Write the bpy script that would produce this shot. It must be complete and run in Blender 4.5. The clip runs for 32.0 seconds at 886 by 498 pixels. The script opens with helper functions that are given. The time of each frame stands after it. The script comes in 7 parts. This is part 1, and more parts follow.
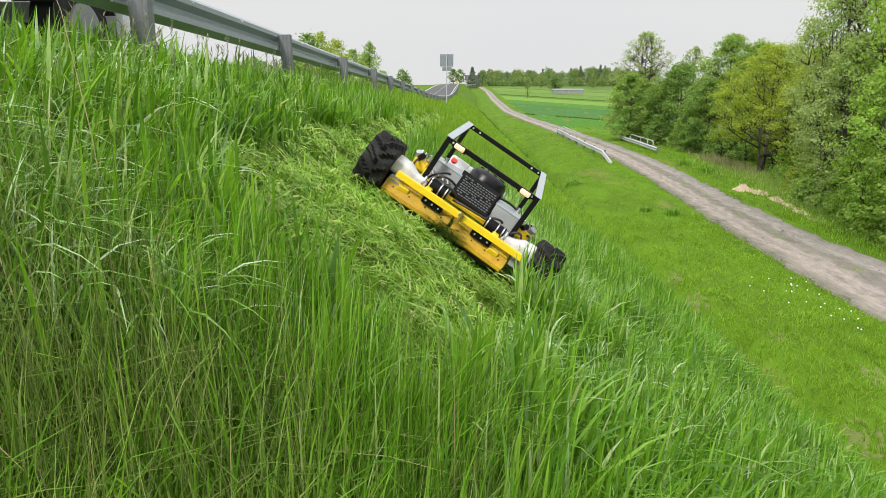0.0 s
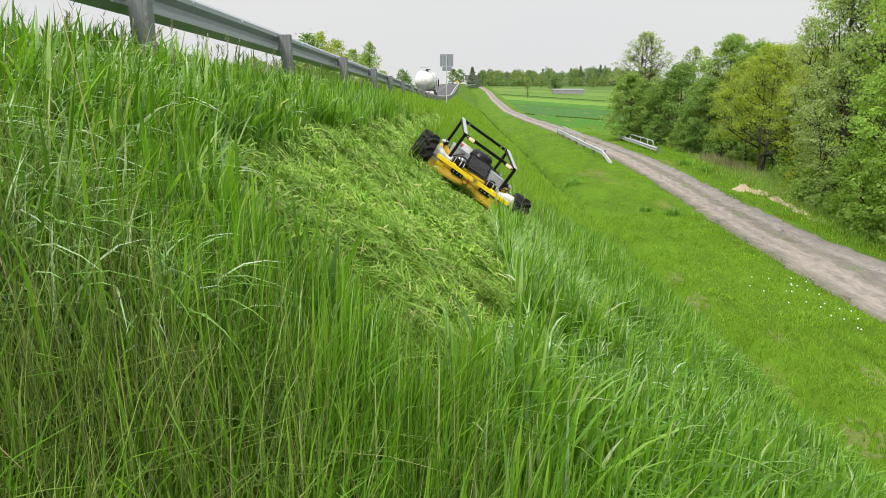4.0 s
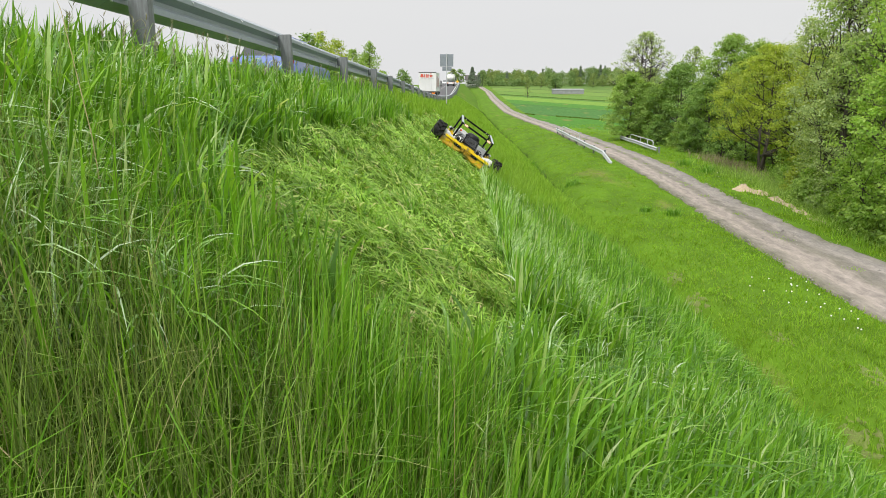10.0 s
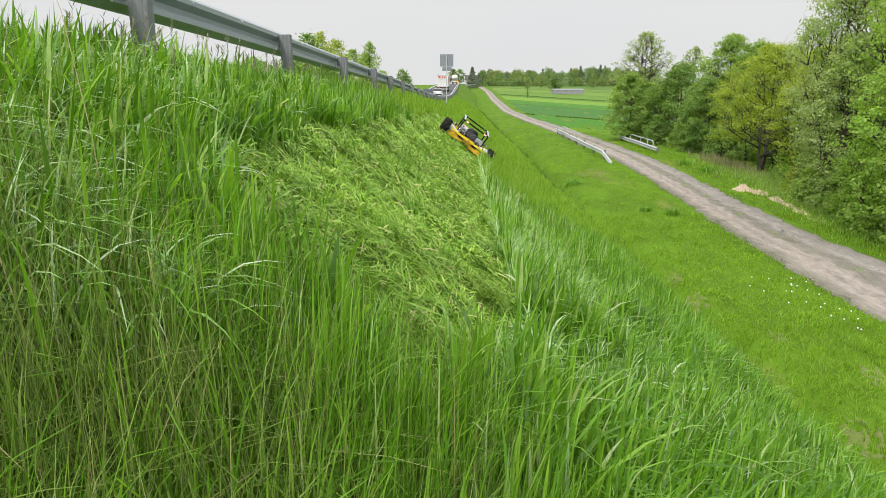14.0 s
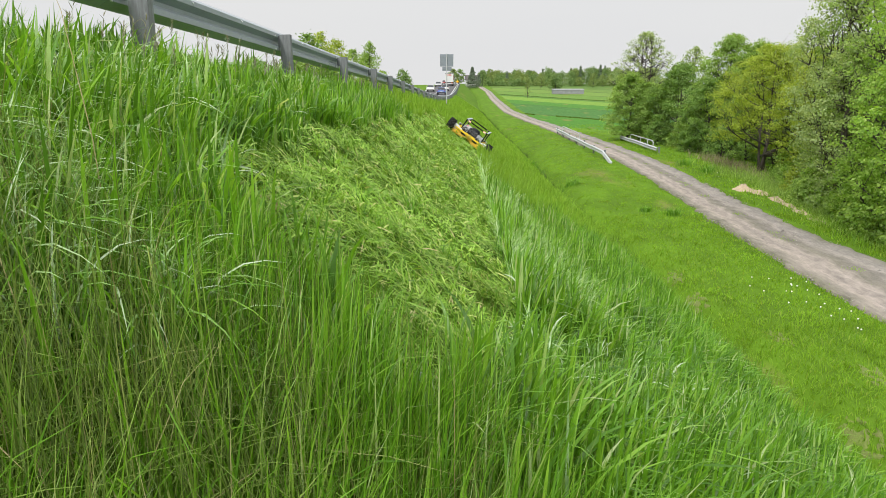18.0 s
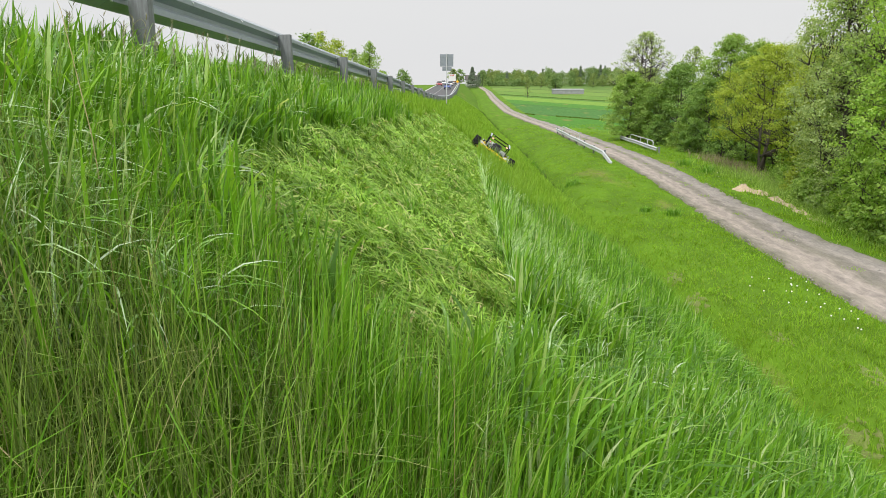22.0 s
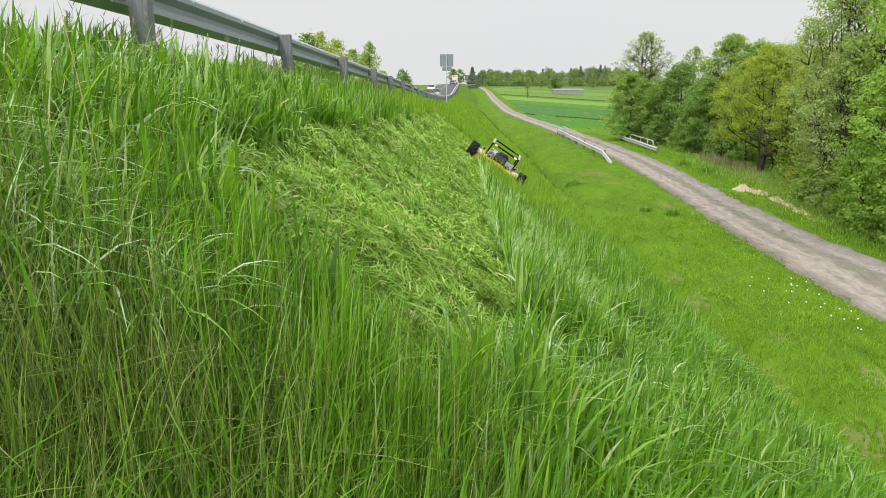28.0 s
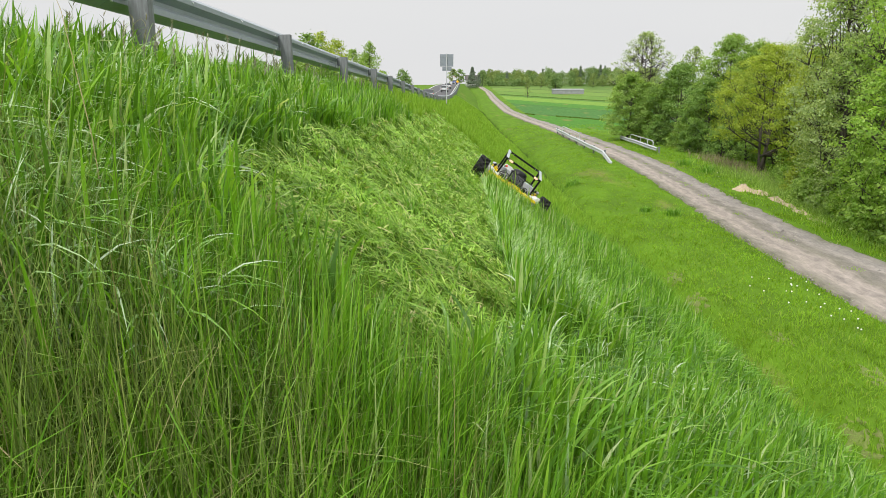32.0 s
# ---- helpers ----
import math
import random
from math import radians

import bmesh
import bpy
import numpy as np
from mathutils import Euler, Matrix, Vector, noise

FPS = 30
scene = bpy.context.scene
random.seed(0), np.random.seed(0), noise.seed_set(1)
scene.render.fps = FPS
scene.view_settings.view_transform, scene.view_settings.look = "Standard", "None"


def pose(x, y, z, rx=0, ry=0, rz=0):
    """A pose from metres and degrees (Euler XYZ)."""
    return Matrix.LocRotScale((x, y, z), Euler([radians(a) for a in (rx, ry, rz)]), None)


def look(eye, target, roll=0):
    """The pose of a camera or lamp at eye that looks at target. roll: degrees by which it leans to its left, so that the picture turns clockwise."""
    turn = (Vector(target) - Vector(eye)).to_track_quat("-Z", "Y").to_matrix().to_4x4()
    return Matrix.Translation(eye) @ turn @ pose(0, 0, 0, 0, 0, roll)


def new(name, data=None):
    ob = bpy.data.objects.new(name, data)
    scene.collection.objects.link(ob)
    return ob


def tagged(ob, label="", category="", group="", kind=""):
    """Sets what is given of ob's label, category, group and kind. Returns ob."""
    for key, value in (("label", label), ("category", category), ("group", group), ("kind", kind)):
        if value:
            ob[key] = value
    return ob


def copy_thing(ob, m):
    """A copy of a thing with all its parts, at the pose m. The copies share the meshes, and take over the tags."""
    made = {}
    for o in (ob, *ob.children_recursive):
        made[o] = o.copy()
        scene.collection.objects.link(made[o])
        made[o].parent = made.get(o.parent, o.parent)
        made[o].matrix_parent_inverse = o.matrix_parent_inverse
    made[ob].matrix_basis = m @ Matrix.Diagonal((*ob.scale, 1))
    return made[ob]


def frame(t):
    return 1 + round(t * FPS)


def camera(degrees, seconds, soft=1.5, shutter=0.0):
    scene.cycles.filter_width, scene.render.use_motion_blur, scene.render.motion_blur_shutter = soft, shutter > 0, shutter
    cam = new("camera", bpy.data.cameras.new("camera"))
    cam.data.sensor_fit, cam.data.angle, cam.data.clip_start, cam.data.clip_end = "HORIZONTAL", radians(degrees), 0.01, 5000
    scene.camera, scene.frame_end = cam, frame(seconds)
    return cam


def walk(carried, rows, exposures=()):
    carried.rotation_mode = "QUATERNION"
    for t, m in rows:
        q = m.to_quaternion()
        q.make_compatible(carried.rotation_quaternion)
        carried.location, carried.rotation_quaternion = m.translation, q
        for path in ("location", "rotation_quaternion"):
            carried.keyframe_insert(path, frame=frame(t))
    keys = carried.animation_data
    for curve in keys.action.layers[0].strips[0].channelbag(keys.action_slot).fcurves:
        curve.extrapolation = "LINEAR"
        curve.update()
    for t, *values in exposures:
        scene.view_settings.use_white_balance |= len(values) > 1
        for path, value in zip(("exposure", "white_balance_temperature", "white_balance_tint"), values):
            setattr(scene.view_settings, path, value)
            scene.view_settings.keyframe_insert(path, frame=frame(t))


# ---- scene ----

HALF = math.degrees(math.atan(784 / 1150.0))
cam = camera(2 * HALF, 32.0, soft=0.45)
CAM_POSE = pose(0, 0, 5.0, 90 - math.degrees(math.atan(291 / 1150.0)), 0, math.degrees(math.atan(41 / 1150.0)))
walk(cam, [(0, CAM_POSE), (32, CAM_POSE)])

# ---------------------------------------------------------------- light
SUN_AZ, SUN_EL = 206.0, 48.0          # degrees: azimuth clockwise from +y, elevation
world = bpy.data.worlds.new("overcast_sky")
scene.world = world
world.use_nodes = True
wn = world.node_tree.nodes
wl = world.node_tree.links
wn.clear()
w_sky = wn.new("ShaderNodeTexSky")
w_sky.sky_type = "NISHITA"
w_sky.sun_disc = False
w_sky.sun_elevation = radians(SUN_EL)
w_sky.sun_rotation = radians(SUN_AZ)
w_sky.dust_density = 4.0
w_bg = wn.new("ShaderNodeBackground")
w_bg.inputs["Strength"].default_value = 0.05
w_cloud = wn.new("ShaderNodeBackground")     # the closed cloud layer under the sky
w_tc = wn.new("ShaderNodeTexCoord")
w_map = wn.new("ShaderNodeMapping")
w_map.inputs["Scale"].default_value = (1.2, 1.2, 4.0)
w_noise = wn.new("ShaderNodeTexNoise")
w_noise.inputs["Scale"].default_value = 1.6
w_noise.inputs["Detail"].default_value = 4.0
w_ramp = wn.new("ShaderNodeValToRGB")
w_ramp.color_ramp.elements[0].position, w_ramp.color_ramp.elements[1].position = 0.3, 0.7
w_ramp.color_ramp.elements[0].color = (0.965, 0.970, 0.985, 1)
w_ramp.color_ramp.elements[1].color = (1.0, 1.0, 1.0, 1)
w_mix = wn.new("ShaderNodeMixShader")
w_mix.inputs[0].default_value = 0.93
w_out = wn.new("ShaderNodeOutputWorld")
wl.new(w_tc.outputs["Generated"], w_map.inputs["Vector"])
wl.new(w_map.outputs["Vector"], w_noise.inputs["Vector"])
wl.new(w_noise.outputs["Fac"], w_ramp.inputs["Fac"])
wl.new(w_ramp.outputs["Color"], w_cloud.inputs["Color"])
w_sep = wn.new("ShaderNodeSeparateXYZ")
wl.new(w_tc.outputs["Generated"], w_sep.inputs[0])
w_rise = wn.new("ShaderNodeMapRange")          # an overcast dome is about three times brighter overhead than near the horizon
w_rise.interpolation_type = "SMOOTHSTEP"
w_rise.inputs["From Min"].default_value = 0.13
w_rise.inputs["From Max"].default_value = 1.0
w_rise.inputs["To Min"].default_value = 0.66
w_rise.inputs["To Max"].default_value = 1.6
wl.new(w_sep.outputs["Z"], w_rise.inputs["Value"])
wl.new(w_rise.outputs[0], w_cloud.inputs["Strength"])
wl.new(w_sky.outputs["Color"], w_bg.inputs["Color"])
wl.new(w_bg.outputs["Background"], w_mix.inputs[1])
wl.new(w_cloud.outputs["Background"], w_mix.inputs[2])
wl.new(w_mix.outputs["Shader"], w_out.inputs["Surface"])
sun_data = bpy.data.lights.new("sun", "SUN")
sun_data.energy = 2.8
sun_data.angle = radians(16)
sun_data.color = (1.0, 0.965, 0.90)
sun_ob = new("sun", sun_data)
saz, sel = radians(SUN_AZ), radians(SUN_EL)
sun_dir = Vector((math.sin(saz) * math.cos(sel), math.cos(saz) * math.cos(sel), math.sin(sel)))
sun_ob.matrix_world = look(sun_dir * 60, (0, 0, 0))
scene.view_settings.exposure = 0.33


# ---------------------------------------------------------------- materials
def material(name, color, rough=0.6, metal=0.0, var=0.25, scale=4.0, bump=0.0, bump_scale=40.0, second=None,
             island=0.0, obrand=0.0, fine=60.0, spec=0.5, stretch=(1, 1, 1), coat=0.0):
    """Principled material: base colour varied by two noises, by piece, with fine relief."""
    m = bpy.data.materials.new(name)
    m.use_nodes = True
    nt = m.node_tree
    n, l = nt.nodes, nt.links
    b = n["Principled BSDF"]
    b.inputs["Roughness"].default_value = rough
    b.inputs["Metallic"].default_value = metal
    b.inputs["Specular IOR Level"].default_value = spec
    b.inputs["Coat Weight"].default_value = coat
    tc = n.new("ShaderNodeTexCoord")
    mp = n.new("ShaderNodeMapping")
    mp.inputs["Scale"].default_value = stretch
    l.new(tc.outputs["Object"], mp.inputs["Vector"])
    n1 = n.new("ShaderNodeTexNoise")
    n1.inputs["Scale"].default_value = scale
    n1.inputs["Detail"].default_value = 5
    n1.inputs["Roughness"].default_value = 0.62
    n2 = n.new("ShaderNodeTexNoise")
    n2.inputs["Scale"].default_value = fine
    n2.inputs["Detail"].default_value = 3
    l.new(mp.outputs["Vector"], n1.inputs["Vector"])
    l.new(mp.outputs["Vector"], n2.inputs["Vector"])
    c2 = second if second else tuple(c * (1 - var) for c in color)
    ramp = n.new("ShaderNodeValToRGB")
    ramp.color_ramp.elements[0].position, ramp.color_ramp.elements[1].position = 0.32, 0.68
    ramp.color_ramp.elements[0].color = (*c2, 1)
    ramp.color_ramp.elements[1].color = (*color, 1)
    l.new(n1.outputs["Fac"], ramp.inputs["Fac"])
    hsv = n.new("ShaderNodeHueSaturation")
    l.new(ramp.outputs["Color"], hsv.inputs["Color"])
    val = n.new("ShaderNodeMath")
    val.operation = "MULTIPLY_ADD"
    val.inputs[1].default_value = var
    val.inputs[2].default_value = 1 - var * 0.5
    l.new(n2.outputs["Fac"], val.inputs[0])
    last = val.outputs[0]
    for amount, kind in ((island, "ShaderNodeNewGeometry"), (obrand, "ShaderNodeObjectInfo")):
        if amount:
            g = n.new(kind)
            add = n.new("ShaderNodeMath")
            add.operation = "MULTIPLY_ADD"
            add.inputs[1].default_value = amount
            add.inputs[2].default_value = 1 - amount * 0.5
            l.new(g.outputs["Random Per Island" if island and kind.endswith("Geometry") else "Random"], add.inputs[0])
            mul = n.new("ShaderNodeMath")
            mul.operation = "MULTIPLY"
            l.new(last, mul.inputs[0])
            l.new(add.outputs[0], mul.inputs[1])
            last = mul.outputs[0]
    l.new(last, hsv.inputs["Value"])
    l.new(hsv.outputs["Color"], b.inputs["Base Color"])
    rr = n.new("ShaderNodeMath")
    rr.operation = "MULTIPLY_ADD"
    rr.inputs[1].default_value = 0.25
    rr.inputs[2].default_value = rough - 0.12
    l.new(n1.outputs["Fac"], rr.inputs[0])
    l.new(rr.outputs[0], b.inputs["Roughness"])
    if bump:
        bp = n.new("ShaderNodeBump")
        bp.inputs["Strength"].default_value = bump
        bp.inputs["Distance"].default_value = 0.02
        n3 = n.new("ShaderNodeTexNoise")
        n3.inputs["Scale"].default_value = bump_scale
        n3.inputs["Detail"].default_value = 6
        l.new(mp.outputs["Vector"], n3.inputs["Vector"])
        l.new(n3.outputs["Fac"], bp.inputs["Height"])
        l.new(bp.outputs["Normal"], b.inputs["Normal"])
    return m


def blade_material(name, colors, patch=0.35, through_light=0.45, rough=0.42, spec=0.5):
    """Leaf and blade material: one colour a blade out of a few, broad patches, some light let through."""
    m = bpy.data.materials.new(name)
    m.use_nodes = True
    n, l = m.node_tree.nodes, m.node_tree.links
    b = n["Principled BSDF"]
    geo = n.new("ShaderNodeNewGeometry")
    ramp = n.new("ShaderNodeValToRGB")
    els = ramp.color_ramp.elements
    while len(els) < len(colors):
        els.new(0.5)
    for i, (p, c) in enumerate(colors):
        els[i].position = p
        els[i].color = (*c, 1)
    l.new(geo.outputs["Random Per Island"], ramp.inputs["Fac"])
    noi = n.new("ShaderNodeTexNoise")
    noi.inputs["Scale"].default_value = 0.9
    noi.inputs["Detail"].default_value = 4
    tc = n.new("ShaderNodeTexCoord")
    l.new(tc.outputs["Object"], noi.inputs["Vector"])
    mad = n.new("ShaderNodeMath")
    mad.operation = "MULTIPLY_ADD"
    mad.inputs[1].default_value = patch * 2
    mad.inputs[2].default_value = 1 - patch
    l.new(noi.outputs["Fac"], mad.inputs[0])
    hsv = n.new("ShaderNodeHueSaturation")
    l.new(ramp.outputs["Color"], hsv.inputs["Color"])
    l.new(mad.outputs[0], hsv.inputs["Value"])
    l.new(hsv.outputs["Color"], b.inputs["Base Color"])
    b.inputs["Roughness"].default_value = rough
    b.inputs["Specular IOR Level"].default_value = spec
    tr = n.new("ShaderNodeBsdfTranslucent")
    tint = n.new("ShaderNodeMixRGB")
    tint.blend_type = "MULTIPLY"
    tint.inputs[0].default_value = 1.0
    tint.inputs[2].default_value = (1.25, 1.2, 0.55, 1)
    l.new(hsv.outputs["Color"], tint.inputs[1])
    l.new(tint.outputs["Color"], tr.inputs["Color"])
    mix = n.new("ShaderNodeMixShader")
    mix.inputs[0].default_value = through_light
    l.new(b.outputs[0], mix.inputs[1])
    l.new(tr.outputs[0], mix.inputs[2])
    l.new(mix.outputs[0], n["Material Output"].inputs["Surface"])
    return m


M_ASPHALT = material("asphalt", (0.075, 0.075, 0.078), 0.85, var=0.3, scale=0.7, bump=0.3, bump_scale=150)
M_LINE = material("road_paint", (0.78, 0.78, 0.76), 0.6, var=0.15, scale=3)
M_ZINC = material("galvanised_steel", (0.285, 0.330, 0.360), 0.42, 0.15, var=0.25, scale=5, second=(0.25, 0.285, 0.31), bump=0.08, bump_scale=80)
M_ZINC_OLD = material("weathered_galvanised_steel", (0.205, 0.222, 0.235), 0.6, 0.15, var=0.35, scale=9, second=(0.10, 0.106, 0.112), stretch=(3, 3, 0.4), bump=0.1)
M_ZINC_PALE = material("pale_galvanised_steel", (0.47, 0.49, 0.51), 0.5, 0.1, var=0.2, scale=3)
M_BOLT = material("zinc_bolt", (0.70, 0.71, 0.72), 0.35, 0.7, var=0.1)
M_DARK = material("dark_shadow_gap", (0.03, 0.03, 0.03), 0.8, var=0.2)
TALL = [(0.0, (0.062, 0.158, 0.013)), (0.3, (0.105, 0.252, 0.019)), (0.65, (0.155, 0.338, 0.024)), (0.90, (0.235, 0.425, 0.050)), (1.0, (0.413, 0.494, 0.263))]
M_TALL = blade_material("tall_grass_blade", TALL, 0.35, 0.47, 0.40, 0.42)
M_CUT = blade_material("mown_grass_blade", [(0.0, (0.106, 0.226, 0.021)), (0.3, (0.202, 0.378, 0.039)), (0.8, (0.330, 0.520, 0.086)), (0.97, (0.504, 0.557, 0.208)), (1.0, (0.493, 0.378, 0.247))], 0.5, 0.36, 0.5, 0.3)
M_STUBBLE = blade_material("stubble_blade", [(0.0, (0.060, 0.130, 0.014)), (0.6, (0.120, 0.235, 0.022)), (1.0, (0.24, 0.25, 0.09))], 0.4, 0.25, 0.6, 0.2)
M_STALK = blade_material("brown_grass_stalk", [(0.0, (0.067, 0.107, 0.022)), (0.5, (0.137, 0.201, 0.037)), (0.8, (0.189, 0.305, 0.046)), (1.0, (0.268, 0.226, 0.116))], 0.3, 0.2, 0.6, 0.3)
# whitish stops put the sky's highlights into the blade colour
M_SHEENBLADE = blade_material("painted_sheen_blade", [(0.0, (0.159, 0.322, 0.050)), (0.5, (0.265, 0.437, 0.138)), (1.0, (0.488, 0.582, 0.425))], 0.3, 0.35, 0.36, 0.55)
M_BANK = blade_material("bank_grass_blade", [(0.0, (0.138, 0.268, 0.024)), (0.5, (0.198, 0.359, 0.036)), (1.0, (0.282, 0.439, 0.068))], 0.4, 0.5, 0.6, 0.15)
# dark enough to paint the ditch's shade; field margins use it too
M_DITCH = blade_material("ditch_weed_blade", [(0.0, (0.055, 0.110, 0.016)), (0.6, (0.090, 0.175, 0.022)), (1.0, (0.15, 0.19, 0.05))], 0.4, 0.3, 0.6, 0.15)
M_SILVER = blade_material("silvery_grass_blade", [(0.0, (0.196, 0.391, 0.057)), (0.5, (0.310, 0.494, 0.149)), (1.0, (0.494, 0.609, 0.345))], 0.25, 0.25, 0.35, 0.5)
M_VERGE = blade_material("verge_grass_blade", [(0.0, (0.149, 0.284, 0.019)), (0.5, (0.184, 0.333, 0.024)), (0.9, (0.221, 0.369, 0.035)), (1.0, (0.297, 0.360, 0.080))], 0.45, 0.45, 0.6, 0.12)


# ---------------------------------------------------------------- mesh tools
def link_bm(name, bm, mat, parent=None, label="", smooth=False, matrix=None):
    me = bpy.data.meshes.new(name)
    bm.normal_update()
    bm.to_mesh(me)
    bm.free()
    if smooth:
        for p in me.polygons:
            p.use_smooth = True
    me.materials.append(mat)
    ob = new(name, me)
    if parent is not None:
        ob.parent = parent
    if matrix is not None:
        ob.matrix_basis = matrix
    if label:
        ob["label"] = label
    return ob


def part(name, bm, mat, parent, label="", smooth=False, matrix=None):
    """One mesh object under a thing or under a part."""
    return link_bm(name, bm, mat, parent, label, smooth, matrix)


def empty(name, m=None):
    ob = new(name)
    ob.empty_display_size = 0.1
    if m is not None:
        ob.matrix_basis = m
    return ob


def add_box(bm, size, m=None, bevel=0.0, seg=1):
    r = bmesh.ops.create_cube(bm, size=1.0)
    vs = r["verts"]
    bmesh.ops.scale(bm, vec=size, verts=vs)
    if bevel:
        es = list({e for v in vs for e in v.link_edges})
        out = bmesh.ops.bevel(bm, geom=es, offset=bevel, segments=seg, affect="EDGES", profile=0.6)
        vs = list({v for f in out["faces"] for v in f.verts} | {v for v in vs if v.is_valid})
    if m is not None:
        bmesh.ops.transform(bm, matrix=m, verts=vs)
    return vs


def box(size, m=None, bevel=0.0, seg=1):
    bm = bmesh.new()
    add_box(bm, size, m, bevel, seg)
    return bm


def add_cyl(bm, r1, r2, h, m=None, seg=20, caps=True):
    r = bmesh.ops.create_cone(bm, cap_ends=caps, segments=seg, radius1=r1, radius2=r2, depth=h)
    if m is not None:
        bmesh.ops.transform(bm, matrix=m, verts=r["verts"])
    return r["verts"]


def cyl(r1, r2, h, m=None, seg=20):
    bm = bmesh.new()
    add_cyl(bm, r1, r2, h, m, seg)
    return bm


def add_lathe(bm, profile, seg=28, m=None):
    """Turns (radius, height) pairs about z."""
    rings = []
    for rad, h in profile:
        rings.append([bm.verts.new((rad * math.cos(2 * math.pi * i / seg), rad * math.sin(2 * math.pi * i / seg), h)) for i in range(seg)])
    for a, b in zip(rings, rings[1:]):
        for i in range(seg):
            bm.faces.new((a[i], a[(i + 1) % seg], b[(i + 1) % seg], b[i]))
    if profile[0][0] > 1e-4:
        bm.faces.new(list(reversed(rings[0])))
    if profile[-1][0] > 1e-4:
        bm.faces.new(rings[-1])
    if m is not None:
        bmesh.ops.transform(bm, matrix=m, verts=[v for r in rings for v in r])
    return bm


def add_tube(bm, pts, radius, seg=8):
    """A round tube along points; radius may be one number or one a point."""
    pts = [Vector(p) for p in pts]
    radii = [float(q) for q in radius] if isinstance(radius, (list, tuple)) else [float(radius)] * len(pts)
    rings = []
    for i, p in enumerate(pts):
        d = (pts[min(i + 1, len(pts) - 1)] - pts[max(i - 1, 0)]).normalized()
        a = d.orthogonal().normalized() if abs(d.z) > 0.95 else d.cross(Vector((0, 0, 1))).normalized()
        b = d.cross(a)
        rings.append([bm.verts.new(p + radii[i] * (math.cos(2 * math.pi * k / seg) * a + math.sin(2 * math.pi * k / seg) * b)) for k in range(seg)])
    for r1, r2 in zip(rings, rings[1:]):
        for k in range(seg):
            bm.faces.new((r1[k], r1[(k + 1) % seg], r2[(k + 1) % seg], r2[k]))
    bm.faces.new(list(reversed(rings[0])))
    bm.faces.new(rings[-1])
    return bm


def tube(pts, radius, seg=8):
    return add_tube(bmesh.new(), pts, radius, seg)


def array_mesh(name, verts, quads=None, tris=None, mat=None, smooth=False):
    """A mesh straight from numpy arrays."""
    me = bpy.data.meshes.new(name)
    verts = np.asarray(verts, dtype=np.float32)
    q = np.zeros((0, 4), np.int32) if quads is None else np.asarray(quads, np.int32)
    t = np.zeros((0, 3), np.int32) if tris is None else np.asarray(tris, np.int32)
    me.vertices.add(len(verts))
    me.vertices.foreach_set("co", verts.ravel())
    loops = np.concatenate([q.ravel(), t.ravel()])
    me.loops.add(len(loops))
    me.loops.foreach_set("vertex_index", loops)
    starts = np.concatenate([np.arange(len(q)) * 4, len(q) * 4 + np.arange(len(t)) * 3]).astype(np.int32)
    me.polygons.add(len(starts))
    me.polygons.foreach_set("loop_start", starts)
    if smooth:
        me.polygons.foreach_set("use_smooth", np.ones(len(starts), dtype=bool))
    me.update(calc_edges=True)
    if mat is not None:
        me.materials.append(mat)
    return me


# ---------------------------------------------------------------- the lie of the land
ROAD_KEYS = [(-200, 6.5), (-60, 2.0), (0, 0.23), (8.85, -0.05), (25, -0.55), (42, -1.2), (61, -1.72), (85, -2.12), (110, -2.25), (139, -2.1),
             (170, -1.5), (200, -0.8), (230, -0.2), (300, 0.35), (420, 0.5), (4000, 0.5)]
FLAT_KEYS = [(-400, 0), (70, 0), (100, -0.4), (140, -0.2), (192, 0.8), (260, 2.4), (330, 4.1), (400, 5.2), (600, 5.6), (4000, 5.6)]
_ys = np.arange(-200, 4000, 1.0)
_k = np.ones(9) / 9
_road = np.convolve(np.pad(np.interp(_ys, *zip(*ROAD_KEYS)) + 5.0, 4, mode="edge"), _k, "valid")
_flat = np.convolve(np.pad(np.interp(_ys, *zip(*FLAT_KEYS)), 4, mode="edge"), _k, "valid")
EDGE, FALL = -2.2, 0.66          # the shoulder's edge and the bank's fall


def road_z(y):
    return np.interp(y, _ys, _road)


def flat_z(y):
    return np.interp(y, _ys, _flat)


def fall_at(y):
    return np.interp(y, [-50, 30, 58, 110, 160], [FALL, FALL, 0.585, 0.60, FALL])


def ditch(y):
    """How far the verge falls from the track to the foot of the bank."""
    return np.interp(y, [-50, 16, 30, 48, 75, 100, 140], [0.0, 0.0, 0.35, 0.75, 0.75, 0.45, 0.0])


def foot(y):
    """Where the bank meets the verge."""
    return EDGE + (road_z(y) - flat_z(y) + ditch(y)) / fall_at(y)


def smin(a, b, k):
    h = np.clip(0.5 + 0.5 * (b - a) / k, 0, 1)
    return b * (1 - h) + a * h - k * h * (1 - h)


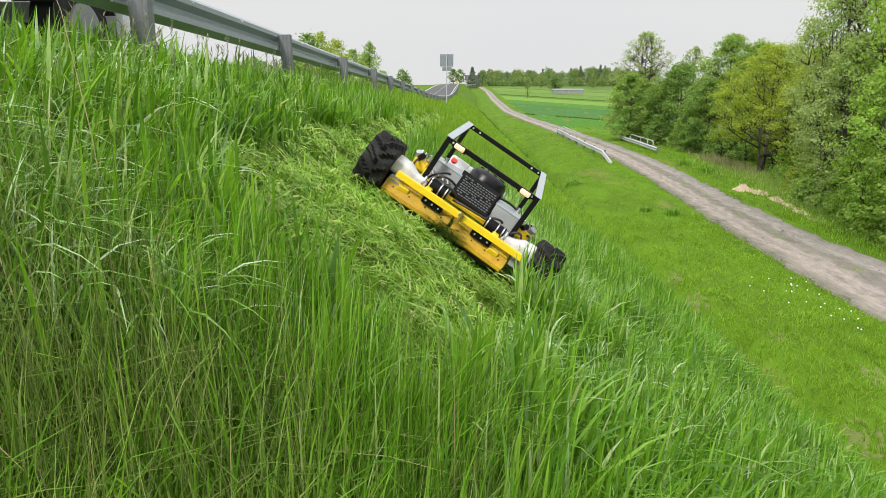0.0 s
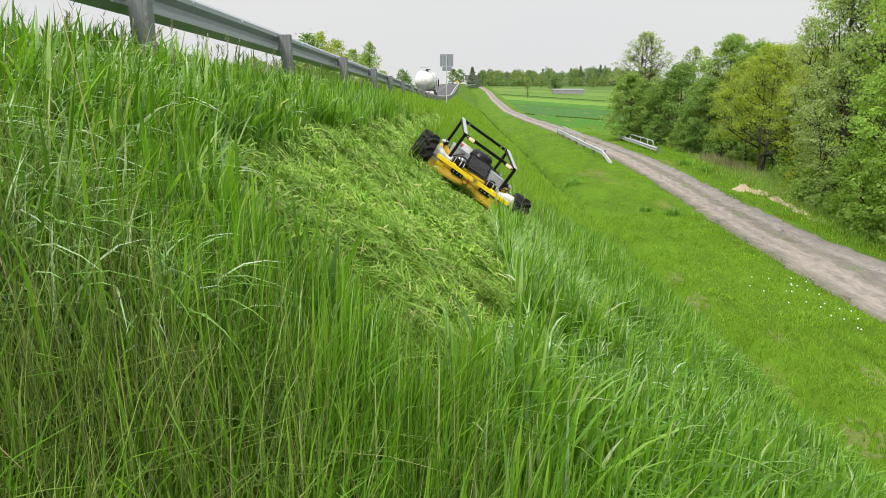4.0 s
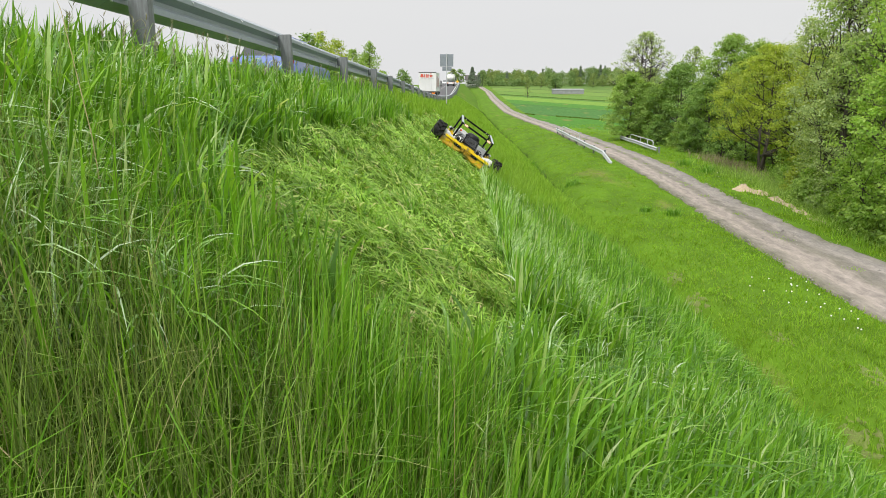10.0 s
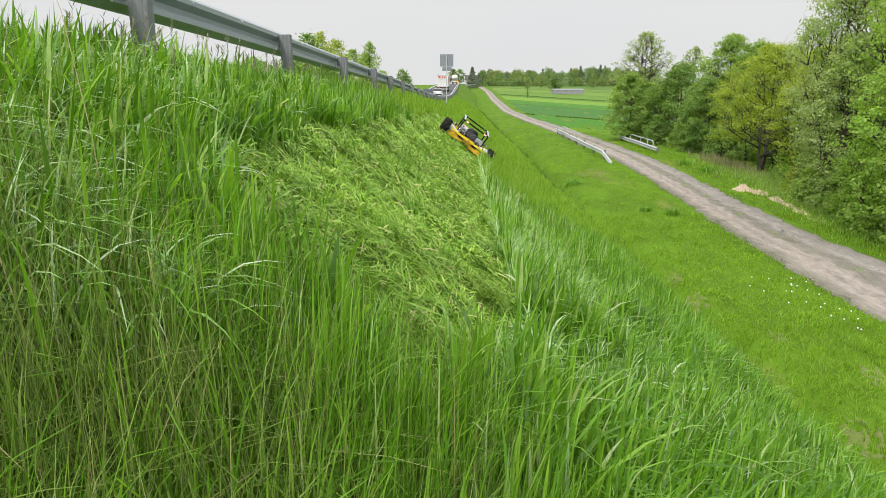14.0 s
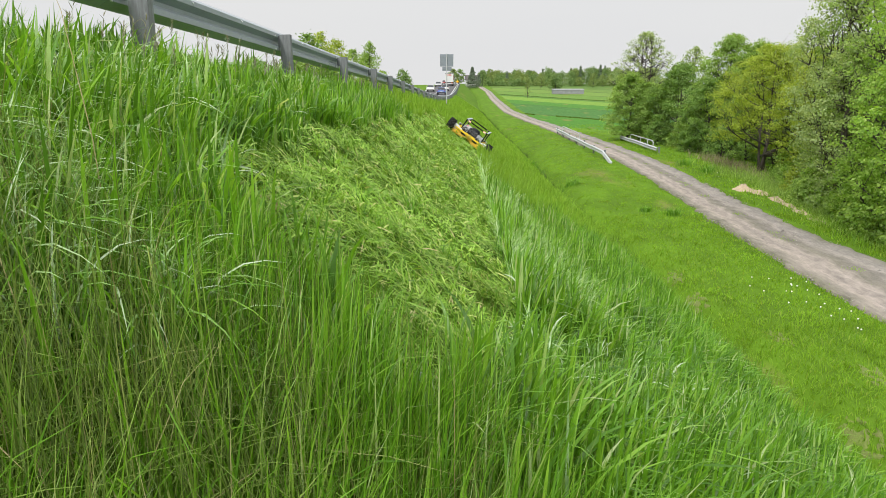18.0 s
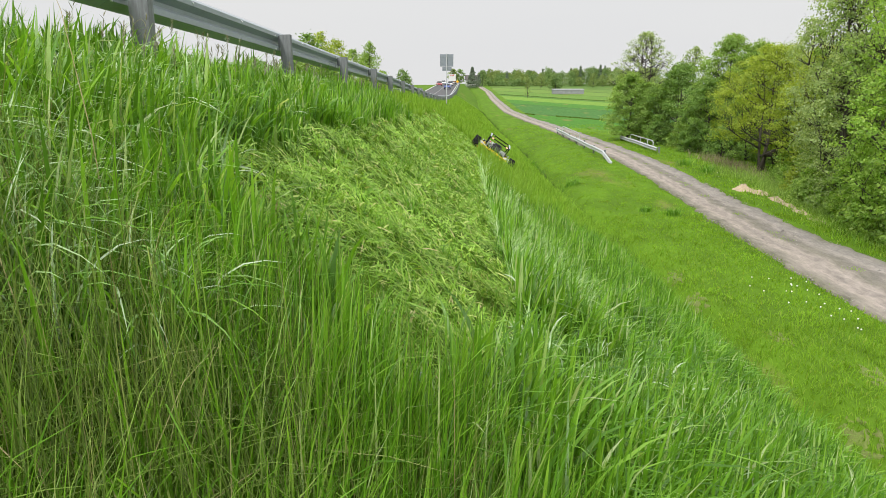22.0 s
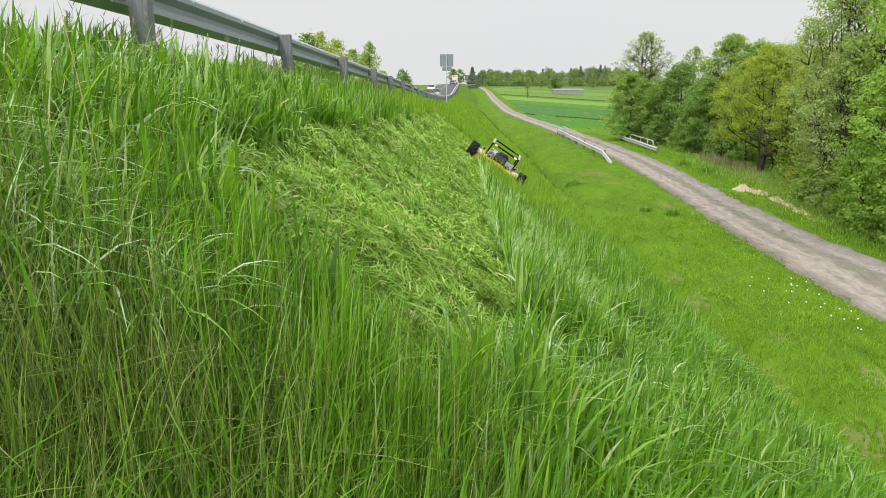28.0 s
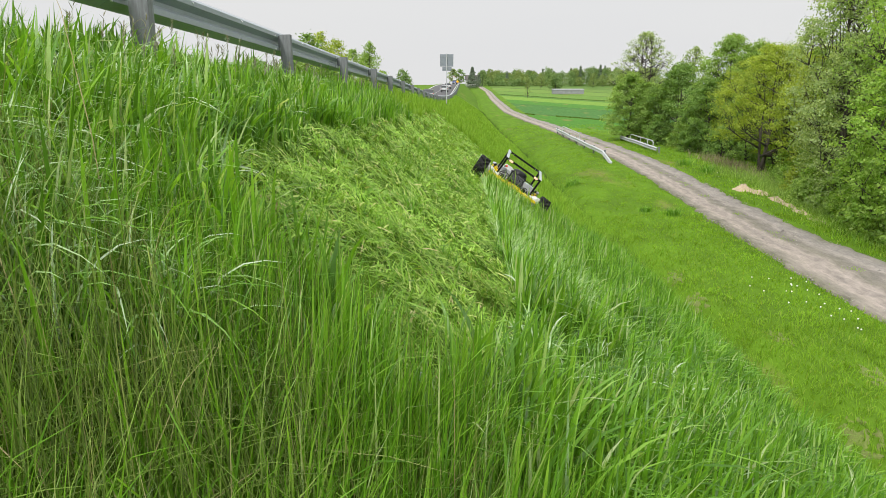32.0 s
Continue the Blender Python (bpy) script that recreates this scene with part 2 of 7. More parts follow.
def land(x, y):
    """Height of the ground: road bed, bank, ditch, flat."""
    x, y = np.asarray(x, float), np.asarray(y, float)
    top = road_z(y)
    bank = top - fall_at(y) * (x - EDGE)
    up = smin(top, bank, 0.35)
    low = flat_z(y) + 0.03 * np.sin(x * 1.3 + y * 0.31) * np.sin(y * 0.47) - 0.7 * np.clip((x - 17) / 14, 0, 1) * np.clip((75 - y) / 20, 0, 1)
    toe = foot(y)
    s = np.clip((8.7 - x) / np.maximum(8.7 - toe, 1.5), 0, 1)
    low = low - ditch(y) * s * s * (3 - 2 * s)
    hollow = np.sin(math.pi * np.clip((x - EDGE) / (toe - EDGE), 0, 1)) ** 2
    z = -smin(-(up - 0.20 * hollow * np.clip((y - 3) / 10, 0, 1) * np.clip((60 - y) / 20, 0, 1)), -low, 0.5)
    z = z - 0.42 * np.exp(-((x - toe - 0.3) / 0.42) ** 2)
    left = top - 0.5 * np.clip(-12.5 - x, 0, 4.5)
    return np.where(x < -12.5, left, z)


def land1(x, y):
    return float(land(x, y))


def frame_on(x, y, heading=0.0, lift=0.0):
    """A pose standing on the bank at x, y: z along its normal, y along the way it heads (degrees from +y to -x)."""
    e = 0.3
    p = Vector((x, y, land1(x, y)))
    tx = Vector((2 * e, 0, land1(x + e, y) - land1(x - e, y))).normalized()
    ty = Vector((0, 2 * e, land1(x, y + e) - land1(x, y - e))).normalized()
    nz = tx.cross(ty).normalized()
    h = radians(heading)
    f = (ty * math.cos(h) - tx * math.sin(h))
    f = (f - nz * f.dot(nz)).normalized()
    r = f.cross(nz)
    m = Matrix((r, f, nz)).transposed().to_4x4()
    m.translation = p + nz * lift
    return m


def track_centre(y):
    return np.interp(y, [-40, 14, 18, 22, 27, 35, 46, 70, 96, 131, 192, 260, 330, 380], [10.2, 10.7, 10.62, 10.5, 10.72, 11.2, 11.6, 10.8, 10.4, 8.5, 8.0, 8.2, 6.2, 4.0])


def track_half(y):
    return np.interp(y, [-40, 14, 18, 22, 27, 35, 46, 70, 100, 380], [1.75, 1.65, 1.5, 1.28, 1.25, 1.25, 1.38, 1.35, 1.3, 1.25])


def rough_value(x, y, scale, seed):
    """Smooth noise for many points, about -1 to 1."""
    kx, ky = np.sin(seed * 12.9) * 7, np.sin(seed * 78.2) * 7
    a = np.sin(x * scale + kx + 1.7 * np.sin(y * scale * 0.83 + ky)) + np.sin(y * scale * 1.21 + ky + 1.3 * np.sin(x * scale * 1.13 - kx))
    b = np.sin(x * scale * 2.7 + ky + 1.1 * np.sin(y * scale * 2.3)) + np.sin(y * scale * 3.1 - kx + np.sin(x * scale * 2.9))
    return a * 0.35 + b * 0.17


def build_ground():
    xs = np.unique(np.round(np.concatenate([np.arange(-4, 8, 0.16), np.arange(8, 22, 0.5), np.arange(22, 80, 3), np.geomspace(80, 3500, 14),
                                            -np.geomspace(20, 3500, 16), np.arange(-20, -4, 0.8)]), 3))
    ys = np.unique(np.round(np.concatenate([np.arange(-3, 26, 0.25), np.arange(26, 80, 0.8), np.arange(80, 300, 3), np.geomspace(300, 4000, 22),
                                            np.arange(-30, -3, 1.5), -np.geomspace(30, 190, 8)]), 3))
    X, Y = np.meshgrid(xs, ys)
    Z = land(X, Y)
    rng = np.random.default_rng(5)
    Z = Z + rng.normal(0, 0.012, Z.shape) * np.where(X < 3, 1.0, 0.25) * (np.abs(X) < 20) * (Y < 60)
    on_track = np.abs(X - track_centre(Y)) < track_half(Y) - 0.1
    on_road = (X > -10.6) & (X < -3.1)
    Z = Z - 0.12 * (on_track & (Y < 378)) - 0.12 * on_road
    nx, ny = len(xs), len(ys)
    i = np.arange(nx * ny).reshape(ny, nx)
    quads = np.stack([i[:-1, :-1], i[:-1, 1:], i[1:, 1:], i[1:, :-1]], -1).reshape(-1, 4)
    me = array_mesh("ground", np.stack([X, Y, Z], -1).reshape(-1, 3), quads, mat=M_GROUND, smooth=True)
    return tagged(new("ground", me), "grassy embankment, verge and farmland on rolling ground", "ground", kind="structure")


def strip(name, x0, x1, ys, nx, lift, mat, rough=0.0, seed=1, wander=0.0):
    """A sheet laid on the land between two lines x0(y) and x1(y), with a thin edge."""
    rng = np.random.default_rng(seed)
    ys = np.asarray(ys, float)
    a = np.array([x0(v) for v in ys]) + rng.normal(0, wander, len(ys))
    b = np.array([x1(v) for v in ys]) + rng.normal(0, wander, len(ys))
    s = np.linspace(0, 1, nx)
    X = a[:, None] * (1 - s) + b[:, None] * s
    Y = np.repeat(ys[:, None], nx, 1)
    Z = land(X, Y) + lift + rng.normal(0, rough, X.shape)
    if rough:
        Z = Z - 0.05 * (np.exp(-((s - 0.26) / 0.09) ** 2) + np.exp(-((s - 0.74) / 0.09) ** 2)) * (0.7 + 0.3 * np.sin(Y * 0.9)) + 0.015 * rough_value(X, Y, 3.0, 7)
    Z[:, 0] -= lift + 0.1
    Z[:, -1] -= lift + 0.1
    i = np.arange(X.size).reshape(X.shape)
    quads = np.stack([i[:-1, :-1], i[:-1, 1:], i[1:, 1:], i[1:, :-1]], -1).reshape(-1, 4)
    me = array_mesh(name, np.stack([X, Y, Z], -1).reshape(-1, 3), quads, mat=mat, smooth=True)
    me.attributes.new("across", "FLOAT", "POINT").data.foreach_set("value", np.tile(s, len(ys)).astype(np.float32))
    return new(name, me)


def gravel_material():
    """Pale sand in two wheel ruts, greyer stones between and beside them, damp patches and stones."""
    m = material("gravel_track", (0.33, 0.288, 0.250), 0.95, var=0.5, scale=2.2, second=(0.135, 0.122, 0.108), bump=1.0, bump_scale=38, fine=22, stretch=(1.6, 0.55, 1))
    n, l = m.node_tree.nodes, m.node_tree.links
    b = n["Principled BSDF"]
    base = b.inputs["Base Color"].links[0].from_socket
    at = n.new("ShaderNodeAttribute")
    at.attribute_name = "across"
    tc = n.new("ShaderNodeTexCoord")
    far = n.new("ShaderNodeMapping")
    far.inputs["Scale"].default_value = (1.0, 0.35, 1.0)
    l.new(tc.outputs["Object"], far.inputs["Vector"])
    noi = n.new("ShaderNodeTexNoise")
    noi.inputs["Scale"].default_value = 1.3
    noi.inputs["Detail"].default_value = 8
    noi.inputs["Roughness"].default_value = 0.65
    l.new(far.outputs["Vector"], noi.inputs["Vector"])
    shift = n.new("ShaderNodeMath")
    shift.operation = "MULTIPLY_ADD"
    shift.inputs[1].default_value = 0.34
    l.new(noi.outputs["Fac"], shift.inputs[0])
    back = n.new("ShaderNodeMath")
    back.operation = "ADD"
    back.inputs[1].default_value = -0.17
    l.new(at.outputs["Fac"], back.inputs[0])
    l.new(back.outputs[0], shift.inputs[2])
    ramp = n.new("ShaderNodeValToRGB")
    els = ramp.color_ramp.elements
    stops = [(0.0, (0.10, 0.105, 0.060)), (0.10, (0.185, 0.165, 0.135)), (0.20, (0.345, 0.295, 0.255)), (0.30, (0.215, 0.185, 0.165)), (0.38, (0.305, 0.262, 0.232)), (0.48, (0.120, 0.115, 0.082)), (0.60, (0.125, 0.115, 0.096)),
             (0.72, (0.265, 0.238, 0.218)), (0.82, (0.190, 0.178, 0.168)), (0.93, (0.150, 0.142, 0.126)), (1.0, (0.12, 0.12, 0.075))]
    while len(els) < len(stops):
        els.new(0.5)
    for i, (p, c) in enumerate(stops):
        els[i].position = p
        els[i].color = (*c, 1)
    l.new(shift.outputs[0], ramp.inputs["Fac"])
    mix = n.new("ShaderNodeMixRGB")
    mix.inputs[0].default_value = 0.62
    l.new(base, mix.inputs[1])
    l.new(ramp.outputs["Color"], mix.inputs[2])
    spots = n.new("ShaderNodeTexNoise")
    spots.inputs["Scale"].default_value = 8.0
    spots.inputs["Detail"].default_value = 9
    spots.inputs["Roughness"].default_value = 0.72
    l.new(far.outputs["Vector"], spots.inputs["Vector"])
    vary = n.new("ShaderNodeMath")
    vary.operation = "MULTIPLY_ADD"
    vary.inputs[1].default_value = 1.5
    vary.inputs[2].default_value = 0.25
    l.new(spots.outputs["Fac"], vary.inputs[0])
    hsv = n.new("ShaderNodeHueSaturation")
    l.new(mix.outputs["Color"], hsv.inputs["Color"])
    l.new(vary.outputs[0], hsv.inputs["Value"])
    l.new(hsv.outputs["Color"], b.inputs["Base Color"])
    return m


FIELD_SLANT = 1.8


def ground_material():
    """Short grass and soil near by; strips of crops in the fields beyond the track."""
    m = material("ground_cover", (0.096, 0.188, 0.013), 0.95, var=0.5, scale=0.6, second=(0.066, 0.128, 0.010), bump=0.5, bump_scale=14, fine=18, spec=0.08, stretch=(1, 0.28, 1))
    n, l = m.node_tree.nodes, m.node_tree.links
    b = n["Principled BSDF"]
    base = b.inputs["Base Color"].links[0].from_socket
    tc = n.new("ShaderNodeTexCoord")
    sep = n.new("ShaderNodeSeparateXYZ")
    l.new(tc.outputs["Object"], sep.inputs[0])
    wob = n.new("ShaderNodeTexNoise")
    wob.inputs["Scale"].default_value = 0.05
    l.new(tc.outputs["Object"], wob.inputs["Vector"])
    mad = n.new("ShaderNodeMath")
    mad.operation = "MULTIPLY_ADD"
    mad.inputs[1].default_value = 5.0
    l.new(wob.outputs["Fac"], mad.inputs[0])
    slant = n.new("ShaderNodeMath")          # the strips run askew to the road
    slant.operation = "MULTIPLY_ADD"
    slant.inputs[1].default_value = FIELD_SLANT
    l.new(sep.outputs["X"], slant.inputs[0])
    l.new(sep.outputs["Y"], slant.inputs[2])
    l.new(slant.outputs[0], mad.inputs[2])
    rng = n.new("ShaderNodeMapRange")
    rng.inputs["From Min"].default_value = 0
    rng.inputs["From Max"].default_value = 500
    l.new(mad.outputs[0], rng.inputs["Value"])
    ramp = n.new("ShaderNodeValToRGB")
    ramp.color_ramp.interpolation = "CONSTANT"
    els = ramp.color_ramp.elements
    # where each strip begins, and its crop
    bands = [(0, (0.100, 0.195, 0.020)), (107, (0.058, 0.160, 0.022)), (145, (0.046, 0.080, 0.020)), (148, (0.056, 0.138, 0.034)), (191, (0.048, 0.105, 0.024)), (193, (0.062, 0.165, 0.026)),
             (215, (0.140, 0.240, 0.040)), (242, (0.072, 0.150, 0.028)), (253, (0.042, 0.070, 0.020)), (257, (0.105, 0.190, 0.036)), (290, (0.070, 0.120, 0.028)), (294, (0.125, 0.205, 0.042)),
             (335, (0.060, 0.105, 0.028)), (340, (0.110, 0.180, 0.040)), (380, (0.085, 0.150, 0.034))]
    while len(els) < len(bands):
        els.new(0.5)
    for i, (p, c) in enumerate(bands):
        els[i].position = p / 500
        els[i].color = (*c, 1)
    l.new(rng.outputs[0], ramp.inputs["Fac"])
    gx = n.new("ShaderNodeMath")
    gx.operation = "GREATER_THAN"
    gx.inputs[1].default_value = 11.2
    l.new(sep.outputs["X"], gx.inputs[0])
    gy = n.new("ShaderNodeMath")
    gy.operation = "GREATER_THAN"
    gy.inputs[1].default_value = 74.0
    l.new(sep.outputs["Y"], gy.inputs[0])
    both = n.new("ShaderNodeMath")
    both.operation = "MULTIPLY"
    l.new(gx.outputs[0], both.inputs[0])
    l.new(gy.outputs[0], both.inputs[1])
    mix = n.new("ShaderNodeMixRGB")
    l.new(both.outputs[0], mix.inputs[0])
    l.new(base, mix.inputs[1])
    l.new(ramp.outputs["Color"], mix.inputs[2])
    along = n.new("ShaderNodeMapping")
    along.inputs["Scale"].default_value = (1.0, 0.28, 1.0)
    l.new(tc.outputs["Object"], along.inputs["Vector"])
    rows = n.new("ShaderNodeTexNoise")
    rows.inputs["Scale"].default_value = 2.2
    rows.inputs["Detail"].default_value = 8
    l.new(along.outputs["Vector"], rows.inputs["Vector"])
    vary = n.new("ShaderNodeMath")
    vary.operation = "MULTIPLY_ADD"
    vary.inputs[1].default_value = 0.9
    vary.inputs[2].default_value = 0.55
    l.new(rows.outputs["Fac"], vary.inputs[0])
    hsv = n.new("ShaderNodeHueSaturation")
    bare = n.new("ShaderNodeTexNoise")
    bare.inputs["Scale"].default_value = 0.42
    bare.inputs["Detail"].default_value = 6
    l.new(along.outputs["Vector"], bare.inputs["Vector"])
    cut = n.new("ShaderNodeMapRange")
    cut.inputs["From Min"].default_value = 0.60
    cut.inputs["From Max"].default_value = 0.70
    l.new(bare.outputs["Fac"], cut.inputs["Value"])
    soil = n.new("ShaderNodeMixRGB")
    soil.inputs[2].default_value = (0.150, 0.160, 0.045, 1)
    l.new(cut.outputs[0], soil.inputs[0])
    l.new(mix.outputs["Color"], soil.inputs[1])
    l.new(soil.outputs["Color"], hsv.inputs["Color"])
    l.new(vary.outputs[0], hsv.inputs["Value"])
    l.new(hsv.outputs["Color"], b.inputs["Base Color"])
    return m


M_GROUND = ground_material()
M_GRAVEL = gravel_material()
build_ground()

track_ys = np.concatenate([np.arange(-20, 80, 0.4), np.arange(80, 381, 3)])
track = strip("gravel_track", lambda v: track_centre(v) - track_half(v), lambda v: track_centre(v) + track_half(v), track_ys, 33, 0.07, M_GRAVEL, 0.012, 3, 0.09)
tagged(track, "pale gravel farm track with worn wheel ruts", "track", kind="structure")


def build_stones():
    """Loose stones along the track's edges and middle."""
    rng = np.random.default_rng(8)
    n = 7000
    y = 12 + 30 * rng.random(n) ** 1.4
    u = np.where(rng.random(n) < 0.5, rng.normal(0.05, 0.18, n), np.where(rng.random(n) < 0.5, rng.normal(-0.85, 0.14, n), rng.normal(0.75, 0.2, n)))
    x = track_centre(y) + np.clip(u, -1.06, 1.06) * track_half(y)
    r = rng.gamma(3, 0.0045, n) * (0.7 + y / 40)
    c = np.stack([x, y, land(x, y) + 0.035], -1)
    corners = np.array([(1, 0, 0), (0, 1, 0), (-1, 0, 0), (0, -1, 0), (0, 0, 0.8), (0, 0, -0.8)])
    v = c[:, None] + corners[None] * (r[:, None, None] * rng.uniform(0.6, 1.4, (n, 6, 1)))
    o = (np.arange(n) * 6)[:, None]
    t = np.concatenate([o + np.array([f]) for f in ((0, 1, 4), (1, 2, 4), (2, 3, 4), (3, 0, 4), (1, 0, 5), (2, 1, 5), (3, 2, 5), (0, 3, 5))])
    tagged(new("loose_stones", array_mesh("loose_stones", v.reshape(-1, 3), None, t, M_STONE)), "loose grey and sandy stones on the gravel track", "stones", kind="stuff")


M_STONE = material("loose_stone", (0.30, 0.275, 0.25), 0.9, var=0.4, scale=3, second=(0.20, 0.19, 0.18), island=0.5)
build_stones()
road_ys = np.concatenate([np.arange(-190, 0, 6.0), np.arange(0, 60, 1.5), np.arange(60, 440, 3)])
road = strip("road", lambda v: -10.75, lambda v: -3.15, road_ys, 8, 0.05, M_ASPHALT)
tagged(road, "grey asphalt two-lane country road with white lines", "road", kind="structure")
for lx, w in ((-10.45, 0.13), (-3.45, 0.16), (-6.95, 0.14)):
    ln = strip("road_marking", lambda v: lx - w / 2, lambda v: lx + w / 2, road_ys, 4, 0.06, M_LINE)
    tagged(ln, "white painted line on the asphalt", "road marking", kind="structure")


# ---------------------------------------------------------------- grass
def mown(x, y):
    """Inside the swath that was mown before the machine's first pass shown here."""
    low = np.minimum(0.38, -0.12 + 0.30 * (y - 2.0))
    near = 2.05 + np.clip(-0.3 - x, 0, 2) * 1.0 + 0.12 * np.sin(x * 9)
    return (y > near) & (y < 28.5) & (x > -1.42 + 0.1 * np.sin(y * 1.7)) & (x < low)


def blades(base, height, width, lean, droop, rng, mean_dir=None, spread=math.pi, rise=1.0, levels=((0.0, 0.7), (0.4, 1.0), (0.75, 0.62), (1.0, 0.0)), twist=0.0, sag=0.55):
    """Arrays of tapering, bending blades on base points; levels: (share of the length, share of the width); twist turns them on edge towards the tip, sag lets the tip hang."""
    n = len(base)
    ang = rng.uniform(-spread, spread, n) + (0 if mean_dir is None else mean_dir)
    d = np.stack([np.cos(ang), np.sin(ang), np.zeros(n)], -1)
    face = ang + math.pi / 2 + rng.uniform(-0.7, 0.7, n)
    side = np.stack([np.cos(face), np.sin(face), np.zeros(n)], -1)
    roll = rng.choice([-1.0, 1.0], n) * rng.uniform(0.4, 1.0, n) * twist if twist else np.zeros(n)
    out = []
    for s, w in levels:
        over = side + np.stack([0 * roll, 0 * roll, roll * s], -1)
        over /= np.linalg.norm(over, axis=1)[:, None]
        horizontal = height * (lean * s + droop * s ** 2.6)
        up = rise * height * (s - sag * droop * s ** 3.2) * np.sqrt(np.clip(1 - (0.6 * lean) ** 2, 0.1, 1))
        c = base + d * horizontal[:, None] + np.stack([0 * up, 0 * up, up], -1)
        if w > 0:
            out += [c - over * (width * w * 0.5)[:, None], c + over * (width * w * 0.5)[:, None]]
        else:
            out += [c]
    v = np.stack(out, 1).reshape(-1, 3)
    m = len(levels) - 1
    o = (np.arange(n) * (2 * m + 1))[:, None]
    quads = np.concatenate([o + np.array([[2 * k, 2 * k + 1, 2 * k + 3, 2 * k + 2]]) for k in range(m - 1)])
    tris = o + np.array([[2 * m - 2, 2 * m - 1, 2 * m]])
    return v, quads, tris


FULL = ((0.0, 0.7), (0.4, 1.0), (0.75, 0.62), (1.0, 0.0))
BENT = ((0.0, 0.7), (0.35, 1.0), (0.6, 0.9), (0.82, 0.55), (1.0, 0.0))
SHORT = ((0.0, 0.8), (0.55, 1.0), (1.0, 0.0))
ARCH = ((0.0, 0.7), (0.22, 0.9), (0.42, 1.0), (0.60, 0.9), (0.76, 0.7), (0.89, 0.42), (1.0, 0.0))


def grass_object(name, sets, mat, label, category="grass"):
    vs, qs, ts, off = [], [], [], 0
    for v, q, t in sets:
        vs.append(v)
        qs.append(q + off)
        ts.append(t + off)
        off += len(v)
    me = array_mesh(name, np.concatenate(vs), np.concatenate(qs), np.concatenate(ts), mat)
    return tagged(new(name, me), label, category, kind="stuff")


def clumped(rng, n, x0, x1, y0, y1, clump=0.16, share=0.7):
    """Points of which a share gather in tufts."""
    k = max(1, int(n * share / 22))
    cx, cy = rng.uniform(x0, x1, k), rng.uniform(y0, y1, k)
    i = rng.integers(0, k, int(n * share))
    x = np.concatenate([cx[i] + rng.normal(0, clump, len(i)), rng.uniform(x0, x1, n - len(i))])
    y = np.concatenate([cy[i] + rng.normal(0, clump, len(i)), rng.uniform(y0, y1, n - len(i))])
    return x, y


def on_land(x, y, sink=0.01):
    return np.stack([x, y, land(x, y) - sink], -1)


def passes(x, y):
    """Ground that the machine mows while the clip runs; its grass is built apart."""
    first = (y > FIRST[0]) & (y < FIRST[1]) & (x > -0.8) & (x < 0.38)
    second = (y > SECOND[0]) & (y < SECOND[1]) & (x >= 0.38) & (x < 1.65)
    return first | second


FIRST, SECOND = (6.3, 28.5), (13.2, 28.5)


def thin_zone(x, y):
    """The trodden, stalky patch of the bank next to the viewer, 0 to 1."""
    edge = 0.10 * np.sin(x * 5) + 0.06 * np.sin(x * 13 + 1)
    return np.clip((2.3 + edge - y) / 0.9, 0, 1) * np.clip((0.25 - x + edge) / 0.8, 0, 1) * (0.65 + 0.35 * rough_value(x, y, 4.0, 9))


def fringe(y):
    """How far up the bank's foot the short grass of the verge comes."""
    return np.interp(y, [5, 7, 10, 16, 24], [1.1, 1.0, 0.6, 0.35, 0.0])


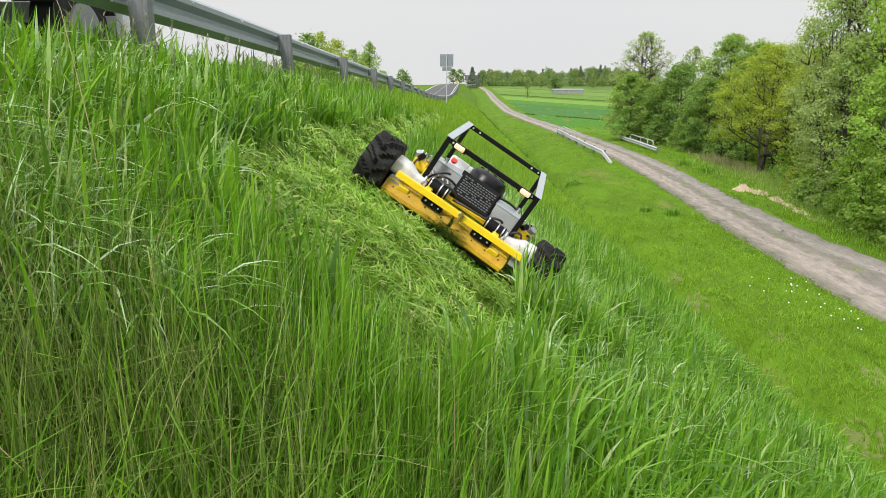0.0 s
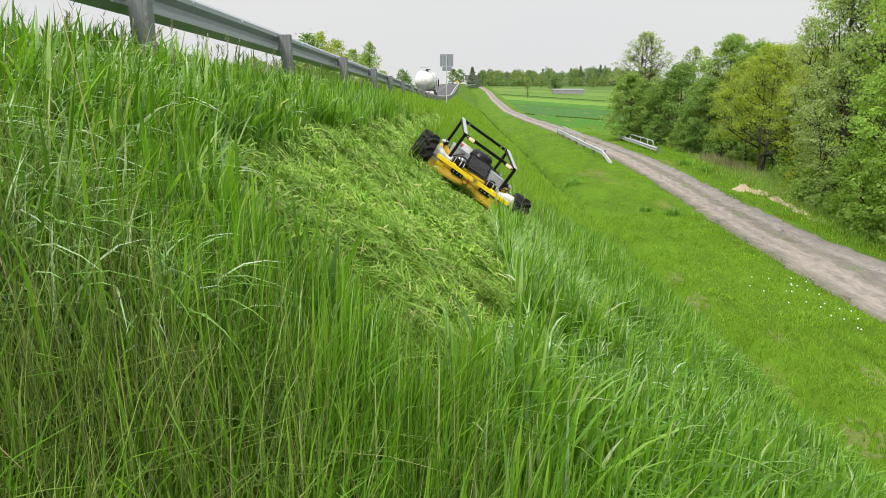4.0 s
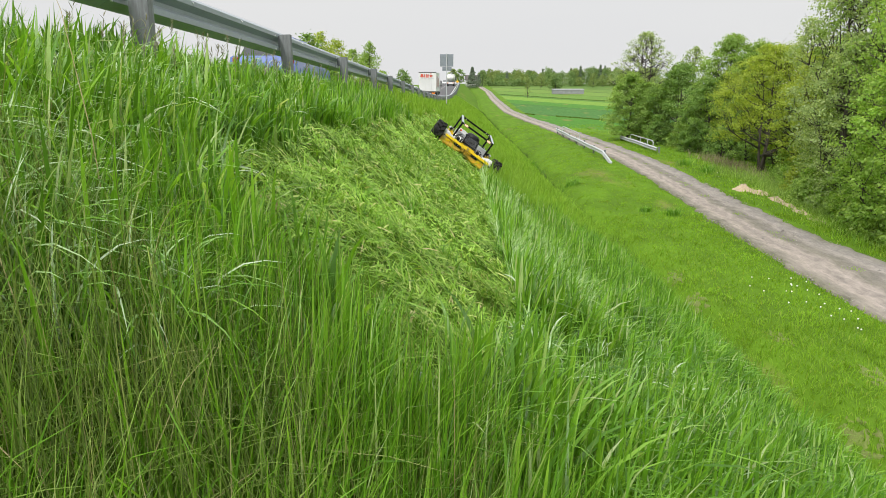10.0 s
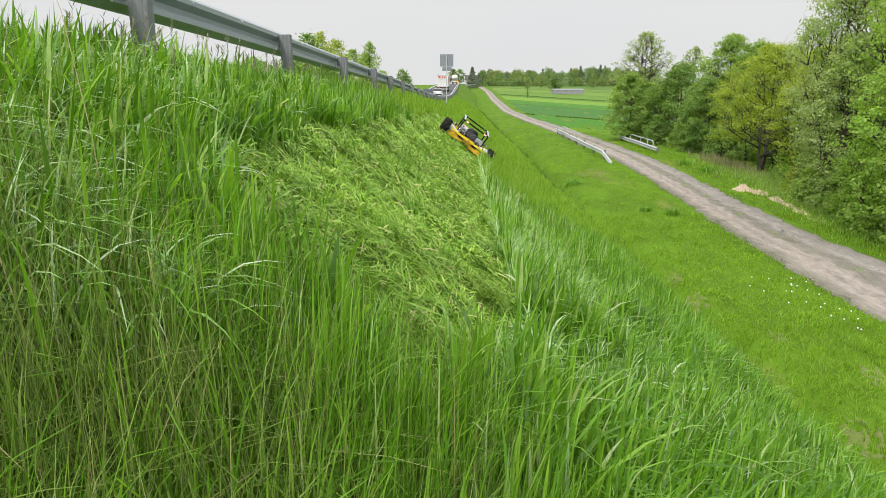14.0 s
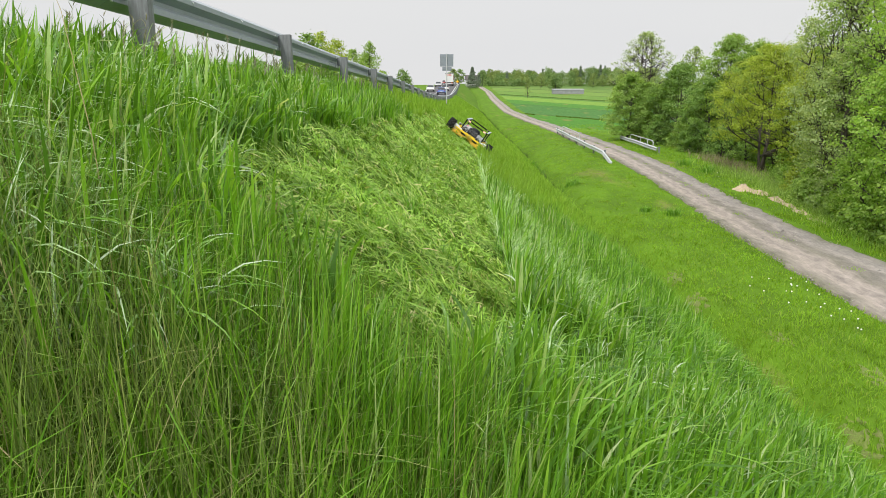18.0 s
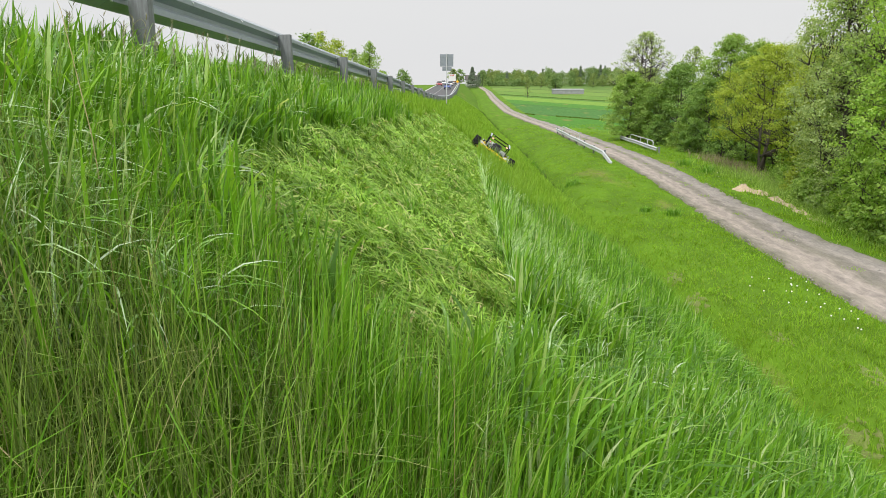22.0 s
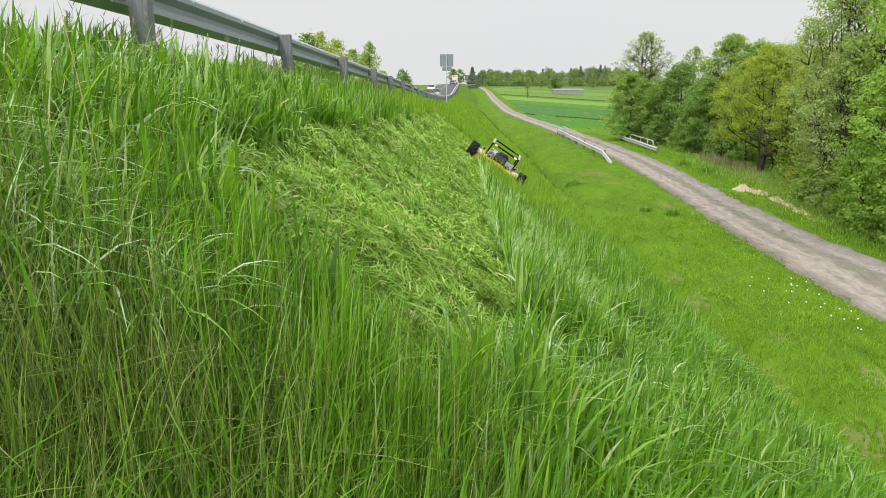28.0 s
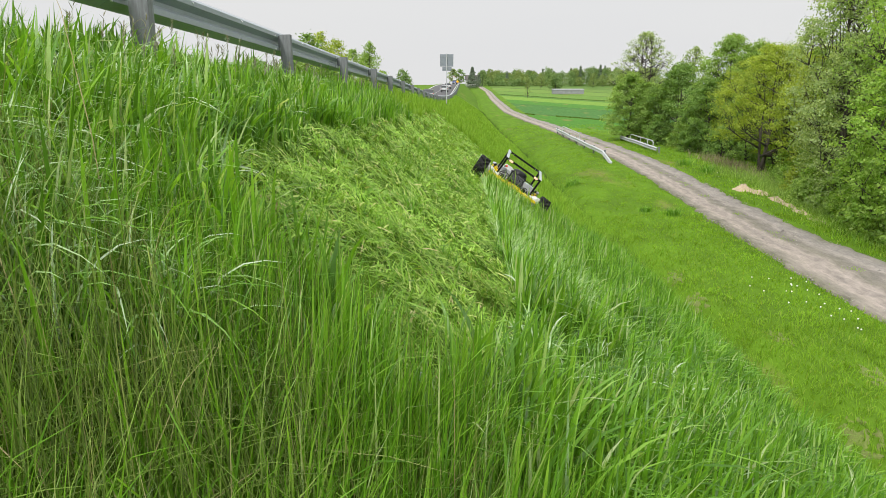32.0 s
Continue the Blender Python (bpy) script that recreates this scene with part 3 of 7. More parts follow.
def build_tall_grass():
    rng = np.random.default_rng(11)
    sets = []
    # zones: x0, x1, y0, y1, blades a square metre, mean height, blade width
    zones = ((-2.2, -0.8, 0.9, 2.1, 1900, 0.37, 0.0118), (-0.8, 0.2, 0.25, 2.1, 3200, 0.36, 0.0058), (0.2, 1.6, 0.25, 2.1, 1700, 0.36, 0.0108), (-2.2, -0.8, 0.25, 0.9, 3000, 0.36, 0.0050), (-3.0, 2.6, 2.1, 4.0, 1200, 0.36, 0.0168),
             (-3.0, -2.2, 0.5, 2.1, 2000, 0.36, 0.0085), (-3.0, 4.6, 4.0, 8.0, 950, 0.34, 0.0198), (2.6, 6.0, 1.5, 4.0, 900, 0.36, 0.0165), (1.6, 6.0, 0.25, 2.1, 500, 0.35, 0.014), (-2.9, 6.2, -5.0, 0.25, 200, 0.34, 0.026),
             (-2.9, -2.2, 0.25, 0.5, 800, 0.3, 0.012), (4.6, 6.2, 4.0, 8.0, 1150, 0.32, 0.0135), (-3.0, 5.8, 8.0, 16.0, 600, 0.33, 0.0215))
    far_zones = ((-3.0, 5.4, 16.0, 30.0, 290, 0.27, 0.024), (-3.0, 5.4, 30.0, 60.0, 110, 0.24, 0.036), (-3.0, 5.2, 60, 130, 30, 0.26, 0.06))
    far_sets = []
    for x0, x1, y0, y1, dens, hm, bw in zones + far_zones:
        n = int((x1 - x0) * (y1 - y0) * dens)
        x, y = clumped(rng, n, x0, x1, y0, y1, 0.085 if y1 < 10 else 0.2, 0.82)
        toe = foot(y) - fringe(y)
        keep = ~mown(x, y) & ~passes(x, y) & (x < toe + 0.15) & (x > -2.95) & (x * x + y * y > 0.75) & (rng.random(n) > 0.78 * thin_zone(x, y))
        x, y = x[keep], y[keep]
        n = len(x)
        toe = foot(y) - fringe(y)
        tuss = rough_value(x, y, 2.2, 1)
        h = hm * rng.gamma(10, 1 / 10, n) * (1.0 + 0.45 * tuss) * np.where(x < -1.7, np.interp(y, [2.2, 3.6, 8, 16, 30], [0.82, 0.60, 0.60, 0.8, 1.25]), 1.0) * (1 - 0.25 * thin_zone(x, y))
        h = np.minimum(h, 0.60) * np.clip((toe + 0.4 - x) / 1.0, 0.45, 1.0)
        w = bw * rng.uniform(0.55, 1.45, n)
        lie = rough_value(x, y, 1.1, 2) * 1.6
        far = y0 >= 16.0
        (far_sets if far else sets).append(blades(on_land(x, y), h, w, np.abs(rng.normal(0.06, 0.12, n)), np.clip(rng.gamma(1.2, 0.24 if 2 < y0 < 8 else 0.17, n), 0, 1.2), rng, 0.3 + lie * 0.7, 1.9, 1.0, SHORT if y0 >= 8 else BENT if 2 < y0 < 5 else FULL))
    grass_object("bank_grass", far_sets, M_BANK, "light green grass on the farther bank")
    # arching tussocks, some of them pale with the sky's sheen painted in
    pale = []
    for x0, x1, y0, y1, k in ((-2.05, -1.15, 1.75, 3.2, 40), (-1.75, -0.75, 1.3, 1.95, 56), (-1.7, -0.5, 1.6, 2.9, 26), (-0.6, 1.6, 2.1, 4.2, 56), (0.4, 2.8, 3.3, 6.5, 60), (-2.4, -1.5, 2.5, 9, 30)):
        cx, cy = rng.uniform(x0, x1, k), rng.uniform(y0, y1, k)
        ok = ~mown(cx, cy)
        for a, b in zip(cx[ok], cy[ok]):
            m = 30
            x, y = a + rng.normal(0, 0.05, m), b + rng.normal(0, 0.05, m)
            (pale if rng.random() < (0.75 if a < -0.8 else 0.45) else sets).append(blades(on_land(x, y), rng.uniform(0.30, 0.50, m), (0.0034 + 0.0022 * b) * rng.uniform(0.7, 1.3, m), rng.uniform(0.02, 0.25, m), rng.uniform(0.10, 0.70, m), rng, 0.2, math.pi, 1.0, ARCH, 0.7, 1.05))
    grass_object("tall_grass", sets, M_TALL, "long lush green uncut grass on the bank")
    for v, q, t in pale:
        tagged(new("grass_tussock", array_mesh("grass_tussock", v, q, t, M_SHEENBLADE)), "arching grass tussock with sky sheen in its colour", "grass", kind="stuff")
    # stalks over bare, thatched soil
    n = 26000
    x, y = rng.uniform(-1.9, 0.5, n), rng.uniform(0.4, 2.6, n)
    k = rng.random(n) < 0.05 + 0.95 * thin_zone(x, y)
    x, y = x[k], y[k]
    n = len(x)
    stalks = [blades(on_land(x, y), 0.38 * rng.gamma(9, 1 / 9, n), rng.uniform(0.0013, 0.0030, n), np.abs(rng.normal(0.08, 0.08, n)), rng.uniform(0, 0.35, n), rng)]
    m = 9000
    x, y = rng.uniform(-1.9, 0.3, m), rng.uniform(0.5, 2.5, m)
    k = rng.random(m) < thin_zone(x, y)
    x, y = x[k], y[k]
    m = len(x)
    b = on_land(x, y, -0.01)
    stalks.append(blades(b, rng.uniform(0.08, 0.25, m), rng.uniform(0.003, 0.006, m), rng.uniform(0.9, 1.4, m), rng.uniform(0.2, 0.9, m), rng))
    grass_object("grass_stalks", stalks, M_STALK, "thin brownish grass stalks and dry thatch")
    # pale grass pushed over along the mown edge
    n, k = 4600, 2600
    y = np.concatenate([6.8 + 12 * rng.random(n) ** 1.2, rng.normal(6.4, 0.8, k)])
    x = np.concatenate([0.68 + rng.normal(0, 0.19, n) + 0.012 * (12 - y[:n]), 0.80 + rng.normal(0, 0.24, k)])
    keep = ~((y > SECOND[0]) & (x > 0.52)) & (x > 0.36)
    x, y = x[keep], y[keep]
    n = len(x)
    grass_object("flattened_grass", [blades(on_land(x, y), rng.uniform(0.30, 0.46, n), 0.0007 * y * rng.uniform(0.5, 1.3, n) + 0.001, rng.uniform(0.05, 0.35, n), rng.uniform(0.1, 0.6, n), rng, 1.2, 1.6)],
                 M_SILVER, "pale silvery grass pressed over beside the mown swath")


def build_ditch_shade_weeds():
    """Rank growth along the ditch at the foot of the bank, its dark colour standing in for shade."""
    rng = np.random.default_rng(17)
    n = 6000
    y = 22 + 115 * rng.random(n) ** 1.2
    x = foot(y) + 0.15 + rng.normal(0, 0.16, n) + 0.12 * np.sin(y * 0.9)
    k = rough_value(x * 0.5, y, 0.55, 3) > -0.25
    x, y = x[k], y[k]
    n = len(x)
    grass_object("ditch_shade_weeds", [blades(on_land(x, y), rng.uniform(0.12, 0.34, n), 0.0007 * y * rng.uniform(0.6, 1.3, n) + 0.004, np.abs(rng.normal(0.15, 0.2, n)), rng.uniform(0, 0.6, n), rng, None, math.pi, 1.0, SHORT)],
                 M_DITCH, "rank weeds coloured dark as the shade in the ditch", "weeds")


def build_mown_grass():
    """Dark stubble, and bundles of cut grass flopped over it every way, with hollows between them."""
    rng = np.random.default_rng(12)
    stubble, sets = [], []
    for y0, y1, stub, bundles, per, bw in ((1.9, 5.0, 1500, 400, 9, 0.0072), (5.0, 9.0, 700, 200, 8, 0.0104), (9.0, 15.0, 300, 86, 7, 0.0165), (15.0, 28.6, 130, 36, 7, 0.026)):
        n = int(2.4 * (y1 - y0) * stub)
        x, y = rng.uniform(-1.6, 0.8, n), rng.uniform(y0, y1, n)
        k = mown(x, y)
        x, y = x[k], y[k]
        n = len(x)
        stubble.append(blades(on_land(x, y), rng.uniform(0.04, 0.09, n), bw * rng.uniform(0.6, 1.2, n), rng.uniform(0.1, 0.6, n), rng.uniform(0, 0.5, n), rng, None, math.pi, 1.0, SHORT))
        n = int(2.4 * (y1 - y0) * bundles)
        x, y = rng.uniform(-1.6, 0.8, n), rng.uniform(y0, y1, n)
        heap = np.array([1.5 * noise.noise((a * 3.4, b * 2.3, 1.0)) + 0.9 * noise.noise((a * 10, b * 7, 2.0)) for a, b in zip(x, y)])
        k = mown(x, y) & (heap > -0.26)
        x, y, heap = x[k], y[k], heap[k]
        n = len(x)
        comb = rng.uniform(-math.pi, math.pi, n)
        lift = 0.01 + 0.15 * np.clip(heap + 0.25, 0, 1.2) + rng.uniform(0, 0.03, n)
        curl = rng.uniform(0.05, 0.55, n)
        rise = rng.uniform(0.05, 0.80, n)
        i = np.repeat(np.arange(n), per)
        m = len(i)
        gap = 1.0 + 0.05 * y0
        x, y = x[i] + rng.normal(0, 0.035 * gap, m), y[i] + rng.normal(0, 0.035 * gap, m)
        b = on_land(x, y, 0.0)
        b[:, 2] += lift[i] * rng.uniform(0.5, 1.0, m)
        v, q, t = blades(b, rng.uniform(0.04, 0.115, m) * gap ** 0.6, bw * rng.uniform(0.6, 1.6, m), rng.uniform(0.35, 1.0, m), curl[i] * rng.uniform(0.6, 1.2, m), rng, 0.0, 1.3, rise[i] * rng.uniform(0.5, 1.4, m), BENT if y0 < 5 else SHORT, 0.9)
        v = v.reshape(m, -1, 3)          # turn each bundle its own way, and let it follow the bank's fall
        c, s = np.cos(comb[i])[:, None], np.sin(comb[i])[:, None]
        dx, dy = v[:, :, 0] - b[:, :1], v[:, :, 1] - b[:, 1:2]
        v[:, :, 0], v[:, :, 1] = b[:, :1] + dx * c - dy * s, b[:, 1:2] + dx * s + dy * c
        v[:, :, 2] -= FALL * (v[:, :, 0] - b[:, :1])
        v[:, :, 2] = np.maximum(v[:, :, 2], land(v[:, :, 0], v[:, :, 1]) + 0.012)
        sets.append((v.reshape(-1, 3), q, t))
    # a few tufts that the blades missed
    left = []
    for x, y in ((-0.62, 4.15), (-0.75, 4.6), (-0.95, 3.9), (-1.05, 5.3), (-0.5, 5.6), (-0.15, 4.4), (-0.85, 7.0), (-1.15, 6.4), (-0.35, 3.4), (-1.2, 8.2)):
        m = 34
        px, py = x + rng.normal(0, 0.05, m), y + rng.normal(0, 0.05, m)
        left.append(blades(on_land(px, py), rng.uniform(0.12, 0.26, m), rng.uniform(0.006, 0.010, m), rng.uniform(0.05, 0.4, m), rng.uniform(0.1, 0.6, m), rng, 0.2, 2.4, 1.0, ARCH))
    grass_object("stubble", stubble, M_STUBBLE, "short dark green stubble on the mown bank")
    grass_object("mown_grass", sets, M_CUT, "mown grass lying in heaped, tangled bundles")
    grass_object("missed_tufts", left, M_TALL, "upright grass tufts left standing in the swath")


BARE = [(5.75, 17.2, 0.18, 0.5), (5.65, 15.4, 0.20, 0.5), (7.3, 10.6, 0.25, 0.7), (7.7, 9.1, 0.3, 0.6), (6.4, 12.6, 0.15, 0.4), (5.95, 9.0, 0.22, 0.45), (6.1, 8.0, 0.26, 0.35)]


def build_verge_grass():
    rng = np.random.default_rng(13)
    sets = []
    for x0, x1, y0, y1, dens, hm, bw in ((2.5, 9.2, 5.0, 14.0, 620, 0.11, 0.0120), (2.0, 9.4, 14.0, 26.0, 300, 0.075, 0.020), (1.5, 10.0, 26.0, 50.0, 110, 0.055, 0.028), (1.5, 9.5, 50.0, 90.0, 36, 0.06, 0.045),
                                         (12.2, 19.0, 10.0, 26.0, 180, 0.16, 0.02), (12.2, 20.0, 26.0, 62.0, 60, 0.12, 0.03), (11.5, 40, 62, 90, 14, 0.10, 0.045)):
        n = int((x1 - x0) * (y1 - y0) * dens)
        x, y = clumped(rng, n, x0, x1, y0, y1, 0.16, 0.6)
        toe = foot(y) - fringe(y)
        k = (x > toe - 0.5) & (np.abs(x - track_centre(y)) > track_half(y) - 0.40 * rng.random(n) ** 2)
        for a, b, ra, rb in BARE:
            k &= (((x - a) / ra) ** 2 + ((y - b) / rb) ** 2 > 1) | (rng.random(n) < 0.93)
        k &= rng.random(n) < 0.35 + 1.1 * np.resize(np.array([noise.noise((a * 0.55, b * 0.3, 4.0)) + 0.5 for a, b in zip(x[::8], y[::8])]).repeat(8), n)
        x, y = x[k], y[k]
        n = len(x)
        sets.append(blades(on_land(x, y), hm * rng.gamma(6, 1 / 6, n), bw * rng.uniform(0.6, 1.4, n), np.abs(rng.normal(0.2, 0.2, n)), rng.uniform(0, 0.7, n), rng, None, math.pi, 1.0, SHORT))
    # weeds along the middle of the track
    n = 4200
    y = 16 + 60 * rng.random(n) ** 1.2
    x = track_centre(y) + 0.05 + rng.normal(0, 0.13, n)
    k = rough_value(x * 0.3, y, 1.3, 6) > 0.0
    x, y = x[k], y[k]
    n = len(x)
    sets.append(blades(on_land(x, y, -0.05), rng.uniform(0.02, 0.07, n), 0.0011 * y * rng.uniform(0.5, 1.2, n), np.abs(rng.normal(0.3, 0.2, n)), rng.uniform(0, 0.7, n), rng))
    grass_object("verge_grass", sets, M_VERGE, "short bright green grass beside the gravel track")


def build_field_margins():
    """Uncut dark grass along the edges of the crop strips."""
    rng = np.random.default_rng(18)
    for q, x0, x1 in ((142.5, 10.8, 30), (250.5, 12, 64)):
        n = 2600
        x = rng.uniform(x0, x1, n)
        y = q - FIELD_SLANT * x + rng.normal(0, 0.5, n)
        k = rough_value(x, y * 0.1, 0.35, q) > -0.35
        x, y = x[k], y[k]
        n = len(x)
        grass_object("field_margin", [blades(on_land(x, y), rng.uniform(0.06, 0.22, n), rng.uniform(0.08, 0.16, n), np.abs(rng.normal(0.1, 0.2, n)), rng.uniform(0, 0.4, n), rng, None, math.pi, 1.0, SHORT)],
                     M_DITCH, "dark uncut grass along the edge of a crop strip")


build_tall_grass()
build_ditch_shade_weeds()
build_field_margins()
build_mown_grass()
build_verge_grass()


# ---------------------------------------------------------------- guard rail
RAIL_X, POST_STEP, POST_FIRST = -2.4, 4.0, 0.85


def wbeam_profile(depth=0.083):
    """Half-waves of the steel beam: (offset off the post's side, height) pairs."""
    return [(0.0, -0.155), (0.012, -0.150), (depth, -0.105), (depth, -0.060), (0.012, -0.018), (0.012, 0.018), (depth, 0.060), (depth, 0.105), (0.012, 0.150), (0.0, 0.155)]


def beam_bm(length, thick=0.004):
    bm = bmesh.new()
    prof = wbeam_profile()
    rows = []
    for y in (0.0, length):
        rows.append(([bm.verts.new((x, y, z)) for x, z in prof], [bm.verts.new((x + thick, y, z)) for x, z in prof]))
    for i in range(len(prof) - 1):
        bm.faces.new((rows[0][0][i], rows[0][0][i + 1], rows[1][0][i + 1], rows[1][0][i]))
        bm.faces.new((rows[0][1][i + 1], rows[0][1][i], rows[1][1][i], rows[1][1][i + 1]))
    for k in (0, -1):
        bm.faces.new((rows[0][0][k], rows[1][0][k], rows[1][1][k], rows[0][1][k]))
    for r in rows:
        for i in range(len(prof) - 1):
            bm.faces.new((r[0][i], r[0][i + 1], r[1][i + 1], r[1][i]))
    bmesh.ops.recalc_face_normals(bm, faces=bm.faces)
    return bm


def post_bm(h):
    """A C-shaped post, open along one side."""
    bm = bmesh.new()
    w, d, t, lip = 0.135, 0.105, 0.007, 0.022
    out = [(-w / 2, 0), (w / 2, 0), (w / 2, d), (w / 2 - lip, d), (w / 2 - lip, d - t), (w / 2 - t, d - t), (w / 2 - t, t), (-w / 2 + t, t), (-w / 2 + t, d - t),
           (-w / 2 + lip, d - t), (-w / 2 + lip, d), (-w / 2, d)]
    a = [bm.verts.new((x, y, 0)) for x, y in out]
    b = [bm.verts.new((x, y, h)) for x, y in out]
    n = len(out)
    for i in range(n):
        bm.faces.new((a[i], a[(i + 1) % n], b[(i + 1) % n], b[i]))
    for f in ((0, 1, 6, 7), (1, 2, 5, 6), (2, 3, 4, 5), (0, 7, 8, 11), (8, 9, 10, 11)):
        bm.faces.new([b[i] for i in f])
    bmesh.ops.recalc_face_normals(bm, faces=bm.faces)
    return bm


def build_guard_rail():
    rail = tagged(empty("guard_rail"), "galvanised steel crash barrier along the road's edge", "guard rail")
    bolt = bmesh.new()
    add_cyl(bolt, 0.013, 0.011, 0.012, pose(0.006, 0, 0, 0, 90, 0), 8)
    bolt_me = link_bm("bolt", bolt, M_BOLT, rail)
    slot = bmesh.new()
    add_box(slot, (0.010, 0.030, 0.028), None, 0.004)
    slot_me = link_bm("slot", slot, M_DARK, rail)
    first_beam = first_post = first_block = None
    for i in range(-2, 58):
        y = POST_FIRST + POST_STEP * i
        z = float(road_z(y))
        z2 = float(road_z(y + POST_STEP))
        tilt = math.degrees(math.atan2(z2 - z, POST_STEP))
        mb = pose(RAIL_X - 0.17, y - 0.16, z + 0.595, tilt, 0, 0)
        if first_beam is None:
            first_beam = part("beam", beam_bm(POST_STEP + 0.3), M_ZINC, rail, matrix=mb)
            first_post = part("post", post_bm(1.185), M_ZINC_OLD, rail, "streaked weathered steel post", matrix=Matrix())
            first_block = part("spacer", box((0.06, 0.07, 0.15), None, 0.006), M_ZINC_OLD, rail, matrix=Matrix())
            beam, post, block = first_beam, first_post, first_block
        else:
            beam, post, block = first_beam.copy(), first_post.copy(), first_block.copy()
            for o in (beam, post, block):
                scene.collection.objects.link(o)
        lean = 1.2 * math.sin(i * 2.1)
        beam.matrix_basis = mb @ pose(0.003 * (i % 2), 0, 0)
        post.matrix_basis = pose(RAIL_X + 0.03, y, z - 0.5, lean * 0.5, lean, 4 * math.sin(i * 1.3))
        block.matrix_basis = pose(RAIL_X - 0.062, y + 0.05, z + 0.595)
        if 0 <= i < 9:
            for dy, dz in ((-0.10, 0.082), (-0.04, 0.082), (-0.10, -0.082), (-0.04, -0.082)):
                s = slot_me if slot_me.matrix_basis == Matrix() else slot_me.copy()
                if s is not slot_me:
                    scene.collection.objects.link(s)
                s.matrix_basis = pose(RAIL_X - 0.086, y + dy - 0.08, z + 0.595 + dz)
                if dy < -0.05:
                    b = bolt_me.copy()
                    scene.collection.objects.link(b)
                    b.matrix_basis = pose(RAIL_X - 0.083, y + dy - 0.03, z + 0.575 + dz)
            for dy in (1.3, 2.6):
                b = bolt_me if bolt_me.matrix_basis == Matrix() else bolt_me.copy()
                if b is not bolt_me:
                    scene.collection.objects.link(b)
                b.matrix_basis = pose(RAIL_X - 0.084, y + dy, z + 0.595 + 0.082 + tilt * 0.0175 * dy)
    return rail


build_guard_rail()


# ---------------------------------------------------------------- the slope mower
M_YELLOW = material("yellow_paint", (0.82, 0.60, 0.012), 0.38, var=0.15, scale=3, second=(0.70, 0.48, 0.012), coat=0.3)
# wear and dirt, with the shade on the deck faces mixed into the colour
M_YELLOW_WORN_SHADED = material("worn_shaded_yellow_paint", (0.60, 0.35, 0.012), 0.65, var=0.4, scale=5, second=(0.36, 0.22, 0.018), bump=0.15)
M_RUBBER = material("black_rubber", (0.009, 0.009, 0.010), 0.6, var=0.4, scale=9, second=(0.020, 0.0195, 0.018), bump=0.25, bump_scale=60, spec=0.22)
M_RIM = material("grey_rim", (0.30, 0.31, 0.31), 0.5, 0.5, var=0.2)
M_BLACK = material("black_powder_coat", (0.007, 0.007, 0.008), 0.45, var=0.25, scale=8, spec=0.13)
M_PALE = material("pale_grey_plate", (0.40, 0.44, 0.48), 0.38, 0.2, var=0.12)
M_WHITE_CAST = material("white_cast_housing", (0.64, 0.64, 0.64), 0.5, var=0.22, scale=7, second=(0.47, 0.47, 0.46))
M_GREY_TANK = material("grey_painted_tank", (0.36, 0.375, 0.385), 0.5, 0.15, var=0.2, scale=4)
M_PLASTIC = material("black_plastic", (0.007, 0.007, 0.008), 0.4, var=0.2, spec=0.14)
M_RED = material("red_plastic", (0.60, 0.03, 0.02), 0.4, var=0.1)
M_CHROME = material("bright_steel", (0.70, 0.70, 0.70), 0.25, 0.9, var=0.1)
M_HOSE = material("black_hose", (0.02, 0.02, 0.02), 0.5, var=0.2)


def glow_material(name, color, strength):
    m = material(name, color, 0.3, var=0.05)
    b = m.node_tree.nodes["Principled BSDF"]
    b.inputs["Emission Color"].default_value = (*color, 1)
    b.inputs["Emission Strength"].default_value = strength
    return m


M_LAMP = glow_material("lit_work_lamp", (1.0, 0.55, 0.40), 0.30)


def tyre_bm(r=0.265, w=0.22):
    """A fat tyre about x, with bar lugs in a herring-bone raised out of its tread."""
    bm = bmesh.new()
    seg, lugs = 132, 11
    side = [(0.52, 0.42), (0.66, 0.49), (0.76, 0.50), (0.83, 0.49)]
    tread = [(0.875, 0.47), (0.888, 0.40), (0.893, 0.30), (0.897, 0.18), (0.90, 0.06)]
    prof = [(q, -h, 0) for q, h in side] + [(q, -h, 1) for q, h in tread] + [(q, h, 1) for q, h in reversed(tread)] + [(q, h, 0) for q, h in reversed(side)]
    rings = []
    for q, h, lug in prof:
        ring = []
        for i in range(seg):
            a = 2 * math.pi * i / seg
            phase = (a * lugs / (2 * math.pi) + 1.35 * abs(h) + (0.5 if h > 0 else 0.0)) % 1.0
            up = (0.165 if abs(h) < 0.45 else 0.14) if lug and phase < 0.40 else 0.07 if not lug and q > 0.8 and phase < 0.42 else 0.0
            rad = r * (q + up)
            ring.append(bm.verts.new((h * w, rad * math.cos(a), rad * math.sin(a))))
        rings.append(ring)
    for a, b in zip(rings, rings[1:] + rings[:1]):
        for i in range(seg):
            bm.faces.new((a[i], a[(i + 1) % seg], b[(i + 1) % seg], b[i]))
    bmesh.ops.recalc_face_normals(bm, faces=bm.faces)
    return bm


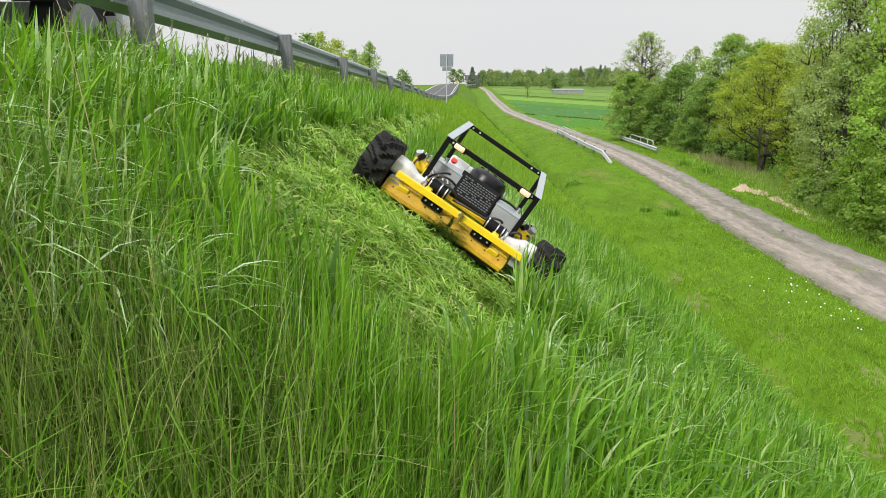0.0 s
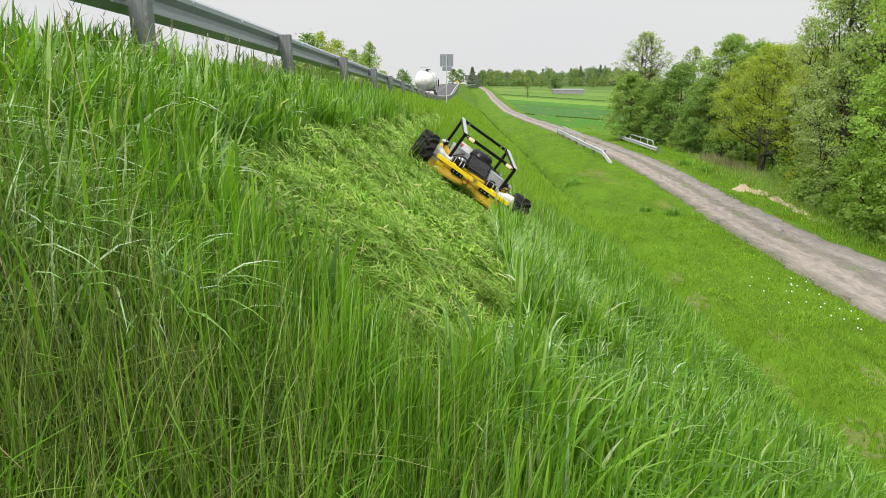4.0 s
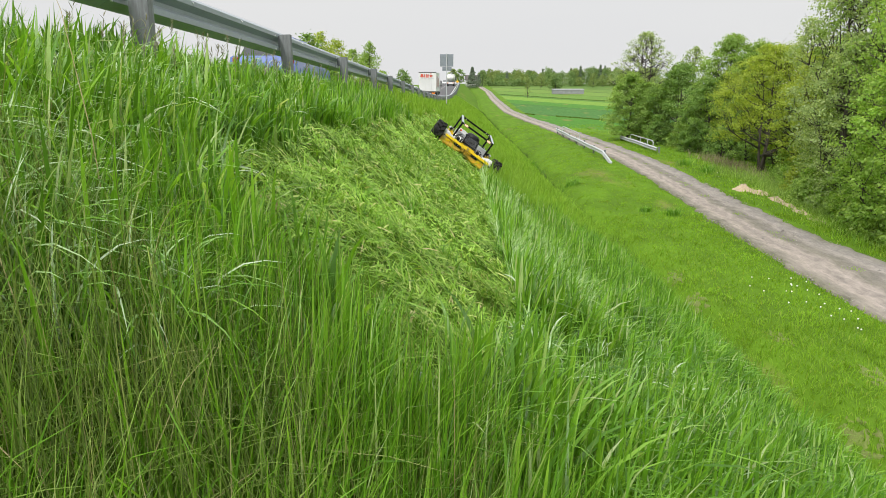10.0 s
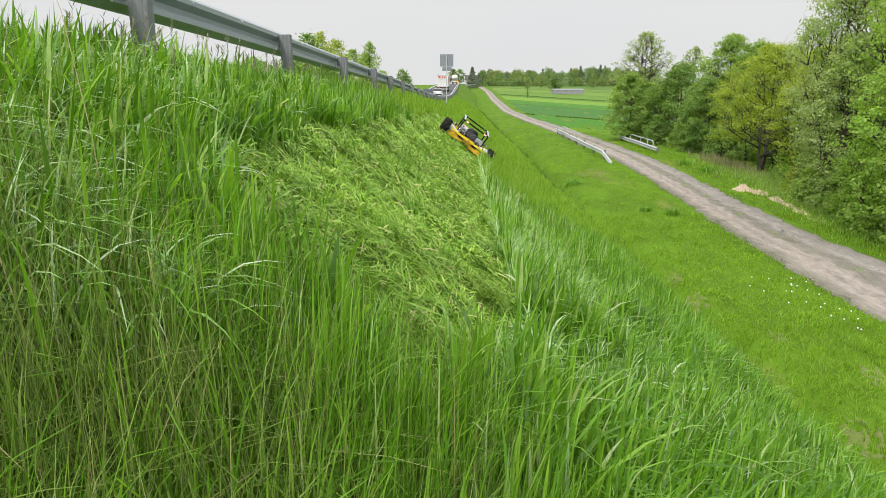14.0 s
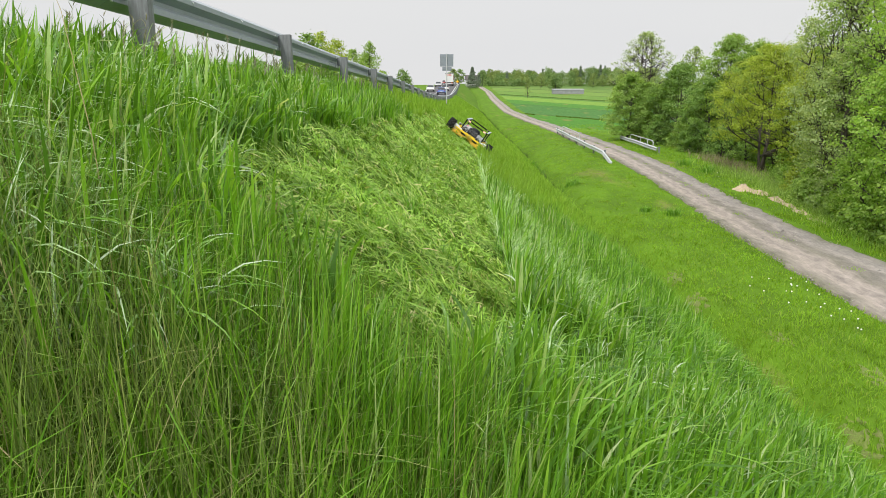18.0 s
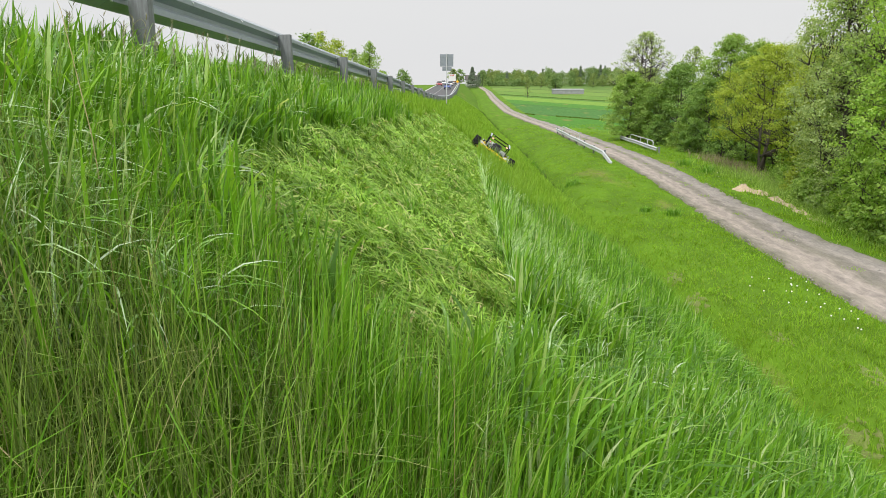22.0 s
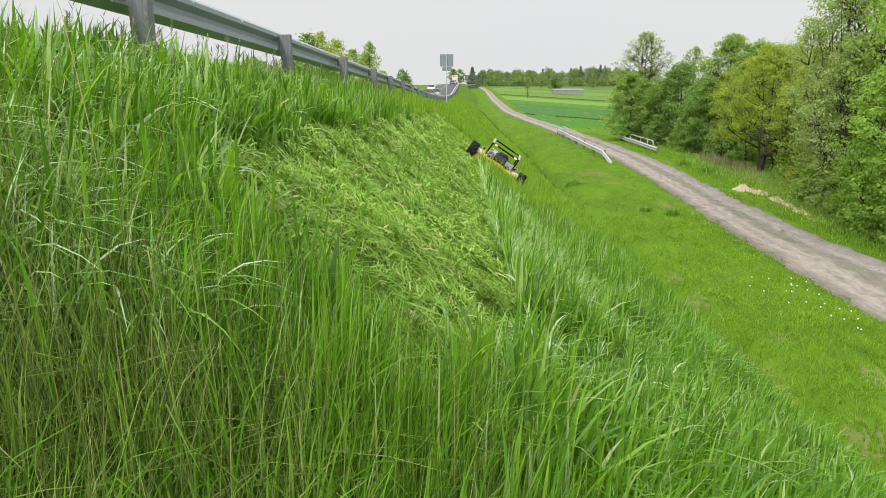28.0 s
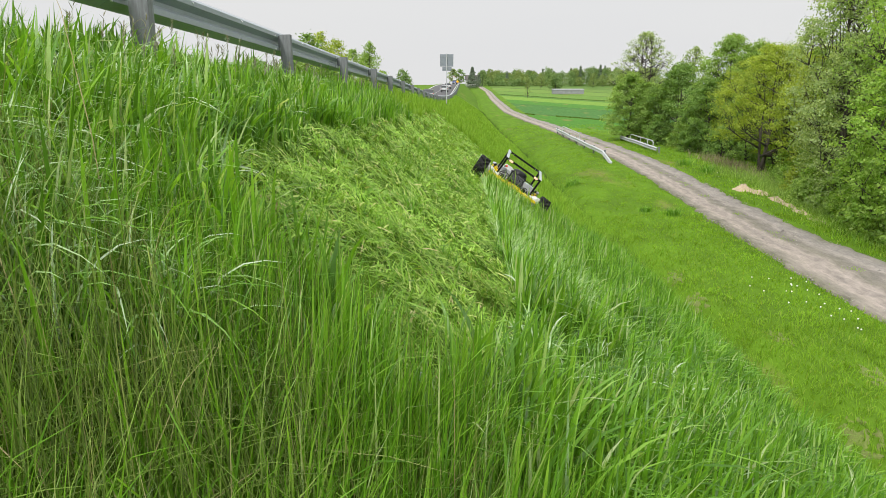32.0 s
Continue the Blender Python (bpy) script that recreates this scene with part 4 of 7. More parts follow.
def rim_bm(r=0.13, w=0.2):
    bm = bmesh.new()
    add_lathe(bm, [(0.03, -w * 0.5), (0.05, -w * 0.45), (0.06, -w * 0.30), (r * 0.8, -w * 0.26), (r, -w * 0.42), (r * 1.02, -w * 0.42), (r * 0.97, 0.0), (r * 1.02, w * 0.42), (r, w * 0.42),
                   (r * 0.8, w * 0.26), (0.06, w * 0.30), (0.05, w * 0.45), (0.03, w * 0.5)], 24, pose(0, 0, 0, 0, 90, 0))
    for k in range(5):
        for s in (-1, 1):
            a = 2 * math.pi * k / 5
            add_cyl(bm, 0.011, 0.011, 0.03, pose(s * w * 0.28, 0.085 * math.cos(a), 0.085 * math.sin(a), 0, 90, 0), 6)
    return bm


WHEEL_R = 0.245
WHEEL_AT = [(-0.80, 0.0), (0.80, 0.0), (-0.36, 1.16), (0.36, 1.16)]
WHEEL_SIZE = [1.0, 1.0, 0.8, 0.8]


def deck_bm(x0, x1):
    """A shallow open-fronted deck: sloped hood, folded front lip, end cheeks."""
    bm = bmesh.new()
    prof = [(-0.135, 0.085), (-0.150, 0.125), (-0.115, 0.205), (-0.03, 0.232), (0.20, 0.238), (0.36, 0.19), (0.37, 0.09)]
    inner = [(y * 0.97 + 0.004, z - 0.008) for y, z in prof]
    rows = []
    for x in (x0, x0 + 0.02, (x0 + x1) / 2, x1 - 0.02, x1):
        rows.append(([bm.verts.new((x, y, z)) for y, z in prof], [bm.verts.new((x, y, z)) for y, z in inner]))
    for a, b in zip(rows, rows[1:]):
        for i in range(len(prof) - 1):
            bm.faces.new((a[0][i], b[0][i], b[0][i + 1], a[0][i + 1]))
            bm.faces.new((a[1][i + 1], b[1][i + 1], b[1][i], a[1][i]))
        for k in (0, -1):
            bm.faces.new((a[0][k], a[1][k], b[1][k], b[0][k]))
    for r in (rows[0], rows[-1]):
        bm.faces.new(r[0])
    bmesh.ops.recalc_face_normals(bm, faces=bm.faces)
    return bm


def cast_cover_bm(s):
    """Wheel-motor cover: a stepped, sloping cast body that narrows towards the frame."""
    bm = bmesh.new()
    rings = []
    for u, y0, y1, z0, z1 in ((0.0, -0.075, 0.085, 0.225, 0.37), (0.02, -0.085, 0.10, 0.215, 0.385), (0.15, -0.085, 0.10, 0.215, 0.375), (0.20, -0.075, 0.085, 0.235, 0.350), (0.235, -0.06, 0.065, 0.25, 0.335), (0.34, -0.05, 0.055, 0.262, 0.325)):
        x = s * (0.715 - u)
        c = 0.25
        pts = []
        for yy, zz in ((y0, z0 + c * (z1 - z0)), (y0 + c * (y1 - y0), z0), (y1 - c * (y1 - y0), z0), (y1, z0 + c * (z1 - z0)), (y1, z1 - c * (z1 - z0)), (y1 - c * (y1 - y0), z1), (y0 + c * (y1 - y0), z1), (y0, z1 - c * (z1 - z0))):
            pts.append(bm.verts.new((x, yy, zz)))
        rings.append(pts)
    for a, b in zip(rings, rings[1:]):
        for i in range(8):
            bm.faces.new((a[i], a[(i + 1) % 8], b[(i + 1) % 8], b[i]))
    bm.faces.new(rings[0])
    bm.faces.new(rings[-1])
    bmesh.ops.recalc_face_normals(bm, faces=bm.faces)
    bmesh.ops.bevel(bm, geom=list(bm.edges), offset=0.006, segments=2, affect="EDGES")
    return bm


def build_mower():
    mower = tagged(empty("slope_mower"), "yellow remote-controlled slope mower with a black roll cage", "mower")
    wheels = []
    tyre = rim = None
    for (x, y), size in zip(WHEEL_AT, WHEEL_SIZE):
        wheel = empty("wheel", pose(x, y, WHEEL_R * size) @ Matrix.Diagonal((size, size, size, 1)))
        wheel.parent = mower
        if tyre is None:
            t = part("tyre", tyre_bm(WHEEL_R, 0.25), M_RUBBER, wheel, "black lugged tractor-pattern tyre")
            q = part("rim", rim_bm(0.12, 0.22), M_RIM, wheel, smooth=True)
            tyre, rim = t, q
        else:
            for o in (tyre, rim):
                c = o.copy()
                scene.collection.objects.link(c)
                c.parent = wheel
        wheels.append(wheel)
    # frame
    part("front_beam", box((1.225, 0.060, 0.054), pose(0.005, -0.165, 0.270), 0.005, 2), M_YELLOW, mower, "bright yellow steel beam")
    part("rear_beam", box((0.80, 0.06, 0.06), pose(0.0, 1.24, 0.28), 0.006), M_YELLOW, mower)
    for x in (-0.33, 0.33):
        part("side_beam", box((0.06, 1.36, 0.06), pose(x, 0.53, 0.275), 0.006), M_YELLOW, mower)
    part("inner_beam", box((0.70, 0.05, 0.045), pose(0.02, 0.045, 0.300), 0.005), M_YELLOW, mower)
    part("frame_plate", box((0.72, 1.20, 0.012), pose(0.0, 0.62, 0.285), 0.002), M_BLACK, mower)
    hitch = part("hitch_block", box((0.050, 0.030, 0.036), pose(0.012, -0.208, 0.288), 0.008, 2), M_CHROME, mower)
    part("hitch_pin", cyl(0.013, 0.013, 0.075, pose(0.012, -0.222, 0.272), 12), M_BRASS, hitch)
    part("shackle", cyl(0.016, 0.016, 0.03, pose(-0.008, -0.215, 0.236, 90, 0, 0), 12), M_BRASS, hitch)
    for x in (-0.235, 0.245):
        latch = part("latch", box((0.19, 0.05, 0.055), pose(x, -0.140, 0.214, 12, 0, 0), 0.006), M_BLACK, mower)
        for k in range(3):
            part("latch_bolt", cyl(0.008, 0.008, 0.02, pose(x - 0.06 + 0.06 * k, -0.168, 0.216, 90, 0, 0), 8), M_BOLT, latch)
    # cutting decks
    for x0, x1, tilt, drop in ((-0.655, -0.035, -1.5, 0.0), (-0.015, 0.525, 1.6, -0.012)):
        deck = part("cutting_deck", deck_bm(x0, x1), M_YELLOW_WORN_SHADED, mower, "worn yellow cutting deck dusted with grass, coloured darker for shade", matrix=pose(0, 0, drop, 0, tilt, 0))
        part("front_lip", box((x1 - x0 - 0.01, 0.010, 0.036), pose((x0 + x1) / 2, -0.152, 0.108, 6, 0, 0), 0.003), M_YELLOW_WORN_SHADED, deck)
        part("hinge_tube", cyl(0.011, 0.011, x1 - x0 - 0.03, pose((x0 + x1) / 2, -0.112, 0.216, 0, 90, 0), 10), M_YELLOW, deck)
        for k in range(4):
            part("rivet", cyl(0.006, 0.006, 0.006, pose(x0 + (x1 - x0) * (k + 0.5) / 4, -0.139, 0.168, 66, 0, 0), 8), M_BLACK, deck)
        part("height_bracket", box((0.10, 0.035, 0.045), pose(x0 + (0.16 if x0 < -0.3 else 0.40), -0.125, 0.192, 20, 0, 4), 0.006), M_YELLOW, deck)
        part("rubber_flap", box((x1 - x0 - 0.04, 0.008, 0.07), pose((x0 + x1) / 2, -0.09, 0.078, 8, 0, 0), 0.002), M_RUBBER, deck)
    # wheel motors and their covers
    for s in (-1, 1):
        part("motor_cover", cast_cover_bm(s), M_WHITE_CAST, mower, "off-white cast wheel-motor cover")
        part("axle_hub", cyl(0.075, 0.06, 0.09, pose(s * 0.685, 0, WHEEL_R - 0.02, 0, 90, 0), 18), M_BLACK, mower)
        part("motor_box", box((0.11, 0.12, 0.075), pose(s * 0.60, -0.06, 0.188), 0.012, 2), M_GREY_TANK, mower)
        part("clamp", cyl(0.062, 0.062, 0.014, pose(s * 0.405, 0, 0.305, 0, 90, 0), 24), M_CHROME, mower)
        part("drain_plug", cyl(0.018, 0.018, 0.03, pose(s * 0.715, -0.075, 0.30, 90, 0, 0), 8), M_BRASS, mower)
        guard = part("axle_arm", box((0.30, 0.09, 0.022), pose(s * 0.52, 0.14, 0.300), 0.006), M_YELLOW, mower)
        for k in range(2):
            part("arm_bolt", cyl(0.012, 0.012, 0.016, pose(s * (0.46 + 0.12 * k), 0.14, 0.318), 8), M_BOLT, guard)
    # drive canisters with clamps along the front
    for x, z in ((-0.275, 0.325), (0.295, 0.318)):
        can = part("oil_filter", cyl(0.054, 0.054, 0.185, pose(x, 0.0, z, 0, 90, 0), 22), M_PLASTIC, mower, "black cylindrical oil filter")
        for d in (-0.075, 0.02, 0.075):
            part("hose_clamp", cyl(0.058, 0.058, 0.012, pose(x + d, 0.0, z, 0, 90, 0), 22), M_CHROME, can)
        part("clamp_screw", cyl(0.008, 0.008, 0.04, pose(x - 0.075, -0.045, z + 0.045, 60, 0, 0), 8), M_CHROME, can)
    # engine bay
    slant = pose(0.008, 0.130, 0.425, -40, 0, 0)
    radiator = part("radiator", box((0.36, 0.07, 0.25), slant, 0.010, 2), M_PLASTIC, mower, "black finned radiator cowl")
    for i in range(9):
        for j in range(11):
            if (i * 7 + j * 3) % 13 == 0:
                continue
            part("fin", box((0.022, 0.010, 0.009), slant @ pose((j - 5) * 0.029 + 0.007 * (i % 2), -0.037, (i - 4) * 0.0235)), M_GREY_FIN, radiator)
    part("cowl_rim", box((0.39, 0.09, 0.024), slant @ pose(0, 0.02, 0.135), 0.008, 2), M_PLASTIC, radiator)
    bm = bmesh.new()
    add_lathe(bm, [(0.05, 0.150), (0.10, 0.148), (0.155, 0.13), (0.178, 0.09), (0.182, -0.08), (0.16, -0.14)], 32)
    bmesh.ops.transform(bm, matrix=pose(0.035, 0.46, 0.475, -10, 0, 0), verts=bm.verts)
    fan = part("fan_housing", bm, M_GLOSS_BLACK, mower, "black round engine fan housing", smooth=True)
    for k in range(9):
        a = 2 * math.pi * k / 9
        part("vent_rib", box((0.075, 0.012, 0.010), pose(0.035, 0.46, 0.475, -10, 0, 0) @ pose(0.095 * math.cos(a), 0.095 * math.sin(a), 0.148, 0, 0, math.degrees(a) + 25), 0.002), M_PLASTIC, fan)
    part("engine_block", box((0.38, 0.46, 0.20), pose(0.04, 0.58, 0.39), 0.02, 2), M_BLACK, mower)
    part("exhaust", cyl(0.055, 0.055, 0.28, pose(0.10, 0.84, 0.46, 0, 90, 0), 18), M_RIM, mower)
    tank = part("fuel_tank", box((0.19, 0.22, 0.19), pose(-0.265, 0.56, 0.465, -14, 0, 0), 0.03, 3), M_WHITE_CAST, mower, "white plastic fuel tank")
    part("filler_cap", cyl(0.030, 0.026, 0.030, pose(-0.318, 0.47, 0.535, 48, 0, 0), 16), M_RED, tank, "red filler cap")
    part("air_filter", box((0.11, 0.16, 0.13), pose(-0.125, 0.52, 0.50), 0.02, 2), M_WHITE_CAST, mower)
    oil = part("hydraulic_tank", box((0.29, 0.27, 0.185), pose(-0.295, 0.30, 0.400), 0.012, 2), M_GREY_TANK, mower, "grey steel hydraulic tank")
    part("tank_lid", box((0.30, 0.28, 0.012), pose(-0.295, 0.30, 0.498), 0.004), M_PALE, oil)
    part("breather", cyl(0.02, 0.02, 0.05, pose(-0.36, 0.25, 0.525), 12), M_CHROME, oil)
    for k in range(4):
        part("hose_elbow", tube([(-0.40 + 0.05 * k, 0.158, 0.40), (-0.40 + 0.05 * k, 0.13, 0.405), (-0.385 + 0.05 * k, 0.115, 0.38)], 0.012, 8), M_CHROME, oil)
    box_r = part("battery_box", box((0.235, 0.32, 0.175), pose(0.318, 0.26, 0.388), 0.012, 2), M_GREY_TANK, mower, "grey steel battery box")
    part("box_lid", box((0.245, 0.33, 0.014), pose(0.318, 0.26, 0.482), 0.004), M_PALE, box_r)
    part("breather", cyl(0.022, 0.020, 0.045, pose(0.40, 0.34, 0.51), 12), M_CHROME, box_r)
    for s in (-1, 1):
        x = s * 0.535
        valve = part("valve_block", box((0.13, 0.18, 0.09), pose(x, 0.31, 0.365), 0.01), M_YELLOW, mower)
        part("valve_bracket", box((0.05, 0.22, 0.06), pose(x - s * 0.085, 0.30, 0.345), 0.008), M_YELLOW, valve)
        for k in range(3):
            part("fitting", cyl(0.015, 0.015, 0.085, pose(x - 0.05 + 0.045 * k, 0.28 + 0.02 * k, 0.435, 14 * k - 20, 10 - 8 * k, 0), 10), M_CHROME, valve)
            part("fitting_nut", cyl(0.022, 0.022, 0.020, pose(x - 0.05 + 0.045 * k, 0.28 + 0.02 * k, 0.415, 14 * k - 20, 10 - 8 * k, 0), 6), M_BRASS, valve)
        part("solenoid", cyl(0.026, 0.026, 0.08, pose(x - 0.02, 0.22, 0.43, 60, 0, 20), 14), M_PLASTIC, valve)
        part("relay_can", cyl(0.030, 0.030, 0.07, pose(x + s * 0.05, 0.26, 0.43, 30, s * 20, 0), 14), M_GREY_TANK, valve)
    # hoses
    runs = [[(-0.33, 0.02, 0.48), (-0.30, -0.02, 0.54), (-0.22, 0.02, 0.53), (-0.17, 0.08, 0.50)], [(-0.25, 0.0, 0.46), (-0.20, -0.05, 0.50), (-0.14, -0.02, 0.46), (-0.10, 0.05, 0.42)],
            [(-0.12, 0.0, 0.40), (-0.02, -0.05, 0.43), (0.10, -0.05, 0.42), (0.22, -0.01, 0.43)], [(0.16, 0.05, 0.40), (0.22, -0.03, 0.47), (0.30, 0.0, 0.50), (0.33, 0.03, 0.47)],
            [(0.17, 0.25, 0.59), (0.28, 0.24, 0.63), (0.38, 0.40, 0.60), (0.50, 0.42, 0.52)], [(-0.40, 0.10, 0.42), (-0.37, 0.0, 0.50), (-0.30, 0.02, 0.56), (-0.26, 0.1, 0.55)],
            [(0.58, 0.02, 0.44), (0.62, 0.15, 0.49), (0.60, 0.20, 0.48), (0.55, 0.26, 0.46)], [(-0.56, 0.05, 0.46), (-0.58, 0.2, 0.50), (-0.56, 0.22, 0.49), (-0.53, 0.26, 0.46)],
            [(0.43, -0.01, 0.44), (0.47, -0.05, 0.51), (0.52, 0.0, 0.49), (0.53, 0.03, 0.45)]]
    for pts in runs:
        fine = []
        for i in range(13):
            u = i / 12
            b = [(1 - u) ** 3, 3 * u * (1 - u) ** 2, 3 * u * u * (1 - u), u ** 3]
            fine.append(sum((Vector(p) * w for p, w in zip(pts, b)), Vector()) - Vector((0, 0, 0.085)))
        part("hose", tube(fine, 0.010, 8), M_HOSE, mower, smooth=True)
    # roll cage
    x0, x1, y0, y1, z0, z1 = -0.427, 0.448, 0.05, 1.19, 0.705, 0.820
    rise = math.degrees(math.atan2(z1 - z0, y1 - y0))
    side = math.hypot(z1 - z0, y1 - y0) + 0.03
    for x in (x0, x1):
        for y, z in ((y0, z0), (y1, z1)):
            post = part("cage_post", box((0.042, 0.042, z - 0.27), pose(x, y, (z + 0.27) / 2), 0.004), M_BLACK, mower)
            part("post_foot", box((0.075, 0.075, 0.012), pose(x, y, 0.300), 0.003), M_BLACK, post)
        bar = part("cage_side_bar", box((0.042, side, 0.042), pose(x, (y0 + y1) / 2, (z0 + z1) / 2, rise, 0, 0), 0.004), M_BLACK, mower)
        part("cage_top_plate", box((0.062, side + 0.01, 0.006), pose(x, (y0 + y1) / 2, (z0 + z1) / 2, rise, 0, 0) @ pose(0, 0, 0.0245), 0.001), M_PALE, bar, "pale grey plate along the cage")
    for y, z in ((y0, z0), (y1, z1)):
        bar = part("cage_cross_bar", box((x1 - x0 - 0.04, 0.042, 0.042), pose((x0 + x1) / 2, y, z), 0.004), M_BLACK, mower)
        for x in (x0 + 0.05, x0 + 0.13, x1 - 0.13, x1 - 0.05):
            part("bolt", cyl(0.010, 0.010, 0.012, pose(x, y - 0.026, z, 90, 0, 0), 8), M_BOLT, bar)
    for x in (x0 + 0.115, x1 - 0.110):
        lamp = part("work_lamp", box((0.092, 0.032, 0.044), pose(x, y0 - 0.040, z0 - 0.006), 0.014, 3), M_LAMP, mower, "lit amber work lamp")
        part("lamp_bracket", box((0.130, 0.016, 0.05), pose(x, y0 - 0.024, z0 - 0.006), 0.004), M_BLACK, lamp)
    # cut grass caught between the two decks
    rng = np.random.default_rng(71)
    n = 420
    at = np.stack([rng.normal(-0.03, 0.085, n), -0.165 + rng.normal(0, 0.025, n), 0.055 + np.abs(rng.normal(0, 0.045, n))], -1)
    v, q, t = blades(at, rng.uniform(0.05, 0.16, n), rng.uniform(0.004, 0.009, n), rng.uniform(0.3, 1.1, n), rng.uniform(0.1, 0.8, n), rng, -1.57, 1.7, 0.55)
    clump = new("caught_clippings", array_mesh("caught_clippings", v, q, t, M_STUBBLE))
    clump.parent = mower
    tagged(clump, "dark tangle of cut grass")
    for ob in mower.children:
        if ob not in wheels:
            ob.matrix_basis = pose(0, 0, 0.028) @ ob.matrix_basis
    return mower, wheels


M_GREY_FIN = material("grey_fin", (0.14, 0.145, 0.15), 0.5, 0.3, var=0.2)
M_BRASS = material("brass_fitting", (0.55, 0.38, 0.14), 0.35, 0.8, var=0.15)
M_GLOSS_BLACK = material("glossy_black_cowl", (0.007, 0.007, 0.009), 0.30, var=0.2, spec=0.32)
mower, mower_wheels = build_mower()
# seconds, place across the bank, place along it, heading, roll, pitch
MOWER_KEYS = [(0, -0.20, 5.32, -4.7, -0.4, 3.0), (1, -0.08, 6.34, 1.2, -1.0, 3.2), (2, -0.02, 7.5, 7.0, 0, 1.3), (3, -0.08, 8.3, 7.3, -0.2, 1.0), (6, -0.11, 11.1, 7.0, -0.4, 1.8), (8, -0.14, 13.25, 4.8, -0.8, 0.5),
              (10, -0.17, 15.5, 4.6, -1.1, -0.7), (12, -0.15, 17.6, 4.6, -1.1, -1.1), (14, -0.14, 19.9, 2.4, -0.5, -0.8), (16.5, -0.14, 22.6, 1.0, -0.4, -0.3), (17.5, -0.12, 23.3, -4.5, -0.6, -0.5),
              (18, -0.06, 23.6, -6.5, -0.8, -0.5), (18.5, 0.09, 24.1, -8.0, -1.0, -0.5), (19, 0.31, 24.8, -8.6, -0.7, -0.5), (19.5, 0.54, 25.8, -6.0, -0.6, -0.7), (20, 0.74, 26.9, -3.2, -0.2, -0.2),
              (21, 0.82, 26.6, 0.0, 0, 0), (22, 0.88, 25.5, -1.5, 0, -0.5), (23, 0.82, 24.3, -5.0, -0.2, -0.7), (24, 0.81, 23.3, -6.8, -0.1, -0.8), (25, 0.77, 22.1, -6.0, -0.2, -0.9),
              (27.5, 0.71, 18.9, -3.6, -1.2, -0.7), (29, 0.67, 17.7, -4.0, -1.0, -1.1), (30, 0.72, 16.6, -1.4, -0.7, -1.1), (31, 0.79, 15.2, 0.2, -1.2, -0.1), (32, 0.83, 14.2, -2.8, -0.8, 0.9)]


# grass that goes down under the machine, row by row
def build_rows_of_grass():
    rng = np.random.default_rng(21)
    made = []
    for lane, (y0, y1), x0, x1 in ((0, FIRST, -0.8, 0.38), (1, SECOND, 0.38, 1.65)):
        y = y0
        while y < y1:
            step = 0.16 if y < 12 else 0.24
            dens, bw = ((2000, 0.0098), (1000, 0.015), (520, 0.022))[0 if y < 8 else 1 if y < 15 else 2]
            n = int((x1 - x0) * step * dens)
            x = rng.uniform(x0, x1, n)
            yy = y + rng.uniform(0, step, n)
            base = on_land(x, yy)
            m = frame_on((x0 + x1) / 2, y + step / 2)
            local = (np.c_[base, np.ones(n)] @ np.array(m.inverted()).T)[:, :3]
            up = np.array(m.inverted().to_3x3()) @ np.array([0, 0, 1.0])
            v, q, t = blades(np.zeros((n, 3)), (0.33 if lane == 0 else 0.35) * rng.gamma(9, 1 / 9, n), bw * rng.uniform(0.6, 1.3, n), np.abs(rng.normal(0.10, 0.13, n)), np.clip(rng.gamma(1.3, 0.20, n), 0, 1.1), rng, 0.3, 2.2)
            turn = np.array(m.inverted().to_3x3())
            v = v @ turn.T + np.repeat(local, 7, 0)
            ob = tagged(new("grass_row", array_mesh("grass_row", v, q, t, M_TALL if y < 13 else M_BANK)), "row of long green grass that falls under the mower", "grass", kind="stuff")
            ob.matrix_basis = m
            made.append((ob, lane, y + step / 2, m))
            y += step
    return made


grass_rows = build_rows_of_grass()


# ---------------------------------------------------------------- vehicles on the road
M_TRUCK_WHITE = material("white_truck_paint", (0.64, 0.65, 0.65), 0.35, var=0.08, scale=1.2, coat=0.3)
M_TARP = material("pale_grey_tarpaulin", (0.68, 0.69, 0.70), 0.55, var=0.15, scale=0.8, bump=0.15, bump_scale=3)
M_LOGO_RED = material("red_print", (0.56, 0.085, 0.05), 0.5, var=0.1)
M_LOGO_FADED = material("faded_red_print", (0.48, 0.24, 0.21), 0.5, var=0.1)
M_LOGO_BLUE = material("grey_blue_print", (0.28, 0.32, 0.38), 0.5, var=0.1)
M_TANK = material("white_silo_paint", (0.74, 0.745, 0.74), 0.55, var=0.10, scale=0.8, second=(0.64, 0.64, 0.62), coat=0.0)
M_CHASSIS = material("dark_chassis", (0.035, 0.035, 0.036), 0.7, var=0.3)
M_ORANGE = material("orange_plate", (0.85, 0.24, 0.02), 0.4, var=0.05)
M_REDLAMP = material("red_lamp_glass", (0.28, 0.015, 0.015), 0.25, var=0.05)
M_HEADLAMP = material("clear_lamp_glass", (0.75, 0.76, 0.78), 0.12, var=0.05)
M_CARGLASS = material("dark_car_glass", (0.03, 0.035, 0.04), 0.08, var=0.1, coat=0.5)


def road_wheel(parent, x, y, r, w, twin=False):
    wheel = part("wheel", tube_wheel(r, w * (2.1 if twin else 1)), M_RUBBER, parent, matrix=pose(x, y, r))
    part("rim", cyl(r * 0.58, r * 0.55, w * (2.1 if twin else 1) + 0.02, pose(0, 0, 0, 0, 90, 0), 20), M_RIM, wheel)
    return wheel


